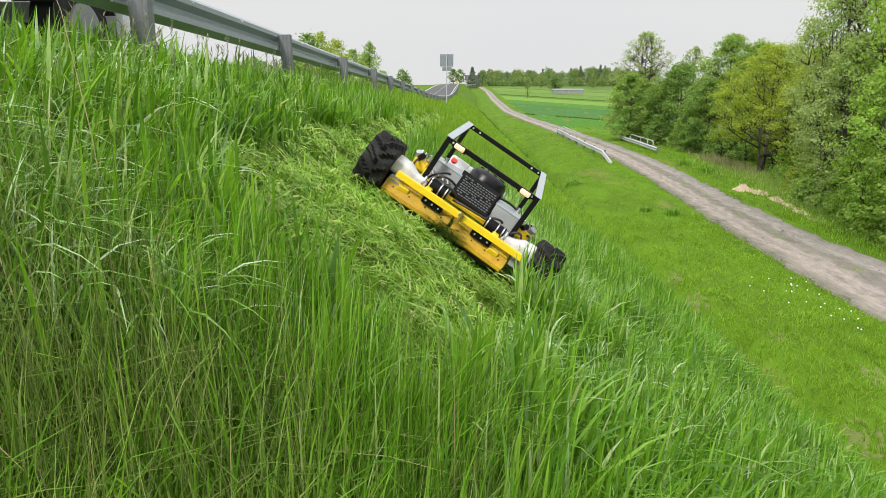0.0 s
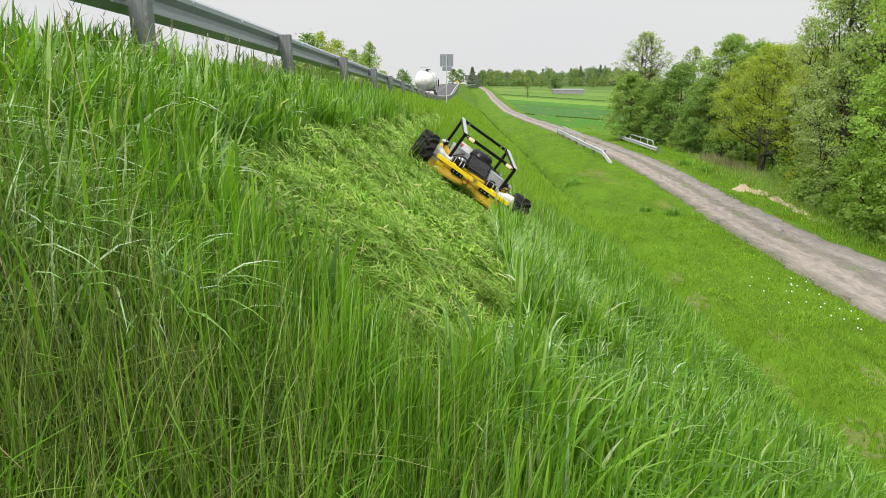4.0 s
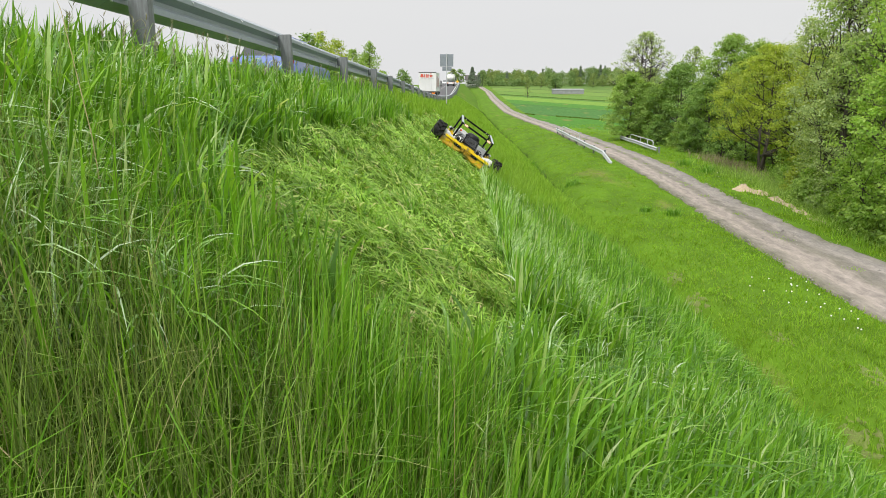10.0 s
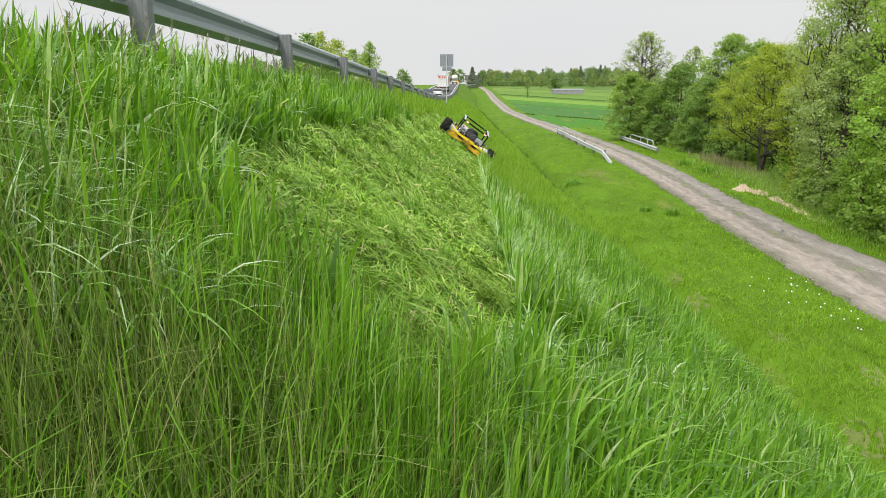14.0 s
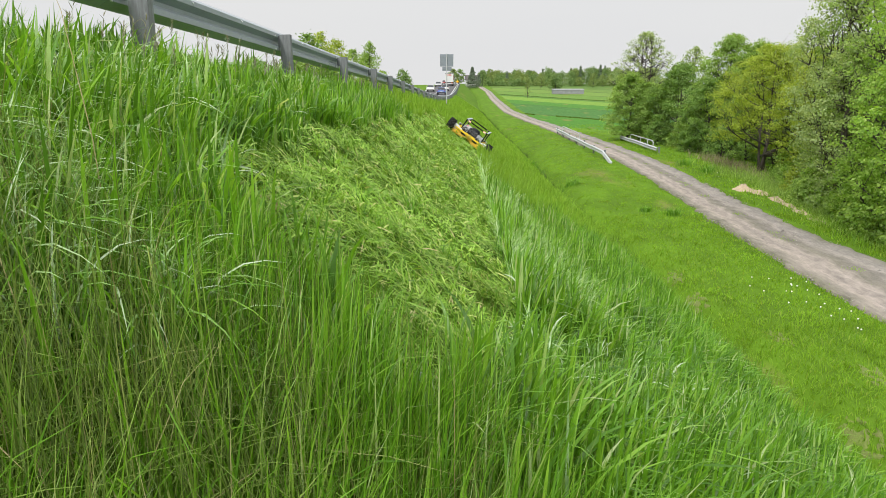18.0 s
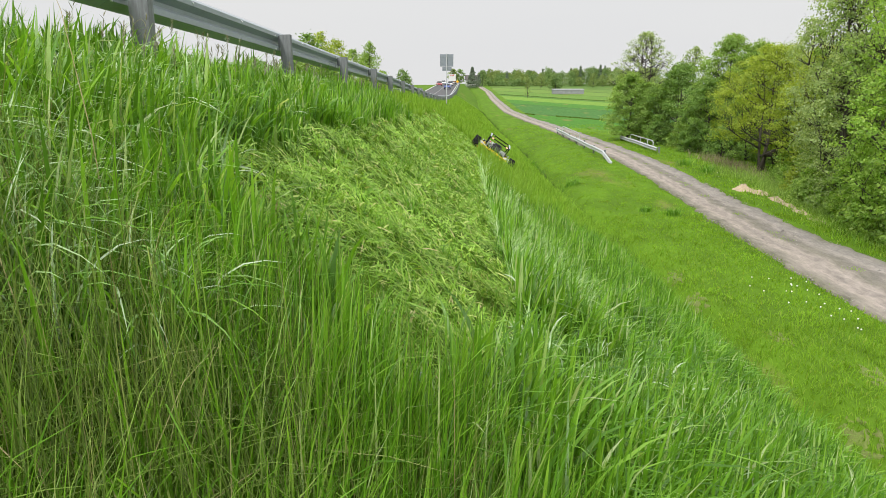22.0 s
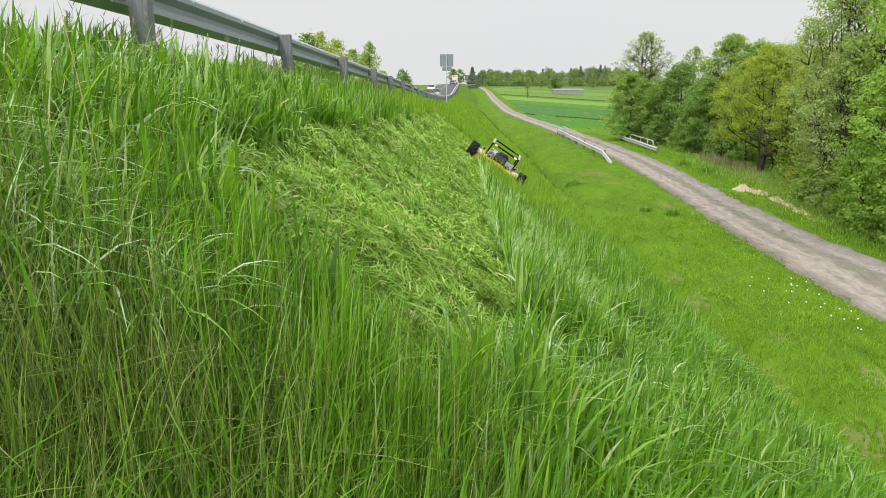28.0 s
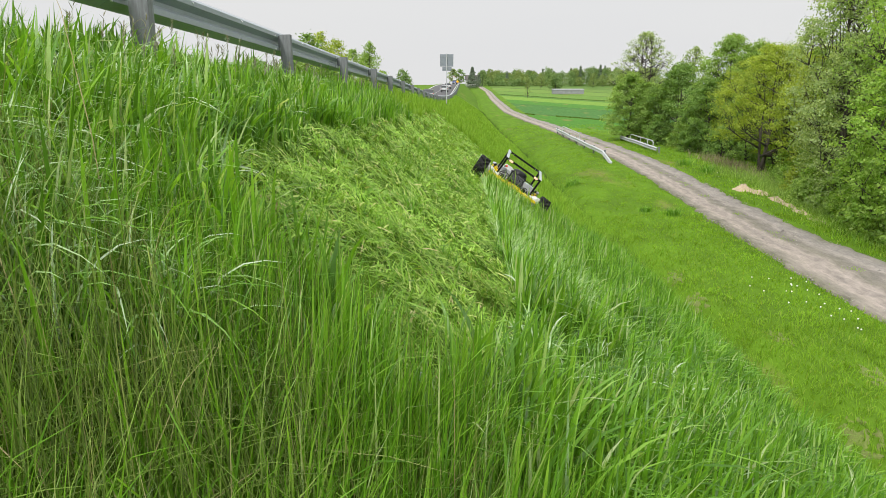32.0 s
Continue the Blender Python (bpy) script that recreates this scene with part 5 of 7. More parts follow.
def tube_wheel(r, w):
    bm = bmesh.new()
    add_lathe(bm, [(r * 0.55, -w * 0.45), (r * 0.9, -w * 0.5), (r, -w * 0.36), (r, w * 0.36), (r * 0.9, w * 0.5), (r * 0.55, w * 0.45)], 26, pose(0, 0, 0, 0, 90, 0))
    return bm


def build_cab(truck, y0, high=3.45):
    """A tractor cab with its back at y0, heading +y."""
    bm = bmesh.new()
    vs = add_box(bm, (2.44, 2.15, high - 0.95), pose(0, y0 + 1.1, (high + 0.95) / 2))
    for v in vs:
        if v.co.z > high - 0.3:
            v.co.x *= 0.93
            if v.co.y > y0 + 1.5:
                v.co.y -= 0.35
    bmesh.ops.bevel(bm, geom=list(bm.edges), offset=0.12, segments=3, affect="EDGES")
    cab = part("cab", bm, M_TRUCK_WHITE, truck, "white tall tractor cab", smooth=False)
    part("windscreen", box((2.1, 0.03, 0.85), pose(0, y0 + 2.06, 2.35, -8, 0, 0), 0.02), M_CARGLASS, cab)
    for s in (-1, 1):
        part("side_window", box((0.03, 0.9, 0.7), pose(s * 1.20, y0 + 1.35, 2.3, 0, -s * 2, 0), 0.01), M_CARGLASS, cab)
        part("door_handle", box((0.03, 0.16, 0.03), pose(s * 1.235, y0 + 0.8, 1.75)), M_BLACK, cab)
        for k in range(4):
            part("side_fairing_slat", box((0.05, 0.34, 0.05), pose(s * 1.23, y0 - 0.1, 1.6 + 0.42 * k)), M_BLACK, cab)
        mir = part("mirror", box((0.20, 0.10, 0.62), pose(s * 1.42, y0 + 1.95, 2.45), 0.04, 2), M_BLACK, cab, "black door mirror")
        part("mirror_arm", tube([(s * 1.22, y0 + 1.9, 2.85), (s * 1.40, y0 + 2.0, 2.88), (s * 1.42, y0 + 1.97, 2.7)], 0.025, 6), M_BLACK, mir)
        part("small_mirror", box((0.18, 0.09, 0.20), pose(s * 1.42, y0 + 1.95, 2.0), 0.03, 2), M_BLACK, mir)
        part("fairing", box((0.06, 0.7, high - 1.2), pose(s * 1.18, y0 - 0.25, (high + 1.0) / 2), 0.02), M_TRUCK_WHITE, cab)
    part("sun_visor", box((2.2, 0.3, 0.05), pose(0, y0 + 2.1, high - 0.42, -20, 0, 0), 0.01), M_BLACK, cab)
    part("bumper", box((2.45, 0.25, 0.55), pose(0, y0 + 2.2, 0.65), 0.08, 2), M_TRUCK_WHITE, cab)
    return cab


def build_chassis(truck, y0, y1, axles, z=1.0):
    for x in (-0.45, 0.45):
        part("chassis_rail", box((0.10, y1 - y0, 0.24), pose(x, (y0 + y1) / 2, z), 0.01), M_CHASSIS, truck)
    for y, r, twin in axles:
        part("axle", cyl(0.08, 0.08, 2.0, pose(0, y, r, 0, 90, 0), 12), M_CHASSIS, truck)
        for s in (-1, 1):
            road_wheel(truck, s * (1.05 if not twin else 0.95), y, r, 0.32 if not twin else 0.28, twin)
            part("mudguard", arch_bm(r + 0.07, 0.45, s * 1.03, y, r), M_CHASSIS, truck)


def arch_bm(r, w, x, y, z):
    bm = bmesh.new()
    n = 10
    rows = []
    for i in range(n + 1):
        a = math.pi * (0.12 + 0.76 * i / n)
        for rr in (r, r + 0.02):
            rows.append([bm.verts.new((x + dx, y + rr * math.cos(a), z + rr * math.sin(a))) for dx in (-w / 2, w / 2)])
    for i in range(n):
        a, b, c, d = rows[2 * i], rows[2 * i + 1], rows[2 * i + 2], rows[2 * i + 3]
        bm.faces.new((a[0], a[1], c[1], c[0]))
        bm.faces.new((b[0], d[0], d[1], b[1]))
        bm.faces.new((a[0], c[0], d[0], b[0]))
        bm.faces.new((a[1], b[1], d[1], c[1]))
    return bm


def tail_end(truck, y, plate=True):
    bar = part("rear_bumper", box((2.4, 0.12, 0.22), pose(0, y - 0.06, 0.72), 0.02), M_TRUCK_WHITE, truck)
    for s in (-1, 1):
        part("tail_lamp", box((0.26, 0.05, 0.11), pose(s * 0.98, y - 0.14, 0.74), 0.02), M_REDLAMP, bar, "red tail lamp")
    if plate:
        part("hazard_plate", box((0.45, 0.02, 0.14), pose(-0.85, y - 0.10, 0.98), 0.004), M_ORANGE, truck, "orange reflective marker plate")
        part("hazard_plate", box((0.45, 0.02, 0.14), pose(0.85, y - 0.10, 0.98), 0.004), M_ORANGE, truck, "orange reflective marker plate")


def build_box_truck():
    """Its front stands at y = 0."""
    truck = tagged(empty("box_truck"), "white curtain-sided lorry with red printed bars", "truck", "traffic on the road")
    cab = build_cab(truck, -2.4, 3.3)
    y0, y1, w, z0, z1 = -13.8, -2.75, 2.52, 1.15, 3.85
    for s in (-1, 1):
        part("rear_door", box((w / 2 - 0.006, 0.10, z1 - z0), pose(s * w / 4, y0 + 0.05, (z0 + z1) / 2), 0.012), M_TRUCK_WHITE, truck, "white rear door")
    part("headboard", box((w, 0.10, z1 - z0), pose(0, y1, (z0 + z1) / 2), 0.02), M_TRUCK_WHITE, truck)
    part("roof", box((w, y1 - y0, 0.08), pose(0, (y0 + y1) / 2, z1 + 0.02), 0.02), M_TARP, truck)
    part("floor", box((w, y1 - y0, 0.16), pose(0, (y0 + y1) / 2, z0 - 0.02), 0.01), M_CHASSIS, truck)
    for z in (z1 + 0.03, z0 + 0.05):
        part("rear_frame_rail", box((w + 0.02, 0.14, 0.10), pose(0, y0 + 0.05, z), 0.01), M_CHASSIS, truck)
    part("door_seam", box((0.025, 0.02, z1 - z0 - 0.2), pose(0, y0 - 0.008, (z0 + z1) / 2)), M_TARP, truck)
    for x in (-0.55, -0.3, 0.3, 0.55):
        part("lock_bar", cyl(0.018, 0.018, z1 - z0 - 0.25, pose(x, y0 - 0.03, (z0 + z1) / 2), 8), M_TRUCK_WHITE, truck)
    for s in (-1, 1):
        side = part("side_curtain", box((0.03, y1 - y0 - 0.1, z1 - z0 - 0.1), pose(s * (w / 2 - 0.02), (y0 + y1) / 2, (z0 + z1) / 2), 0.005), M_TARP, truck, "grey tarpaulin side with faded red print")
        # print as plain slanted bars
        yy = y0 + 1.3
        for k, (ln, wd, up) in enumerate(((2.0, 0.42, 0), (1.7, 0.34, 0.1), (1.9, 0.40, 0), (1.5, 0.34, -0.12), (1.5, 0.34, -0.12))):
            for dx, mt in ((0.0, M_LOGO_FADED), (0.16, M_LOGO_BLUE)):
                part("print_bar", box((0.010, wd * 1.5, ln * 0.85), pose(s * (w / 2 + (0.004 if mt is M_LOGO_FADED else 0.0)), yy + k * 1.7 + dx, 2.6 + up - dx * 0.6, -14, 0, 0), 0.02), mt, side)
        part("side_guard", box((0.04, 2.6, 0.5), pose(s * 1.2, -7.4, 0.75), 0.01), M_ZINC_PALE, truck)
    # print on the doors as plain bars
    for k, (x, ww, h) in enumerate(((-0.82, 0.34, 0.46), (-0.43, 0.13, 0.46), (-0.02, 0.36, 0.46), (0.50, 0.40, 0.36), (-0.62, 0.16, 0.18), (0.50, 0.26, 0.08))):
        part("print_bar", box((ww, 0.008, h), pose(x, y0 - 0.006, 3.42 + (0.27 if k == 5 else -0.02 * k), 0, 8, 0), 0.03), M_LOGO_RED, truck, "red printed bar")
    for k in range(9):
        part("print_bar", box((0.15, 0.006, 0.07), pose(-0.90 + 0.215 * k, y0 - 0.005, 2.98), 0.02), M_LOGO_BLUE, truck, "grey-blue printed bar")
    build_chassis(truck, y0 + 0.4, -0.6, [(-1.1, 0.5, False), (-4.4, 0.5, True), (-10.0, 0.5, False), (-11.3, 0.5, False), (-12.6, 0.5, False)])
    tail_end(truck, y0)
    return truck


def build_tanker():
    truck = tagged(empty("silo_truck"), "white silo tanker lorry with hopper cones", "truck", "traffic on the road")
    build_cab(truck, -2.4, 3.6)
    y0, y1 = -8.6, -2.7
    bm = bmesh.new()
    n, seg = 34, 26
    rings = []
    for i in range(n + 1):
        u = i / n
        y = y0 + (y1 - y0) * u
        cap = min(1.0, math.sqrt(max(0.02, 1 - (abs(2 * u - 1)) ** 9)))
        hop = 0.5 + 0.5 * math.cos(u * 2 * 2 * math.pi)      # the bellies between the two hoppers
        slope = 1 - 0.42 * max(0.0, (u - 0.45) / 0.55) ** 1.4
        ring = []
        for k in range(seg):
            a = 2 * math.pi * k / seg
            x, z = 1.22 * cap * math.sin(a), math.cos(a)
            z = 2.55 + cap * (1.3 * slope * z if z > 0 else z * (1.30 - 0.62 * hop))
            ring.append(bm.verts.new((x, y, z)))
        rings.append(ring)
    for a, b in zip(rings, rings[1:]):
        for k in range(seg):
            bm.faces.new((a[k], a[(k + 1) % seg], b[(k + 1) % seg], b[k]))
    bm.faces.new(rings[0])
    bm.faces.new(list(reversed(rings[-1])))
    bmesh.ops.recalc_face_normals(bm, faces=bm.faces)
    tank = part("tank", bm, M_TANK, truck, "white bulging silo tank", smooth=True)
    for y in (-4.6, -7.0):
        part("hatch", cyl(0.28, 0.26, 0.14, pose(0, y, 3.80 if y < -6 else 3.45), 18), M_RIM, tank)
    part("walkway", box((0.5, 3.4, 0.04), pose(0.45, -6.8, 3.86), 0.01), M_RIM, tank)
    lad = part("ladder", box((0.05, 0.05, 1.5), pose(-0.25, y0 - 0.16, 1.95), 0.01), M_ZINC_PALE, truck)
    part("stile", box((0.05, 0.05, 1.5), pose(0.25, y0 - 0.16, 1.95), 0.01), M_ZINC_PALE, lad)
    for k in range(5):
        part("rung", box((0.5, 0.04, 0.04), pose(0, y0 - 0.16, 1.5 + 0.28 * k), 0.01), M_ZINC_PALE, lad)
    part("platform", box((0.9, 0.5, 0.05), pose(0.0, y0 + 0.3, 4.05), 0.01), M_ZINC_PALE, truck)
    part("hose_tray", cyl(0.11, 0.11, 3.6, pose(1.15, -5.4, 1.30, 90, 0, 0), 16), M_CHASSIS, truck)
    part("rear_panel", box((2.4, 0.06, 0.45), pose(0, y0 - 0.15, 1.05), 0.01), M_TRUCK_WHITE, truck)
    build_chassis(truck, y0, -0.6, [(-1.1, 0.5, False), (-4.2, 0.5, True), (-6.4, 0.5, True), (-7.7, 0.5, False)], 1.05)
    tail_end(truck, y0 - 0.1)
    return truck


def build_car(paint, label, length=4.4, high=1.48, van=False, stripe=None):
    """A car heading +y with its middle at the origin."""
    car = tagged(empty("van" if van else "car"), label, "van" if van else "car", "traffic on the road")
    h = high
    body_line = [(-0.50, 0.35), (-0.50, 0.72), (-0.485, 0.98 if not van else h * 0.9), (-0.30, 1.02 if not van else h), (0.20, 0.98 if not van else h * 0.98), (0.27, 0.95 if not van else 1.15), (0.46, 0.82), (0.50, 0.62), (0.50, 0.33)]
    bm = bmesh.new()
    rings = []
    for x, k in ((-0.88, 0.94), (-0.80, 1.0), (0.80, 1.0), (0.88, 0.94)):
        rings.append([bm.verts.new((x, y * length * (1 if abs(x) < 0.85 else 0.985), 0.3 + (z - 0.3) * k)) for y, z in body_line])
    for a, b in zip(rings, rings[1:]):
        for i in range(len(a)):
            j = (i + 1) % len(a)
            bm.faces.new((a[i], a[j], b[j], b[i]))
    bm.faces.new(rings[0])
    bm.faces.new(list(reversed(rings[-1])))
    bmesh.ops.recalc_face_normals(bm, faces=bm.faces)
    body = part("body", bm, paint, car)
    if not van:
        bm = bmesh.new()
        lo = add_box(bm, (1.62, length * 0.58, h - 0.94), pose(0, -length * 0.10, (h + 0.94) / 2))
        for v in lo:
            if v.co.z > 1.2:
                v.co.x *= 0.78
                v.co.y = -length * 0.10 + (v.co.y + length * 0.10) * (0.58 if v.co.y > -length * 0.1 else 0.72)
        bmesh.ops.bevel(bm, geom=list(bm.edges), offset=0.06, segments=2, affect="EDGES")
        cabin = part("cabin", bm, M_CARGLASS, car, "dark glazed cabin")
        part("roof", box((1.22, length * 0.34, 0.06), pose(0, -length * 0.125, h), 0.03, 2), paint, cabin)
        for s in (-1, 1):
            part("pillar", box((0.05, 0.10, 0.55), pose(s * 0.70, -length * 0.10, 1.20, 0, -s * 21, 0), 0.01), paint, cabin)
    else:
        part("windscreen", box((1.5, 0.04, 0.75), pose(0, length * 0.235, h * 0.80, -28, 0, 0), 0.02), M_CARGLASS, body)
        for s in (-1, 1):
            part("side_window", box((0.03, 0.8, 0.5), pose(s * 0.88, length * 0.10, h * 0.78), 0.02), M_CARGLASS, body)
        for s in (-1, 1):
            part("rear_window", box((0.6, 0.03, 0.55), pose(s * 0.36, -length * 0.497, h * 0.74), 0.02), M_CARGLASS, body)
    for y in (-0.31 * length, 0.31 * length):
        for s in (-1, 1):
            road_wheel(car, s * 0.76, y, 0.315, 0.2)
    for s in (-1, 1):
        part("headlamp", box((0.34, 0.06, 0.14), pose(s * 0.62, length * 0.485, 0.70), 0.02), M_HEADLAMP, car)
        part("tail_lamp", box((0.16, 0.05, 0.18), pose(s * 0.72, -length * 0.495, 0.85), 0.02), M_REDLAMP, car)
        part("mirror", box((0.16, 0.08, 0.11), pose(s * 0.97, length * 0.14, 1.02), 0.02), paint, car)
    part("bumper", box((1.70, 0.12, 0.22), pose(0, length * 0.495, 0.42), 0.04), M_CHASSIS, car)
    part("bumper", box((1.70, 0.12, 0.22), pose(0, -length * 0.495, 0.45), 0.04), M_CHASSIS, car)
    part("rear_plate", box((0.50, 0.02, 0.11), pose(0, -length * 0.51, 0.62)), M_TRUCK_WHITE, car)
    if stripe:
        for s in (-1, 1):
            part("stripe", box((0.012, length * 0.8, 0.16), pose(s * 0.886, 0, 0.70), 0.003), stripe, car, "blue stripe along the door")
        part("light_bar", box((0.9, 0.24, 0.10), pose(0, -length * 0.12, h + 0.06), 0.03), stripe, car)
    return car


M_CAR_WHITE = material("white_car_paint", (0.62, 0.63, 0.63), 0.28, var=0.06, coat=0.4)
M_CAR_SILVER = material("silver_car_paint", (0.48, 0.50, 0.51), 0.30, 0.5, var=0.1, coat=0.4)
M_CAR_MID_BLUE = material("blue_car_paint", (0.10, 0.16, 0.42), 0.28, var=0.1, coat=0.4)
M_CAR_RED = material("dark_red_car_paint", (0.30, 0.03, 0.03), 0.28, var=0.1, coat=0.4)

OUT_LANE, IN_LANE = -5.25, -8.75
tanker = build_tanker()
box_truck = build_box_truck()
TRAFFIC = [
    (tanker, [(0, 8.2), (0.5, 18.5), (3, 70), (3.5, 80), (5.5, 122), (7, 155), (8.5, 190), (10, 224), (12, 260), (16, 330), (20, 380), (32, 405)], OUT_LANE, 0),
    (box_truck, [(0, -56), (5.5, 30.6), (6, 39.2), (7, 57.6), (8, 75), (9, 92.5), (10, 110), (11, 127), (12, 143), (13, 157), (14, 170), (16.5, 207), (19, 240), (21, 263), (25, 305), (28, 330), (32, 350)], OUT_LANE - 0.4, 0),
    (build_car(M_CAR_WHITE, "white estate car on the road", 4.6), [(0, -88), (6.5, 11), (7, 20.5), (7.2, 23.8), (7.8, 30), (8.4, 38), (9, 47), (11, 78), (13, 107), (15, 132), (18, 165), (21, 200), (25, 250), (32, 310)], OUT_LANE, 0),
    (build_car(M_CAR_MID_BLUE, "blue hatchback with a pale rear plate", 4.2), [(0, -175), (9.6, 10.8), (9.8, 15.1), (10, 19.3), (10.2, 23.6), (10.4, 27.6), (11, 39.5), (12, 57), (14.5, 97), (17, 128), (20, 160), (24, 200), (32, 285)], OUT_LANE, 0),
    (build_car(M_CAR_SILVER, "silver hatchback with red tail lamps", 4.3), [(0, -182), (20, -100), (24.2, 14.5), (24.4, 21.5), (24.6, 28), (25, 40), (26, 66), (28, 112), (30, 150), (32, 185)], OUT_LANE, 0),
    (build_car(M_CAR_SILVER, "silver saloon car on the road", 4.5), [(0, -186), (20, -110), (24.6, 6), (24.8, 12.1), (25, 18.3), (25.2, 24.6), (25.4, 30.3), (26, 46), (28, 92), (30, 128), (32, 158)], OUT_LANE, 0),
    (build_car(M_CAR_SILVER, "grey saloon car with red tail lamps", 4.5), [(0, -184), (22, -150), (28.8, 13.5), (29, 19.7), (29.2, 25.6), (29.4, 31), (29.6, 36.3), (30, 46.5), (31, 70), (32, 92)], OUT_LANE, 0),
    (build_car(M_CAR_WHITE, "white estate car coming along the road", 4.6), [(0, 395), (14, 215), (17, 175), (19, 147), (21, 108), (22.5, 68), (23.5, 50), (24, 41), (25, 24), (27, -20), (32, -110)], IN_LANE, 180),
    (build_car(M_CAR_SILVER, "silver estate car on the road", 4.5), [(0, 400), (16, 240), (19, 185), (23, 100), (25, 61), (27, 20), (32, -90)], IN_LANE, 180),
    (build_car(M_CAR_RED, "dark red hatchback on the road", 4.0), [(0, 405), (20, 240), (25, 165), (27.5, 124), (28.5, 107), (31, 65), (32, 48)], IN_LANE, 180),
    (build_car(M_CAR_WHITE, "white hatchback on the road", 4.0), [(0, 410), (22, 250), (27, 178), (30, 140), (32, 112)], IN_LANE, 180),
]


# ---------------------------------------------------------------- trees
M_BARK = material("grey_brown_bark", (0.085, 0.070, 0.055), 0.9, var=0.45, scale=5, second=(0.04, 0.034, 0.028), stretch=(3, 3, 0.5), bump=0.6, bump_scale=25)
LEAF = {
    "fresh": blade_material("fresh_green_leaves", [(0.0, (0.162, 0.276, 0.054)), (0.5, (0.254, 0.391, 0.090)), (1.0, (0.400, 0.539, 0.179))], 0.3, 0.60, 0.55, 0.3),
    "yellow": blade_material("yellow_green_leaves", [(0.0, (0.214, 0.301, 0.035)), (0.5, (0.324, 0.422, 0.056)), (1.0, (0.469, 0.549, 0.118))], 0.3, 0.60, 0.55, 0.3),
    "grey": blade_material("grey_green_leaves", [(0.0, (0.215, 0.310, 0.116)), (0.5, (0.309, 0.417, 0.171)), (1.0, (0.487, 0.581, 0.315))], 0.3, 0.60, 0.55, 0.3),
    "lime": blade_material("bright_young_leaves", [(0.0, (0.177, 0.317, 0.053)), (0.5, (0.280, 0.451, 0.083)), (1.0, (0.441, 0.592, 0.194))], 0.3, 0.64, 0.55, 0.3),
    "deep": blade_material("deep_green_leaves", [(0.0, (0.104, 0.196, 0.043)), (0.5, (0.181, 0.306, 0.072)), (1.0, (0.311, 0.455, 0.148))], 0.3, 0.60, 0.55, 0.3),
    # the far kinds carry the haze of distance in their greyed, lightened colours
    "far": blade_material("hazed_green_leaves", [(0.0, (0.134, 0.218, 0.079)), (0.5, (0.176, 0.276, 0.100)), (1.0, (0.230, 0.328, 0.126))], 0.3, 0.4, 0.8, 0.15),
    "far_pale": blade_material("hazed_pale_leaves", [(0.0, (0.173, 0.248, 0.080)), (0.5, (0.216, 0.293, 0.099)), (1.0, (0.269, 0.334, 0.122))], 0.3, 0.4, 0.8, 0.15),
    "far_fir": blade_material("hazed_fir_needles", [(0.0, (0.119, 0.162, 0.115)), (0.6, (0.150, 0.198, 0.142)), (1.0, (0.194, 0.240, 0.176))], 0.3, 0.3, 0.8, 0.15),
    "dry": blade_material("dry_brown_brush", [(0.0, (0.16, 0.13, 0.08)), (0.6, (0.26, 0.22, 0.14)), (1.0, (0.36, 0.32, 0.21))], 0.3, 0.2, 0.7, 0.2),
}


def leaf_mesh(name, points, normals, size, rng, mat):
    """One small folded leaf (two triangles) at each point, its face towards its normal."""
    n = len(points)
    nn = normals + rng.normal(0, 0.45, (n, 3))
    nn /= np.linalg.norm(nn, axis=1)[:, None] + 1e-6
    a = np.cross(nn, rng.normal(0, 1, (n, 3)))
    a[:, 2] -= 0.25
    a /= np.linalg.norm(a, axis=1)[:, None] + 1e-6
    b = np.cross(nn, a)
    s = (size * rng.uniform(0.6, 1.4, n))[:, None]
    mid = points + a * s * 0.5
    fold = nn * s * 0.10
    v = np.stack([points, mid + b * s * 0.36 + fold, points + a * s, mid - b * s * 0.36 + fold], 1).reshape(-1, 3)
    o = (np.arange(n) * 4)[:, None]
    tris = np.concatenate([o + np.array([[0, 1, 2]]), o + np.array([[0, 2, 3]])])
    return array_mesh(name, v, None, tris, mat)


def crown_radius(u, shape):
    """Half-width of a crown at the share u of its height, of 1."""
    if shape == "round":
        return math.sqrt(max(0.0, 1 - (2 * u - 1) ** 2)) ** 0.8
    if shape == "egg":
        return math.sin(math.pi * min(1.0, u * 0.88 + 0.12)) ** 0.75
    if shape == "broad":
        return math.sin(math.pi * min(1.0, 0.30 + 0.70 * u)) ** 0.6
    return (1 - u) ** 0.55 * min(1.0, u * 5 + 0.3)          # mound


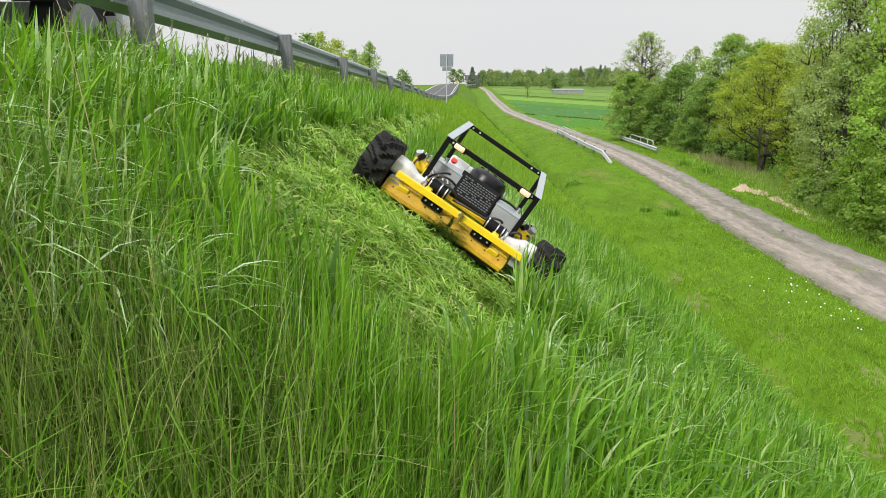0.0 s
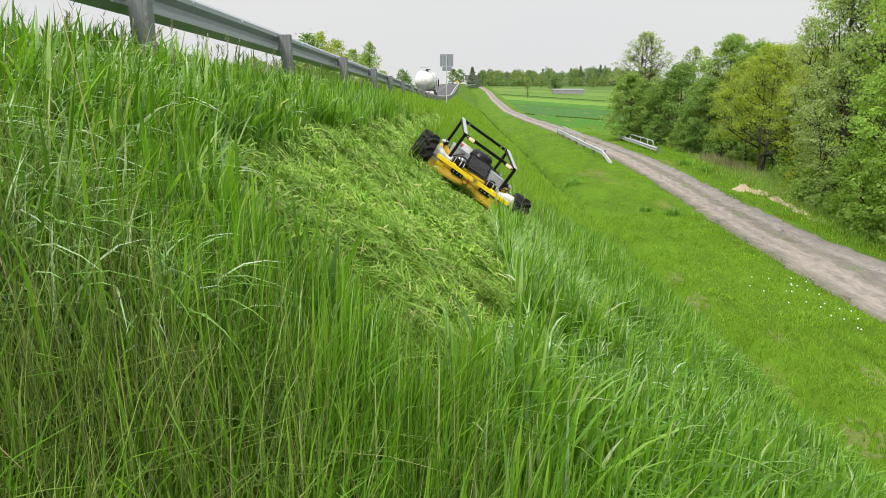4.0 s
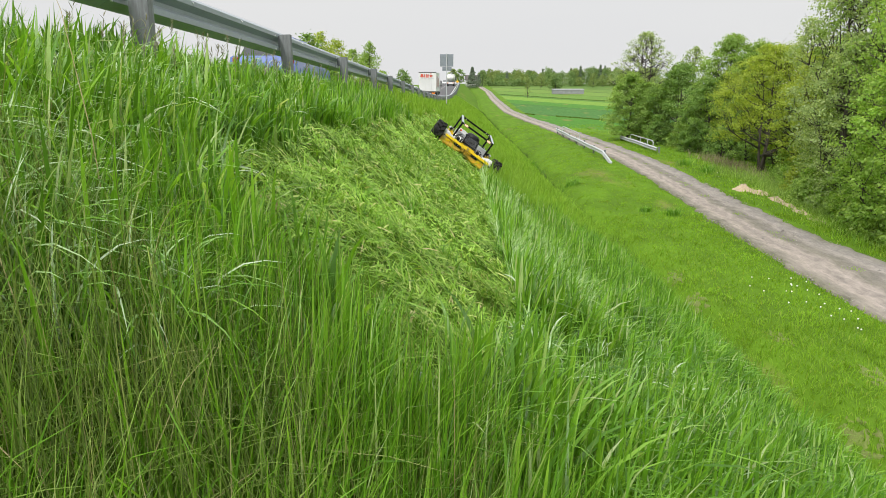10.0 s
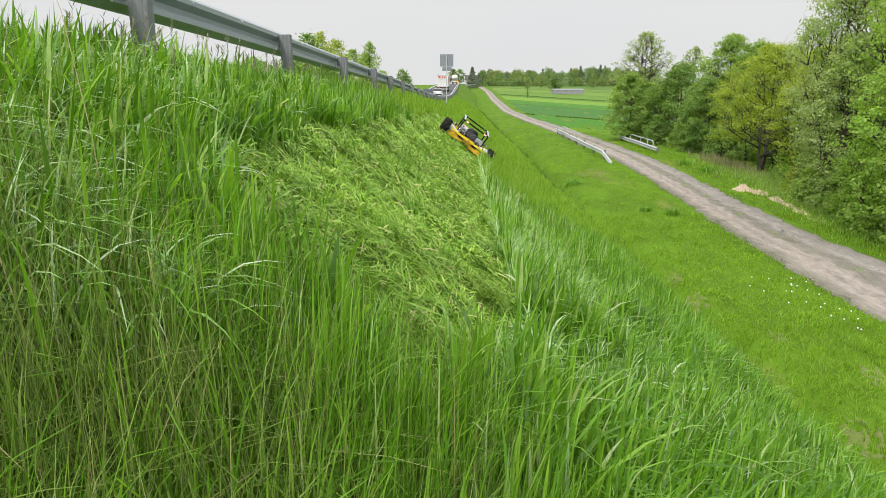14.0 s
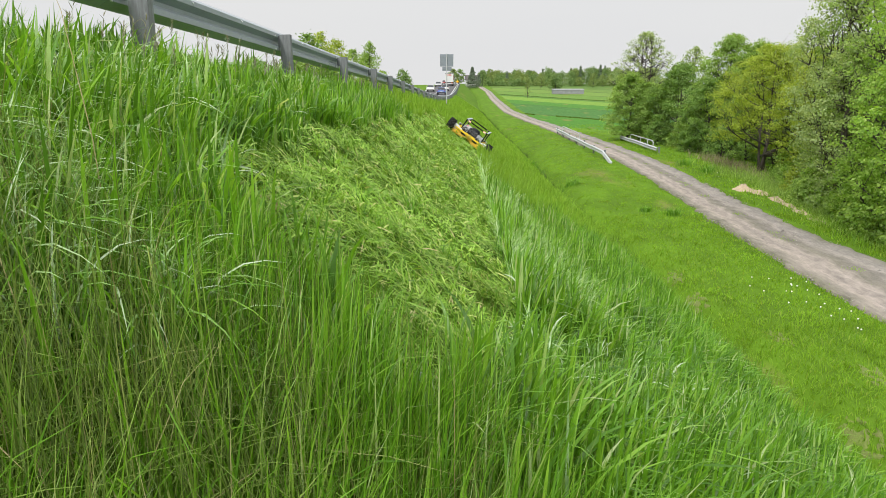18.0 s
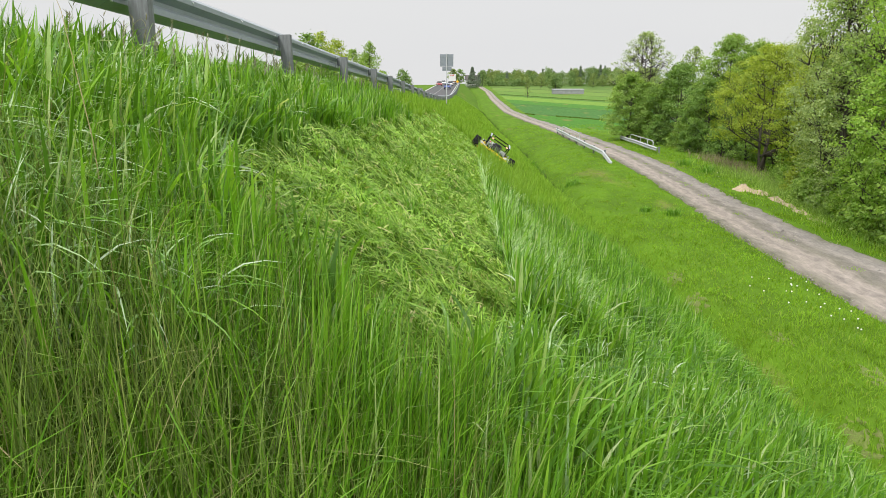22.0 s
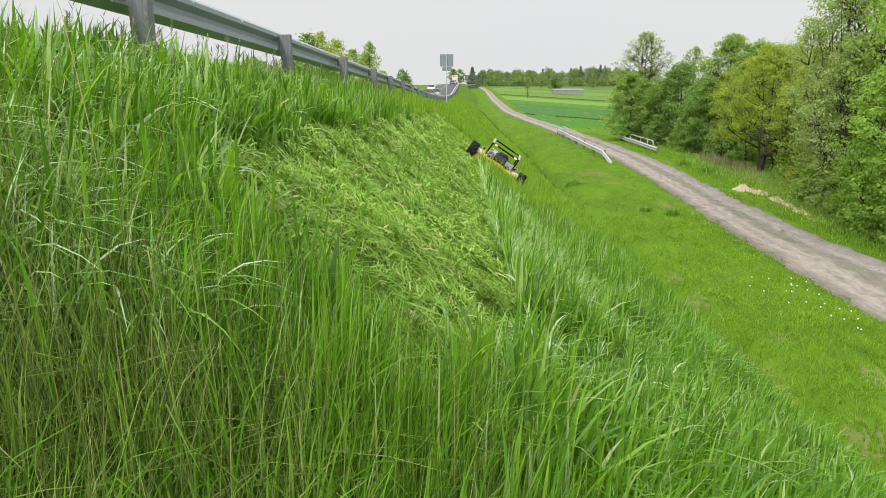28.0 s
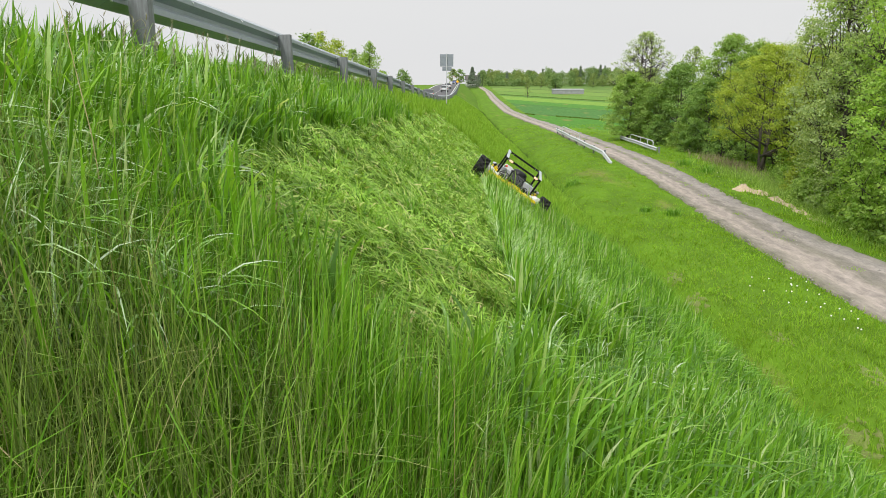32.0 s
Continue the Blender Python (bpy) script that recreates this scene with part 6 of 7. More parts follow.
def build_tree(rng, at, height, spread, clumps, per, size, kind, label, shape="egg", low=0.15, name="tree", group="", clump=0.55, stems=1, flat=0.6, wood=True):
    """A tapered trunk, limbs that reach out to leaf clumps, and a leaf crown in layered sprays."""
    tree = tagged(empty(name, pose(*at)), label, "tree" if name == "tree" else "bush", group)
    r0 = 0.014 * height + 0.025
    stalks = []
    trunk_bm = bmesh.new()
    for k in range(stems):
        az = 2 * math.pi * k / stems + rng.uniform(0, 2)
        out = (0.0 if stems == 1 else 0.22) * spread
        pts = [Vector((math.cos(az) * out * u ** 0.8 + 0.05 * height * 0.2 * math.sin(u * 5 + az), math.sin(az) * out * u ** 0.8 + 0.04 * math.sin(u * 6 + 2 * az), height * (0.90 if k == 0 else 0.74) * u)) for u in np.linspace(0, 1, 9)]
        pts[0].z = -0.3
        stalks.append(pts)
        add_tube(trunk_bm, pts, [r0 * (1.25 if i == 0 else 1) * (1 - 0.88 * i / 8) * (1 if k == 0 else 0.75) for i in range(9)], 8)
    part("trunk", trunk_bm, M_BARK, tree, smooth=True)
    limbs = bmesh.new()
    centres, radii, mains = [], [], []
    z0 = low * height
    for i in range(clumps):
        u = (i + rng.random()) / clumps
        u = u ** 0.9
        az = i * 2.39996 + rng.normal(0, 0.35)
        rr = spread * crown_radius(u, shape) * (0.35 + 0.65 * math.sqrt(rng.random())) * rng.uniform(0.82, 1.12)
        rc = clump * rng.uniform(0.65, 1.35)
        c = Vector((rr * math.cos(az), rr * math.sin(az), z0 + (height - z0 - 0.4 * rc) * u))
        st = stalks[i % stems]
        top = st[-1].z
        zb = max(0.12 * height, min(top * 0.96, c.z - 0.45 * rr - 0.2))
        j = min(7, int(zb / top * 8))
        base = st[j].lerp(st[j + 1], min(1.0, max(0.0, zb / top * 8 - j)))
        c = c + Vector((base.x, base.y, 0)) * 0.6
        if wood and i % 5 and mains:
            near = min(mains, key=lambda q: (q[1] - c).length)
            base = near[0].lerp(near[1], 0.35 + 0.4 * rng.random())
            mid = base.lerp(c, 0.5) + Vector(rng.normal(0, 0.10, 3))
            rl = r0 * 0.13
            add_tube(limbs, [base, mid, c], [rl + 0.004, rl * 0.6 + 0.003, 0.004], 3)
            d = Vector(rng.normal(0, 1, 3)).normalized() * rc
            add_tube(limbs, [mid.lerp(c, 0.5), c + d], [rl * 0.4 + 0.003, 0.004], 3)
        elif wood:
            mid = base.lerp(c, 0.5) + Vector((rng.normal(0, 0.12), rng.normal(0, 0.12), 0.06 * rr))
            mid = mid - Vector((0, 0, 0.10 * rr))
            mains.append((mid, c))
            rl = r0 * (0.18 + 0.36 * (1 - u))
            add_tube(limbs, [base, base.lerp(mid, 0.5) + Vector(rng.normal(0, 0.05, 3)), mid, c], [rl, rl * 0.8, rl * 0.6, rl * 0.18 + 0.003], 5)
            for k in range(3):
                d = Vector(rng.normal(0, 1, 3)).normalized()
                d.z = abs(d.z) * 0.7
                add_tube(limbs, [mid.lerp(c, 0.3 + 0.25 * k), c + d * rc * 0.9], [rl * 0.22 + 0.003, 0.004], 3)
        centres.append(c)
        radii.append(rc)
    if wood:
        part("branchwork", limbs, M_BARK, tree, smooth=True)
    else:
        limbs.free()
    cen = np.array([tuple(c) for c in centres])
    rad = np.array(radii)
    # sprays: small layered tufts on the surface of each clump
    ns = 9
    dirs = rng.normal(0, 1, (clumps, ns, 3))
    dirs[:, :, 2] = np.abs(dirs[:, :, 2]) - 0.35
    dirs /= np.linalg.norm(dirs, axis=2)[:, :, None]
    spray = cen[:, None] + dirs * rad[:, None, None] * np.array([1.0, 1.0, flat]) * rng.uniform(0.45, 1.0, (clumps, ns, 1))
    n = clumps * per
    ci = np.repeat(np.arange(clumps), per)
    si = rng.integers(0, ns, n)
    off = rng.normal(0, 1, (n, 3)) * (rad[ci] * 0.26)[:, None] * np.array([1.0, 1.0, 0.5])
    pts = spray[ci, si] + off
    pts[:, 2] = np.maximum(pts[:, 2], 0.06)
    nor = dirs[ci, si] * 0.75 + np.array([0, 0, 0.45]) + off / rad[ci][:, None] * 0.6
    crown = new("crown", leaf_mesh("crown", pts, nor, size, rng, LEAF[kind]))
    crown.parent = tree
    return tree


def build_fir(rng, at, height, spread, leaves, label, size=0.5):
    tree = tagged(empty("fir_tree", pose(*at)), label, "tree", "far trees")
    bm = tube([(0, 0, -0.3), (0, 0, height * 0.5), (0, 0, height)], [0.16, 0.1, 0.02], 7)
    part("trunk", bm, M_BARK, tree)
    u = rng.uniform(0.04, 1, leaves) ** 0.9
    az = rng.uniform(0, 6.28, leaves)
    tier = 0.72 + 0.28 * np.sin(u * 34 + np.sin(az * 3))
    r = spread * (1 - u) ** 0.85 * tier * np.sqrt(rng.uniform(0.15, 1, leaves)) + 0.08
    pts = np.stack([r * np.cos(az), r * np.sin(az), height * u - 0.3 * r], -1)
    nor = np.stack([np.cos(az) * 0.6, np.sin(az) * 0.6, 0.7 + 0 * az], -1)
    crown = new("crown", leaf_mesh("crown", pts, nor, size, rng, LEAF["far_fir"]))
    crown.parent = tree
    return tree


def ground_at(x, y):
    return (x, y, land1(x, y))


SWAYING = []          # things that rock in the wind: object, degrees, seconds a swing


def build_woods():
    rng = np.random.default_rng(31)
    row = "trees beside the track"
    # x, y, height, spread, clumps, leaves a clump, leaf size, kind, shape, low, clump size, stems, label
    big = [
        (16.3, 62.5, 9.7, 3.0, 380, 30, 0.096, "grey", "egg", 0.24, 0.31, 4, "slender tree with a thin airy crown beside the track"),
        (14.7, 61.0, 6.2, 1.9, 70, 202, 0.136, "fresh", "egg", 0.06, 0.62, 2, "bushy leafy tree at the end of the row"),
        (16.6, 60.0, 5.2, 2.2, 70, 202, 0.136, "fresh", "mound", 0.03, 0.66, 2, "bushy leafy tree at the end of the row"),
        (18.3, 57.5, 6.9, 2.5, 90, 202, 0.136, "deep", "egg", 0.05, 0.66, 2, "bushy dark green tree by the track"),
        (20.2, 61.0, 8.4, 2.0, 120, 35, 0.120, "grey", "egg", 0.25, 0.34, 2, "thin green tree behind the row"),
        (18.2, 50.0, 5.6, 2.3, 80, 202, 0.120, "deep", "egg", 0.04, 0.62, 2, "bushy dark green tree by the track"),
        (19.5, 50.5, 8.7, 2.6, 130, 202, 0.120, "fresh", "egg", 0.14, 0.60, 1, "tall fresh green tree in the row"),
        (21.4, 50.0, 8.3, 2.1, 110, 122, 0.120, "fresh", "egg", 0.20, 0.58, 1, "tall fresh green tree in the row"),
        (17.6, 39.5, 7.3, 3.1, 150, 162, 0.092, "yellow", "broad", 0.24, 0.58, 3, "yellow-green spring tree with a dark forked trunk"),
        (19.7, 41.5, 7.4, 2.6, 110, 162, 0.096, "yellow", "egg", 0.12, 0.56, 2, "yellow-green leafy tree in the row"),
        (18.9, 38.4, 8.7, 1.7, 90, 57, 0.096, "grey", "egg", 0.25, 0.45, 2, "tall airy grey-green tree in the row"),
        (18.0, 34.6, 7.0, 2.1, 110, 176, 0.088, "yellow", "egg", 0.06, 0.55, 2, "yellow-green leafy tree in the row"),
        (16.2, 29.6, 11.0, 2.2, 180, 113, 0.100, "grey", "egg", 0.06, 0.50, 2, "tall grey-green willow-like tree"),
        (15.3, 26.8, 7.0, 1.7, 130, 103, 0.096, "grey", "egg", 0.05, 0.46, 3, "grey-green willow-like tree near the track"),
        (17.2, 27.8, 13.0, 2.8, 220, 97, 0.100, "fresh", "egg", 0.12, 0.52, 1, "tall leafy tree at the wood's edge"),
        (14.2, 21.9, 6.2, 1.7, 160, 103, 0.100, "lime", "egg", 0.05, 0.46, 2, "bright green leafy tree by the track"),
        (16.2, 24.0, 11.5, 2.6, 200, 94, 0.100, "lime", "egg", 0.12, 0.50, 1, "bright green leafy tree by the track"),
        (13.9, 19.2, 5.0, 1.6, 110, 103, 0.090, "lime", "egg", 0.04, 0.42, 2, "bright green leafy tree by the track"),
        (24.5, 44.0, 8.6, 3.4, 70, 148, 0.160, "deep", "egg", 0.05, 0.9, 1, "dark green tree deeper in the wood"),
        (21.8, 36.0, 8.0, 3.4, 70, 148, 0.144, "deep", "egg", 0.05, 0.9, 1, "dark green tree deeper in the wood"),
        (20.4, 29.5, 9.5, 3.2, 70, 148, 0.136, "deep", "egg", 0.05, 0.85, 1, "dark green tree deeper in the wood"),
        (22.6, 56.0, 7.2, 3.0, 60, 148, 0.160, "deep", "egg", 0.05, 0.85, 1, "dark green tree deeper in the wood"),
    ]
    for x, y, h, s, n, per, ls, kind, shape, low, cl, stems, label in big:
        t = build_tree(rng, ground_at(x, y), h, s, n, per, ls, kind, label, shape, low, group=row, clump=cl, stems=stems)
        if y < 40:
            SWAYING.append((t, 0.45, 2.6 + 0.1 * len(SWAYING)))
    # undergrowth along the wood's edge
    spots = [(16.2, 56.5, 2.2), (17.4, 54.0, 2.4), (17.0, 50.5, 1.9), (18.0, 47.0, 2.6), (19.4, 46.0, 3.2), (20.6, 44.5, 3.0), (20.6, 38.8, 2.6), (19.4, 37.6, 2.2), (17.2, 35.0, 2.0), (17.4, 33.0, 2.8), (16.4, 31.2, 2.4),
             (15.5, 29.0, 2.2), (15.2, 27.6, 1.6), (14.8, 25.6, 2.2), (14.4, 24.2, 1.7), (14.2, 22.9, 2.0), (13.8, 21.4, 1.6), (13.6, 20.0, 1.7), (13.4, 18.6, 2.2), (16.4, 26.0, 3.0), (18.6, 31.5, 3.4), (21.8, 46.6, 3.4), (14.9, 23.4, 2.6), (15.6, 24.6, 2.8), (15.6, 31.0, 1.2), (14.6, 28.0, 1.2)]
    for i, (x, y, h) in enumerate(spots):
        kind = ("deep", "fresh", "deep")[i % 3] if y > 44 else ("fresh", "yellow", "grey", "fresh", "yellow")[i % 5] if y > 29 else ("lime", "fresh", "lime", "lime")[i % 4]
        build_tree(rng, ground_at(x, y), h * rng.uniform(0.9, 1.1), h * 0.52, 38, 64, 0.105 if y < 32 else 0.14, kind, "leafy shrub in the undergrowth at the wood's edge", "mound", 0.02, "bush", "undergrowth", 0.36, 3)
    # low leafy herbs and brambles where the wood meets the track's verge
    for i in range(40):
        y = 18.5 + 17.5 * (i + rng.random()) / 40
        x = float(np.interp(y, [18, 22.4, 24.8, 28.8, 35.5], [13.25, 13.6, 14.05, 14.7, 16.6])) + rng.uniform(0.0, 0.9)
        h = rng.uniform(0.5, 1.15)
        build_tree(rng, ground_at(x, y), h, h * 0.62, 16, 44, 0.085 if y < 27 else 0.10, ("lime", "fresh", "lime", "grey")[i % 4], "low leafy herbs and brambles beside the verge", "mound", 0.02, "bush", "undergrowth", 0.24, 2, 0.6, False)
    # tall dark grass under the trees and dry stalks along the edge
    for x, y, w, d, n, mat, h0, h1, nm, lb in ((16.6, 44.0, 0.5, 2.2, 500, "dry", 0.25, 0.8, "dry_brush", "dry brown grass stalks along the wood's edge"), (16.4, 40.0, 0.5, 1.6, 420, "dry", 0.25, 0.75, "dry_brush", "dry brown grass stalks along the wood's edge"),
                                               (16.3, 36.8, 0.5, 1.6, 300, "dry", 0.2, 0.6, "dry_brush", "dry brown grass stalks along the wood's edge"), (15.6, 36.5, 0.7, 2.6, 1500, "fresh", 0.25, 0.6, "rank_grass", "rank dark grass under the wood's edge"),
                                               (15.3, 31.5, 0.5, 2.2, 1500, "fresh", 0.25, 0.6, "rank_grass", "rank dark grass under the wood's edge"), (14.2, 27.0, 0.4, 2.2, 1200, "fresh", 0.2, 0.5, "rank_grass", "rank dark grass under the wood's edge"), (13.2, 21.5, 0.3, 2.2, 1000, "lime", 0.15, 0.4, "rank_grass", "rank dark grass under the wood's edge")):
        px, py = x + rng.normal(0, w, n), y + rng.normal(0, d, n)
        b0 = on_land(px, py, 0.02)
        v, q, t = blades(b0, rng.uniform(h0, h1, n), rng.uniform(0.010, 0.024, n), np.abs(rng.normal(0.15, 0.25, n)), rng.uniform(0, 0.7, n), rng)
        tagged(new(nm, array_mesh(nm, v, q, t, LEAF[mat])), lb, "dry grass" if mat == "dry" else "grass", kind="stuff")


def build_far_trees():
    rng = np.random.default_rng(32)
    for i in range(84):
        x = 8 + 96 * (i + rng.random()) / 84
        y = rng.uniform(345, 420)
        h = rng.uniform(6.0, 9.5) * (0.86 if i < 26 else 1.0)
        if i % 9 == 2 or (i > 40 and i % 5 == 3):
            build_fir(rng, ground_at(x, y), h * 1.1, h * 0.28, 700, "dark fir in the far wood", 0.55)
        else:
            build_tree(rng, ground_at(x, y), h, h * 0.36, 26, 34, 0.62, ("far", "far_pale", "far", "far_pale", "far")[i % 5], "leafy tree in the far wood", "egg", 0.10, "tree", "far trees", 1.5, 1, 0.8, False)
    for i in range(40):
        x, y = 10 + 2.4 * i + rng.uniform(-1, 1), rng.uniform(330, 342)
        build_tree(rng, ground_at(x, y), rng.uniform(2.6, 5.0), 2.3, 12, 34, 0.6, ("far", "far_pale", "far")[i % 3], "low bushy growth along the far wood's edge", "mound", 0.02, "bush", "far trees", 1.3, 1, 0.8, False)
    for x, y, h in ((18.5, 205, 4.2), (33, 300, 6.5), (40, 310, 6.0), (56, 300, 6.5), (26, 290, 5.0), (64, 320, 6), (71, 310, 6.5)):
        build_tree(rng, ground_at(x, y), h, h * 0.26, 30, 26 if y > 250 else 12, 0.4 if y > 250 else 0.2, "far_pale", "small leafy tree in the fields", "egg", 0.12, "tree", "far trees", 0.8 if y > 250 else 0.4, 1)
    build_tree(rng, ground_at(34.5, 262), 7.0, 2.7, 34, 60, 0.5, "far", "rounded dark tree beside the grey shed", "egg", 0.05, "tree", "far trees", 1.2, 1)
    # by the crest of the road
    build_fir(rng, ground_at(2.4, 300), 9.0, 4.6, 2600, "big spruce by the white house on the crest", 0.5)
    build_fir(rng, ground_at(5.6, 318), 6.0, 2.6, 800, "small spruce by the white house", 0.5)
    for x, y, h, k in ((-3.5, 330, 7, "far"), (-7, 345, 7.5, "far_pale"), (8, 345, 8, "far"), (12, 350, 8.5, "far_pale"), (-25, 260, 8, "far"), (-22, 240, 6, "far"), (-27, 235, 5, "far"),
                       (-24, 190, 7, "fresh"), (-20, 170, 5.5, "fresh"), (-31, 210, 6, "far")):
        build_tree(rng, ground_at(x, y), h, h * 0.36, 26, 44, 0.5, k, "leafy tree beside the road's crest", "egg", 0.1, "tree", "far trees", 1.0, 1)
    # across the road
    for x, y, h, s, k in ((-14.6, 62, 7.4, 2.2, "deep"), (-16.5, 66, 8.0, 2.4, "fresh"), (-15.6, 72, 8.9, 2.4, "yellow"), (-15.2, 78, 8.5, 2.2, "yellow"), (-13.7, 95, 8.6, 1.5, "fresh"),
                          (-14.5, 97, 7.6, 1.5, "fresh"), (-14.2, 84, 7.3, 2.1, "fresh"), (-17.5, 74, 7.8, 2.4, "fresh"), (-14.3, 45, 3.9, 1.7, "deep"), (-14.5, 55, 4.6, 1.8, "deep"), (-14.2, 69, 4.8, 1.9, "deep")):
        build_tree(rng, ground_at(x, y), h, s, 56, 60, 0.2, k, "leafy tree on the road's far side", "egg", 0.04, "tree", "trees across the road", 0.6, 1)


build_woods()
build_far_trees()


# ---------------------------------------------------------------- roadside things
M_SIGN_BACK = material("grey_sign_back", (0.25, 0.28, 0.315), 0.5, 0.4, var=0.15, scale=3)
M_BARE = material("bare_verge_soil", (0.130, 0.150, 0.042), 0.95, var=0.4, scale=4, second=(0.125, 0.185, 0.026), bump=0.6, bump_scale=30)
M_SAND = material("pale_sand", (0.45, 0.355, 0.245), 0.95, var=0.4, scale=4.5, second=(0.27, 0.215, 0.14), bump=0.5, bump_scale=25)
M_PUFF = material("white_seed_head", (0.80, 0.80, 0.78), 0.9, var=0.05)
M_STEM = material("green_stem", (0.14, 0.25, 0.04), 0.6, var=0.2)
M_HOUSE = material("white_house_render", (0.75, 0.75, 0.73), 0.8, var=0.1, scale=0.6)
M_ROOF = material("dark_roof", (0.10, 0.09, 0.09), 0.8, var=0.2, scale=1)
M_GREYWOOD = material("grey_weathered_boards", (0.27, 0.285, 0.29), 0.85, var=0.3, scale=1.5)
M_FOIL = material("crumpled_foil", (0.70, 0.75, 0.82), 0.25, 0.6, var=0.2)
M_SIGN_YELLOW = material("yellow_sign_face", (0.85, 0.42, 0.02), 0.4, var=0.05)


def build_sign():
    x, y = -1.75, 58.0
    z = land1(x, y)
    s = tagged(empty("road_sign", pose(x, y, z)), "grey back of a square road sign on a steel pole", "road sign")
    part("pole", cyl(0.038, 0.038, 5.2, pose(0, -0.03, 1.9), 12), M_ZINC_PALE, s)
    panel = part("panel", box((1.12, 0.025, 1.02), pose(0, 0.03, 3.92), 0.01), M_SIGN_BACK, s)
    for z in (3.65, 4.20):
        part("bracket", box((1.06, 0.02, 0.03), pose(0, 0.008, z), 0.004), M_SIGN_BACK, panel)
    for xx in (-0.572, 0.572):
        part("edge_fold", box((0.02, 0.05, 1.02), pose(xx, 0.02, 3.92)), M_ZINC_PALE, panel)
    plate = part("lower_plate", box((0.80, 0.02, 0.34), pose(0.02, 0.03, 3.22), 0.01), M_SIGN_BACK, s)
    part("bracket", box((0.74, 0.02, 0.04), pose(0.02, 0.012, 3.22), 0.004), M_SIGN_BACK, plate)
    s2 = tagged(empty("warning_sign", pose(-2.9, 205, land1(-2.9, 205))), "yellow diamond road sign by the road's crest", "road sign")
    part("pole", cyl(0.04, 0.04, 1.9, pose(0, 0, 0.9), 8), M_ZINC_PALE, s2)
    part("panel", box((0.65, 0.03, 0.65), pose(0, -0.05, 1.6, 0, 45, 0), 0.01), M_SIGN_YELLOW, s2, "yellow diamond panel")


def small_rail(name, x, y0, y1, step, label, end_ramp=0.0, z_top=0.72):
    rail = tagged(empty(name), label, "guard rail", "barriers at the culvert")
    n = max(1, int(round((y1 - y0) / step)))
    first = None
    for i in range(n + 1):
        y = y0 + (y1 - y0) * i / n
        z = land1(x, y)
        if i < n:
            part("beam", beam_bm((y1 - y0) / n), M_ZINC_PALE, rail, matrix=pose(x - 0.06, y + (y1 - y0) / n, z + z_top - 0.155, 0, 0, 180))
        if first is None:
            first = part("post", post_bm(z_top + 0.34), M_ZINC_OLD, rail, matrix=pose(x, y, z - 0.3, 0, 0, -90))
        else:
            c = first.copy()
            scene.collection.objects.link(c)
            c.matrix_basis = pose(x, y, z - 0.3, 0, 0, -90)
    if end_ramp:
        z = land1(x, y0)
        a = math.degrees(math.atan2(z_top - 0.12, end_ramp))
        part("ramp_end", beam_bm(math.hypot(end_ramp, z_top - 0.12)), M_ZINC_PALE, rail, "pale steel end piece sloping to the ground", matrix=pose(x - 0.06, y0 - end_ramp, z - 0.03, a, 0, 0) @ pose(0, 0, 0, 0, 180, 0))
    return rail


def build_culvert():
    small_rail("culvert_rail", 9.50, 45.5, 69.5, 4.0, "pale steel barrier with a sloped end at the culvert", 3.0, 0.58)
    small_rail("culvert_rail", 14.35, 49.5, 61.5, 4.0, "short pale steel barrier beside the track", 0.0, 0.46)
    h = tagged(empty("hand_rail"), "bent white tube handrail over the culvert", "handrail")
    z = land1(14.9, 55)
    pts = [(14.7, 52.2, z - 0.2), (14.7, 52.2, z + 0.60), (14.7, 52.4, z + 0.72), (14.7, 59.4, z + 0.72), (14.7, 59.6, z + 0.60), (14.7, 59.6, z - 0.2)]
    part("rail", tube(pts, 0.035, 8), M_CAR_WHITE, h)
    for y in (53.9, 56.1):
        part("upright", cyl(0.03, 0.03, 0.9, pose(14.7, y, z + 0.26), 8), M_CAR_WHITE, h)
    h2 = tagged(empty("hand_rail"), "thin steel tube handrail beside the farm track", "handrail")
    z = land1(9.5, 60)
    part("rail", tube([(9.55, 56, z - 0.2), (9.55, 56, z + 1.0), (9.55, 66, z + 1.0), (9.55, 66, z - 0.2)], 0.03, 8), M_ZINC_PALE, h2)


def build_sand():
    rng = np.random.default_rng(41)
    for x, y, rx, ry, h in ((13.54, 31.85, 0.62, 0.80, 0.27), (13.83, 30.83, 0.45, 0.70, 0.19), (13.77, 28.95, 0.32, 0.95, 0.16), (13.71, 27.68, 0.25, 0.90, 0.14), (13.49, 26.14, 0.24, 0.95, 0.13), (13.25, 24.55, 0.24, 0.80, 0.12)):
        g = np.linspace(-1, 1, 25)
        X, Y = np.meshgrid(g, g)
        R = np.sqrt(X ** 2 + Y ** 2)
        N = np.array([noise.fractal((a * 2 + x, b * 2 + y, 0.3), 0.7, 2.0, 4) for a, b in zip(X.ravel(), Y.ravel())]).reshape(X.shape)
        Z = h * np.clip(1 - R, -0.1, 1) ** 1 * (1 + 0.7 * N) + land(x + X * rx, y + Y * ry) - 0.03
        Z = np.where(R > 1, land(x + X * rx, y + Y * ry) - 0.05, Z)
        i = np.arange(X.size).reshape(X.shape)
        q = np.stack([i[:-1, :-1], i[:-1, 1:], i[1:, 1:], i[1:, :-1]], -1).reshape(-1, 4)
        ob = new("sand_heap", array_mesh("sand_heap", np.stack([x + X * rx, y + Y * ry, Z], -1).reshape(-1, 3), q, mat=M_SAND, smooth=True))
        tagged(ob, "low heap of pale sandy soil beside the track", "sand heap", "sand heaps by the track")


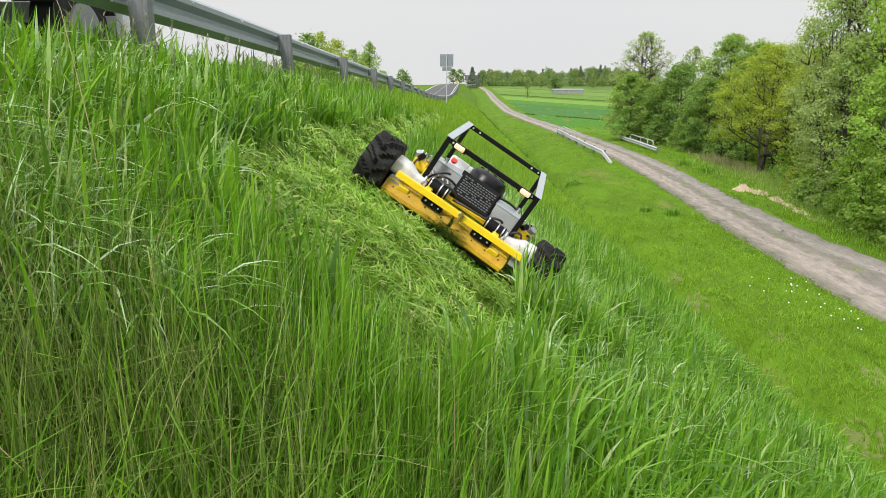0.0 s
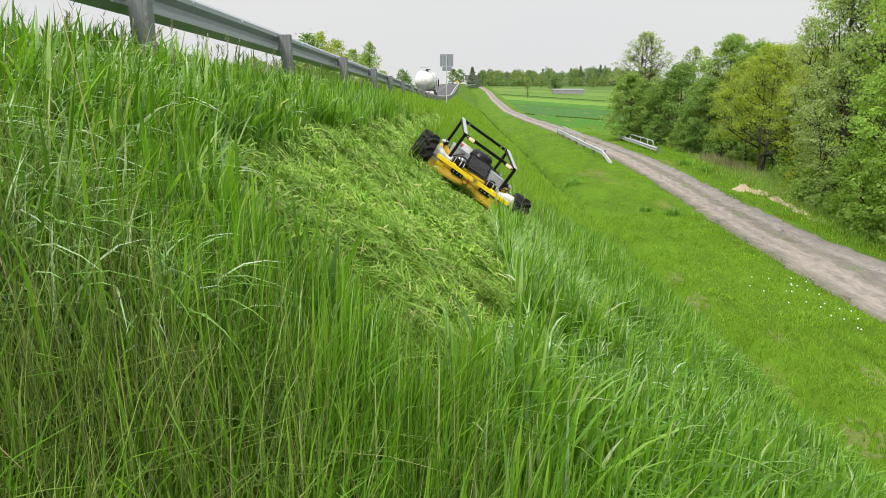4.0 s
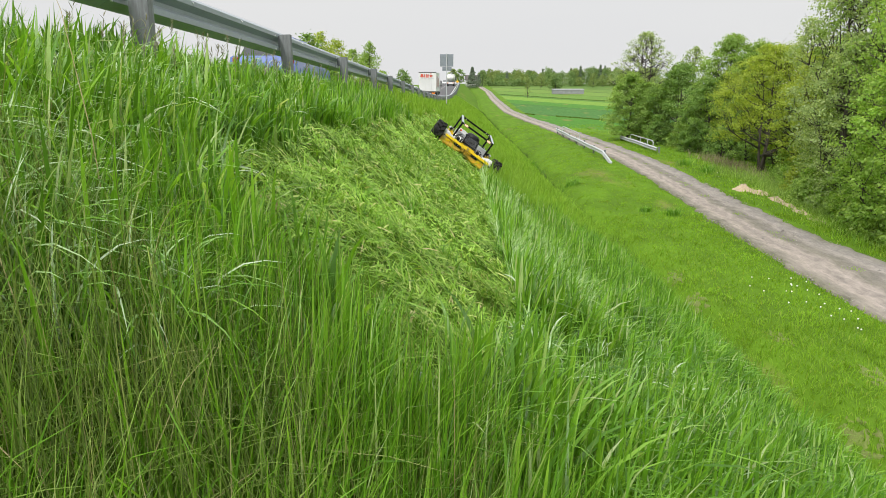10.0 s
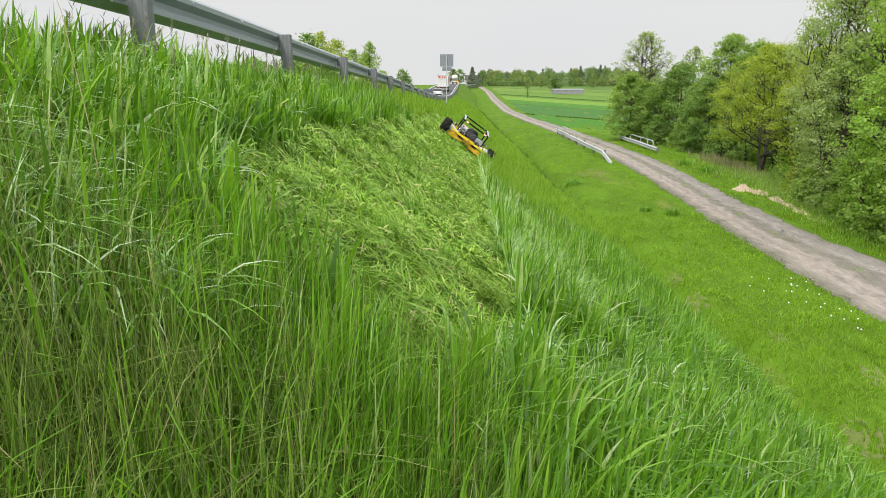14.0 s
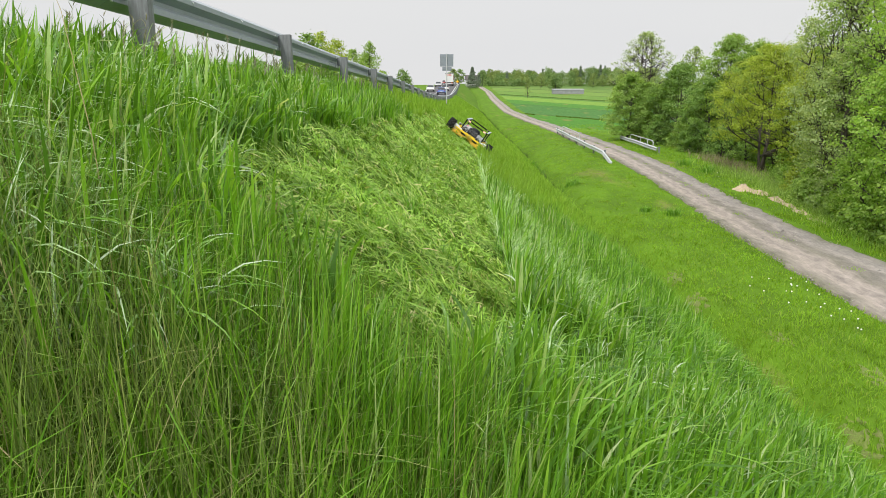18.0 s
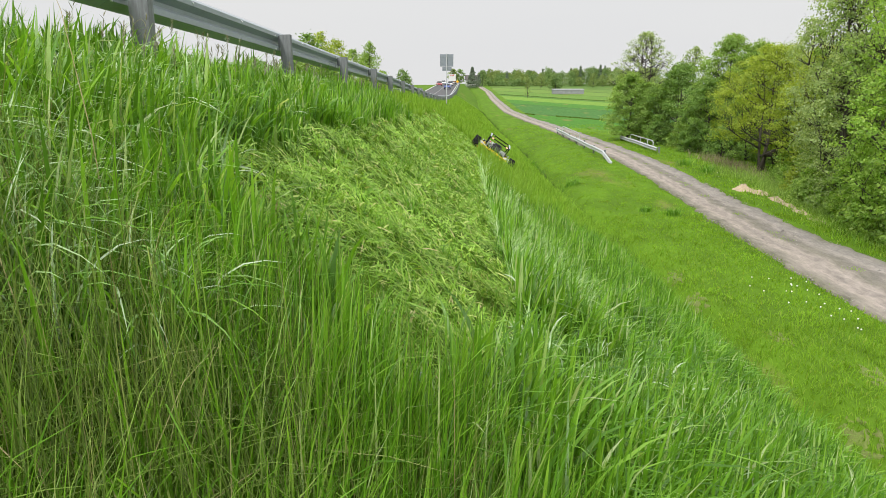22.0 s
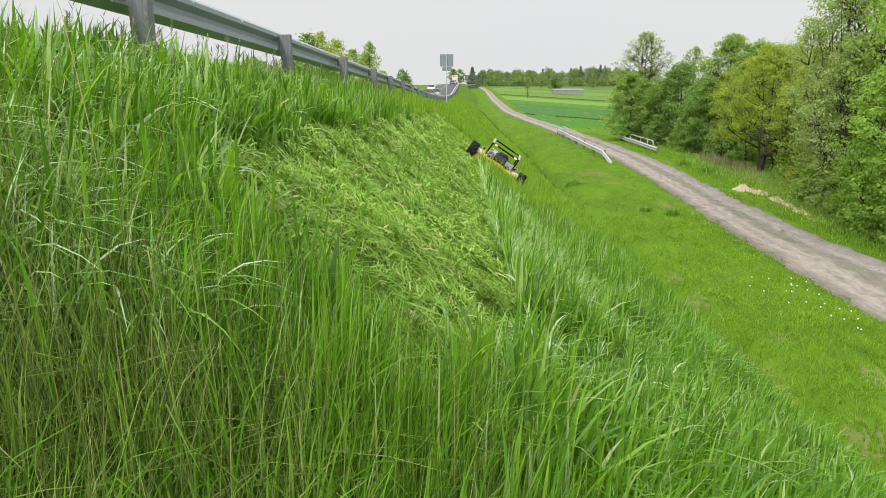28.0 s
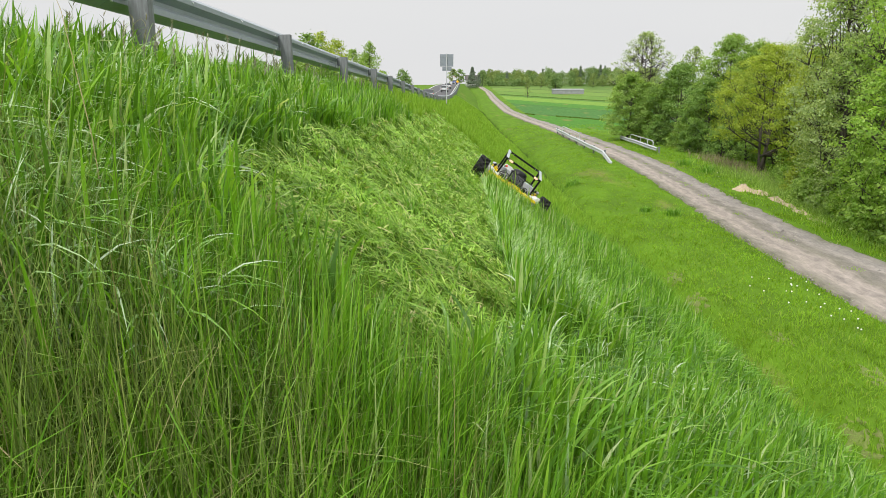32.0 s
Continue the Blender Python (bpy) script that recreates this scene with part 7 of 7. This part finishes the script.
def build_dandelions():
    rng = np.random.default_rng(42)
    first = None
    spots = [(7.1 + 1.2 * rng.random() + 0.02 * k, 12.4 + 3.8 * rng.random()) for k in range(22)] + [(6.9, 15.3), (7.1, 14.9), (7.9, 11.6), (8.3, 12.2), (13.6, 33.5), (13.4, 35.0), (13.9, 36.5)]
    for k, (x, y) in enumerate(spots):
        h = rng.uniform(0.16, 0.28)
        m = pose(x, y, land1(x, y)) @ Matrix.Diagonal((1, 1, 1, 1))
        if first is None:
            first = tagged(empty("dandelion_clock", m), "white dandelion seed head on a thin stalk", "flower", "dandelion clocks")
            part("stalk", cyl(0.004, 0.003, 0.24, pose(0, 0, 0.12), 6), M_STEM, first)
            bm = bmesh.new()
            bmesh.ops.create_icosphere(bm, subdivisions=2, radius=0.017, matrix=pose(0, 0, 0.25))
            for v in bm.verts:
                d = v.co - Vector((0, 0, 0.25))
                v.co += d * rng.uniform(-0.15, 0.35)
            part("seed_head", bm, M_PUFF, first)
        else:
            copy_thing(first, pose(x, y, land1(x, y) - 0.06 + h * 0.25, float(rng.normal(0, 8)), float(rng.normal(0, 8)), 0))


def build_far_buildings():
    x, y = 2.6, 335.0
    z = land1(x, y)
    house = tagged(empty("house", pose(x, y, z)), "small white house with a dark roof on the crest", "house")
    part("wall", box((6.5, 6, 3.2), pose(0, 0, 1.5), 0.02), M_HOUSE, house)
    bm = bmesh.new()
    v = [bm.verts.new(c) for c in ((-3.6, -3.3, 3.0), (3.6, -3.3, 3.0), (3.6, 3.3, 3.0), (-3.6, 3.3, 3.0), (-3.6, 0, 5.4), (3.6, 0, 5.4))]
    for f in ((0, 1, 5, 4), (2, 3, 4, 5), (0, 4, 3), (1, 2, 5), (3, 2, 1, 0)):
        bm.faces.new([v[i] for i in f])
    roof = part("roof", bm, M_ROOF, house)
    part("chimney", box((0.5, 0.5, 1.2), pose(1.5, 0.8, 5.2)), M_HOUSE, roof)
    for xx in (-2, 0, 2):
        w = part("window", box((1.0, 0.08, 1.2), pose(xx, -3.02, 1.6)), M_CARGLASS, house)
        part("window_frame", box((1.16, 0.05, 0.08), pose(xx, -3.05, 2.24)), M_TRUCK_WHITE, w)
    x, y = 35.2, 235.0
    z = land1(x, y)
    shed = tagged(empty("shed", pose(x, y, z)), "long low grey wooden shed at the fields' edge", "shed")
    part("wall", box((10.6, 4, 1.5), pose(0, 0, 0.7), 0.02), M_GREYWOOD, shed)
    part("roof", box((10.9, 4.3, 0.14), pose(0, 0, 1.55, 4, 0, 0), 0.02), M_GREYWOOD, shed)
    for k in range(20):
        part("board", box((0.40, 0.05, 1.35), pose(-4.75 + 0.5 * k, -2.03, 0.65)), M_GREYWOOD, shed)


def build_litter():
    x, y = -0.14, 2.05
    bm = bmesh.new()
    bmesh.ops.create_icosphere(bm, subdivisions=2, radius=0.018)
    rng = np.random.default_rng(3)
    for v in bm.verts:
        v.co *= rng.uniform(0.6, 1.3)
    ob = link_bm("litter", bm, M_FOIL, None, matrix=pose(x, y, land1(x, y) + 0.22))
    tagged(ob, "crumpled scrap of pale foil caught in the grass", "litter")


def build_weeds():
    """Coarse dark tufts on the verge."""
    rng = np.random.default_rng(44)
    for x, y, r, h in ((8.15, 25.6, 0.30, 0.34), (7.4, 26.6, 0.22, 0.26), (14.2, 38.5, 0.5, 0.5), (13.9, 42.0, 0.5, 0.5), (5.9, 36, 0.5, 0.5), (4.6, 44, 0.6, 0.5)):
        n = 160
        xx, yy = x + rng.normal(0, r * 0.5, n), y + rng.normal(0, r * 0.5, n)
        v, q, t = blades(on_land(xx, yy), h * rng.uniform(0.5, 1.2, n), rng.uniform(0.012, 0.03, n), np.abs(rng.normal(0.2, 0.2, n)), rng.uniform(0, 0.6, n), rng)
        tagged(new("weed_tuft", array_mesh("weed_tuft", v, q, t, M_TALL)), "coarse green weed tuft on the verge", "weed", kind="stuff")


build_sign()
build_culvert()
for k, (bx, by, rx, ry) in enumerate(BARE):
    g = np.linspace(-1.15, 1.15, 21)
    GX, GY = np.meshgrid(g, g)
    rr = np.sqrt(GX ** 2 + GY ** 2) + 1.3 * rough_value(GX, GY, 6.0, k + 2.0)
    px, py = bx + GX * rx, by + GY * ry
    gi = np.arange(GX.size).reshape(GX.shape)
    gq = np.stack([gi[:-1, :-1], gi[:-1, 1:], gi[1:, 1:], gi[1:, :-1]], -1).reshape(-1, 4)
    patch = new("bare_soil", array_mesh("bare_soil", np.stack([px, py, land(px, py) + np.where(rr < 0.8, 0.02, -0.06)], -1).reshape(-1, 3), gq, mat=M_BARE, smooth=True))
    tagged(patch, "bare brownish soil showing through thin grass", "soil", kind="structure")
build_sand()
build_dandelions()
build_far_buildings()
build_litter()
build_weeds()


def build_swaying_tufts():
    """Tussocks of long blades in front that rock in the wind."""
    rng = np.random.default_rng(51)
    spots = [(-1.15, 1.75), (-0.95, 2.0), (-1.25, 2.2), (-0.75, 1.65), (-0.85, 2.45), (-0.4, 2.2), (-0.15, 2.5), (0.1, 2.1), (0.35, 2.6), (0.15, 3.1), (0.6, 3.0), (0.9, 3.4), (0.5, 3.7), (1.2, 3.9),
             (-1.5, 2.9), (-1.7, 3.6), (-1.75, 4.6), (-1.65, 5.8), (1.0, 4.8), (1.5, 5.0), (0.8, 2.3), (1.2, 2.9), (1.7, 3.5), (2.0, 4.2)]
    for x, y in spots:
        if mown(x, y) or mown(x - 0.1, y - 0.1):
            continue
        n = 70
        xx, yy = rng.normal(0, 0.07, n), rng.normal(0, 0.07, n)
        z0 = land1(x, y)
        base = on_land(x + xx, y + yy) - np.array([x, y, z0])
        v, q, t = blades(base, rng.uniform(0.28, 0.50, n), (0.0030 + 0.0022 * y) * rng.uniform(0.7, 1.3, n), rng.uniform(0.02, 0.22, n), rng.uniform(0.10, 0.60, n), rng, 0.2, math.pi, 1.0, ARCH, 0.7, 1.05)
        ob = tagged(new("grass_tuft", array_mesh("grass_tuft", v, q, t, M_TALL)), "long green grass tussock stirring in the wind", "grass", kind="stuff")
        ob.matrix_basis = pose(x, y, z0)
        SWAYING.append((ob, 3.2, 1.7 + 0.05 * len(SWAYING) % 0.9))


build_swaying_tufts()


def build_seeding_grass():
    """Tall stalks with feathery purplish seed heads along the crest of the bank."""
    rng = np.random.default_rng(61)
    mat = blade_material("purplish_seed_head", [(0.0, (0.15, 0.17, 0.10)), (0.5, (0.24, 0.24, 0.19)), (1.0, (0.34, 0.33, 0.29))], 0.3, 0.3, 0.7, 0.2)
    for x0, x1, y0, y1, n in ((-2.3, -1.85, 2.3, 4.2, 16), (-2.3, -1.9, 4.2, 9.0, 34), (-2.3, -1.95, 9, 16, 20)):
        x, y = rng.uniform(x0, x1, n), rng.uniform(y0, y1, n)
        h = rng.uniform(0.34, 0.50, n)
        ang = rng.uniform(-0.6, 1.2, n)
        lean = rng.uniform(0.05, 0.22, n)
        wide = 0.0012 + 0.0005 * y
        base = on_land(x, y)
        sets = []
        for a in range(n):
            one = np.random.default_rng(1000 + a)
            sets.append(blades(base[a:a + 1], h[a:a + 1], wide[a:a + 1], lean[a:a + 1], np.zeros(1), one, ang[a], 0.0))
            m = 16
            s = one.uniform(0.72, 1.0, m)
            up = np.sqrt(1 - (0.6 * lean[a]) ** 2)
            p = base[a] + np.stack([np.cos(ang[a]) * lean[a] * h[a] * s, np.sin(ang[a]) * lean[a] * h[a] * s, h[a] * s * up], -1)
            sets.append(blades(p, one.uniform(0.02, 0.06, m), np.full(m, wide[a] * 1.8), one.uniform(0.2, 0.7, m), one.uniform(0, 0.4, m), one))
        grass_object("seeding_grass", sets, mat, "thin grass stalks with feathery purplish seed heads")


build_seeding_grass()


# ---------------------------------------------------------------- motion
def rows_of(keys, pose_of, step):
    """Rows at even steps between the keyed values (seconds, numbers...)."""
    ts = [k[0] for k in keys]
    cols = list(zip(*keys))[1:]
    n = int(round((ts[-1] - ts[0]) / step))
    return [(ts[0] + i * step, pose_of(*[smooth_value(ts, c, ts[0] + i * step) for c in cols])) for i in range(n + 1)]


def smooth_value(ts, vs, t):
    """Monotone-ish cubic between keys."""
    i = max(0, min(len(ts) - 2, int(np.searchsorted(ts, t, side="right")) - 1))
    def slope(k):
        if k <= 0 or k >= len(ts) - 1:
            a, b = (0, 1) if k <= 0 else (len(ts) - 2, len(ts) - 1)
            return (vs[b] - vs[a]) / (ts[b] - ts[a])
        s0 = (vs[k] - vs[k - 1]) / (ts[k] - ts[k - 1])
        s1 = (vs[k + 1] - vs[k]) / (ts[k + 1] - ts[k])
        return 0.0 if s0 * s1 <= 0 else 2 * s0 * s1 / (s0 + s1)
    h = ts[i + 1] - ts[i]
    u = (t - ts[i]) / h
    return (vs[i] * (2 * u ** 3 - 3 * u * u + 1) + h * slope(i) * (u ** 3 - 2 * u * u + u) + vs[i + 1] * (3 * u * u - 2 * u ** 3) + h * slope(i + 1) * (u ** 3 - u * u))


def motions():
    # the mower and its wheels
    rows = rows_of(MOWER_KEYS, lambda x, y, h, roll, pitch: frame_on(x, y, h, 0.003) @ pose(0, 0, 0, 0, roll, 0) @ pose(0, 0, 0, pitch, 0, 0), 0.25)
    walk(mower, rows)
    rolled, last, spin = [], None, 0.0
    for t, m in rows:
        if last is not None:
            d = m.translation - last.translation
            spin += d.dot(m.to_3x3() @ Vector((0, 1, 0))) / WHEEL_R
        rolled.append((t, -math.degrees(spin)))
        last = m
    for wheel, (x, y), size in zip(mower_wheels, WHEEL_AT, WHEEL_SIZE):
        walk(wheel, [(t, pose(x, y, WHEEL_R * size, a / size, 0, 0)) for t, a in rolled])
    # the grass that it lays down
    ts = np.arange(0, 32.01, 0.05)
    my = np.array([smooth_value([k[0] for k in MOWER_KEYS], [k[2] for k in MOWER_KEYS], t) for t in ts])
    for ob, lane, y, m in grass_rows:
        if lane == 0:
            i = int(np.argmax(my + 1.10 > y)) if (my + 1.10 > y).any() else None
        else:
            late = (ts > 18.5) & (my - 0.12 < y) if y < 26.4 else (ts > 18.8)
            i = int(np.argmax(late)) if late.any() else None
        if i is None:
            continue
        t0 = float(ts[i])
        down = m @ pose(0, 0, -0.12, -87 if lane == 0 else 84, 0, 0)
        half = m @ pose(0, 0, -0.005, -42 if lane == 0 else 40, 0, 0)
        if t0 <= 0.35:
            rows = [(0, down), (32, down)]
        else:
            rows = [(0, m), (t0 - 0.3, m), (t0 - 0.1, half), (t0 + 0.1, down)] + ([(32, down)] if t0 < 31.8 else [])
            if t0 >= 31.8:
                rows = [(0, m), (31.6, m), (32, half)]
        walk(ob, rows)
    # the wind
    for k, (ob, swing, period) in enumerate(SWAYING):
        rest = ob.matrix_basis.copy()
        n = int(round(32 / (period / 4)))
        rows = []
        for i in range(n + 1):
            t = 32.0 * i / n
            gust = 0.6 + 0.4 * math.sin(t * 0.55 + rest.translation.y * 0.4)
            a = swing * gust * math.sin(i * math.pi / 2 + k * 1.9)
            rows.append((t, Matrix.Translation(rest.translation) @ pose(0, 0, 0, a * 0.4, a, 0) @ rest.to_3x3().to_4x4()))
        walk(ob, rows)
    # the road's traffic
    for ob, keys, lane, turn in TRAFFIC:
        walk(ob, rows_of(keys, lambda y: on_road(lane, y, turn), 0.5))


def on_road(x, y, turn):
    pitch = math.degrees(math.atan2(float(road_z(y + 3)) - float(road_z(y - 3)), 6.0))
    return pose(x, y, float(road_z(y)) + 0.055, pitch, 0, 0) @ pose(0, 0, 0, 0, 0, turn)


motions()
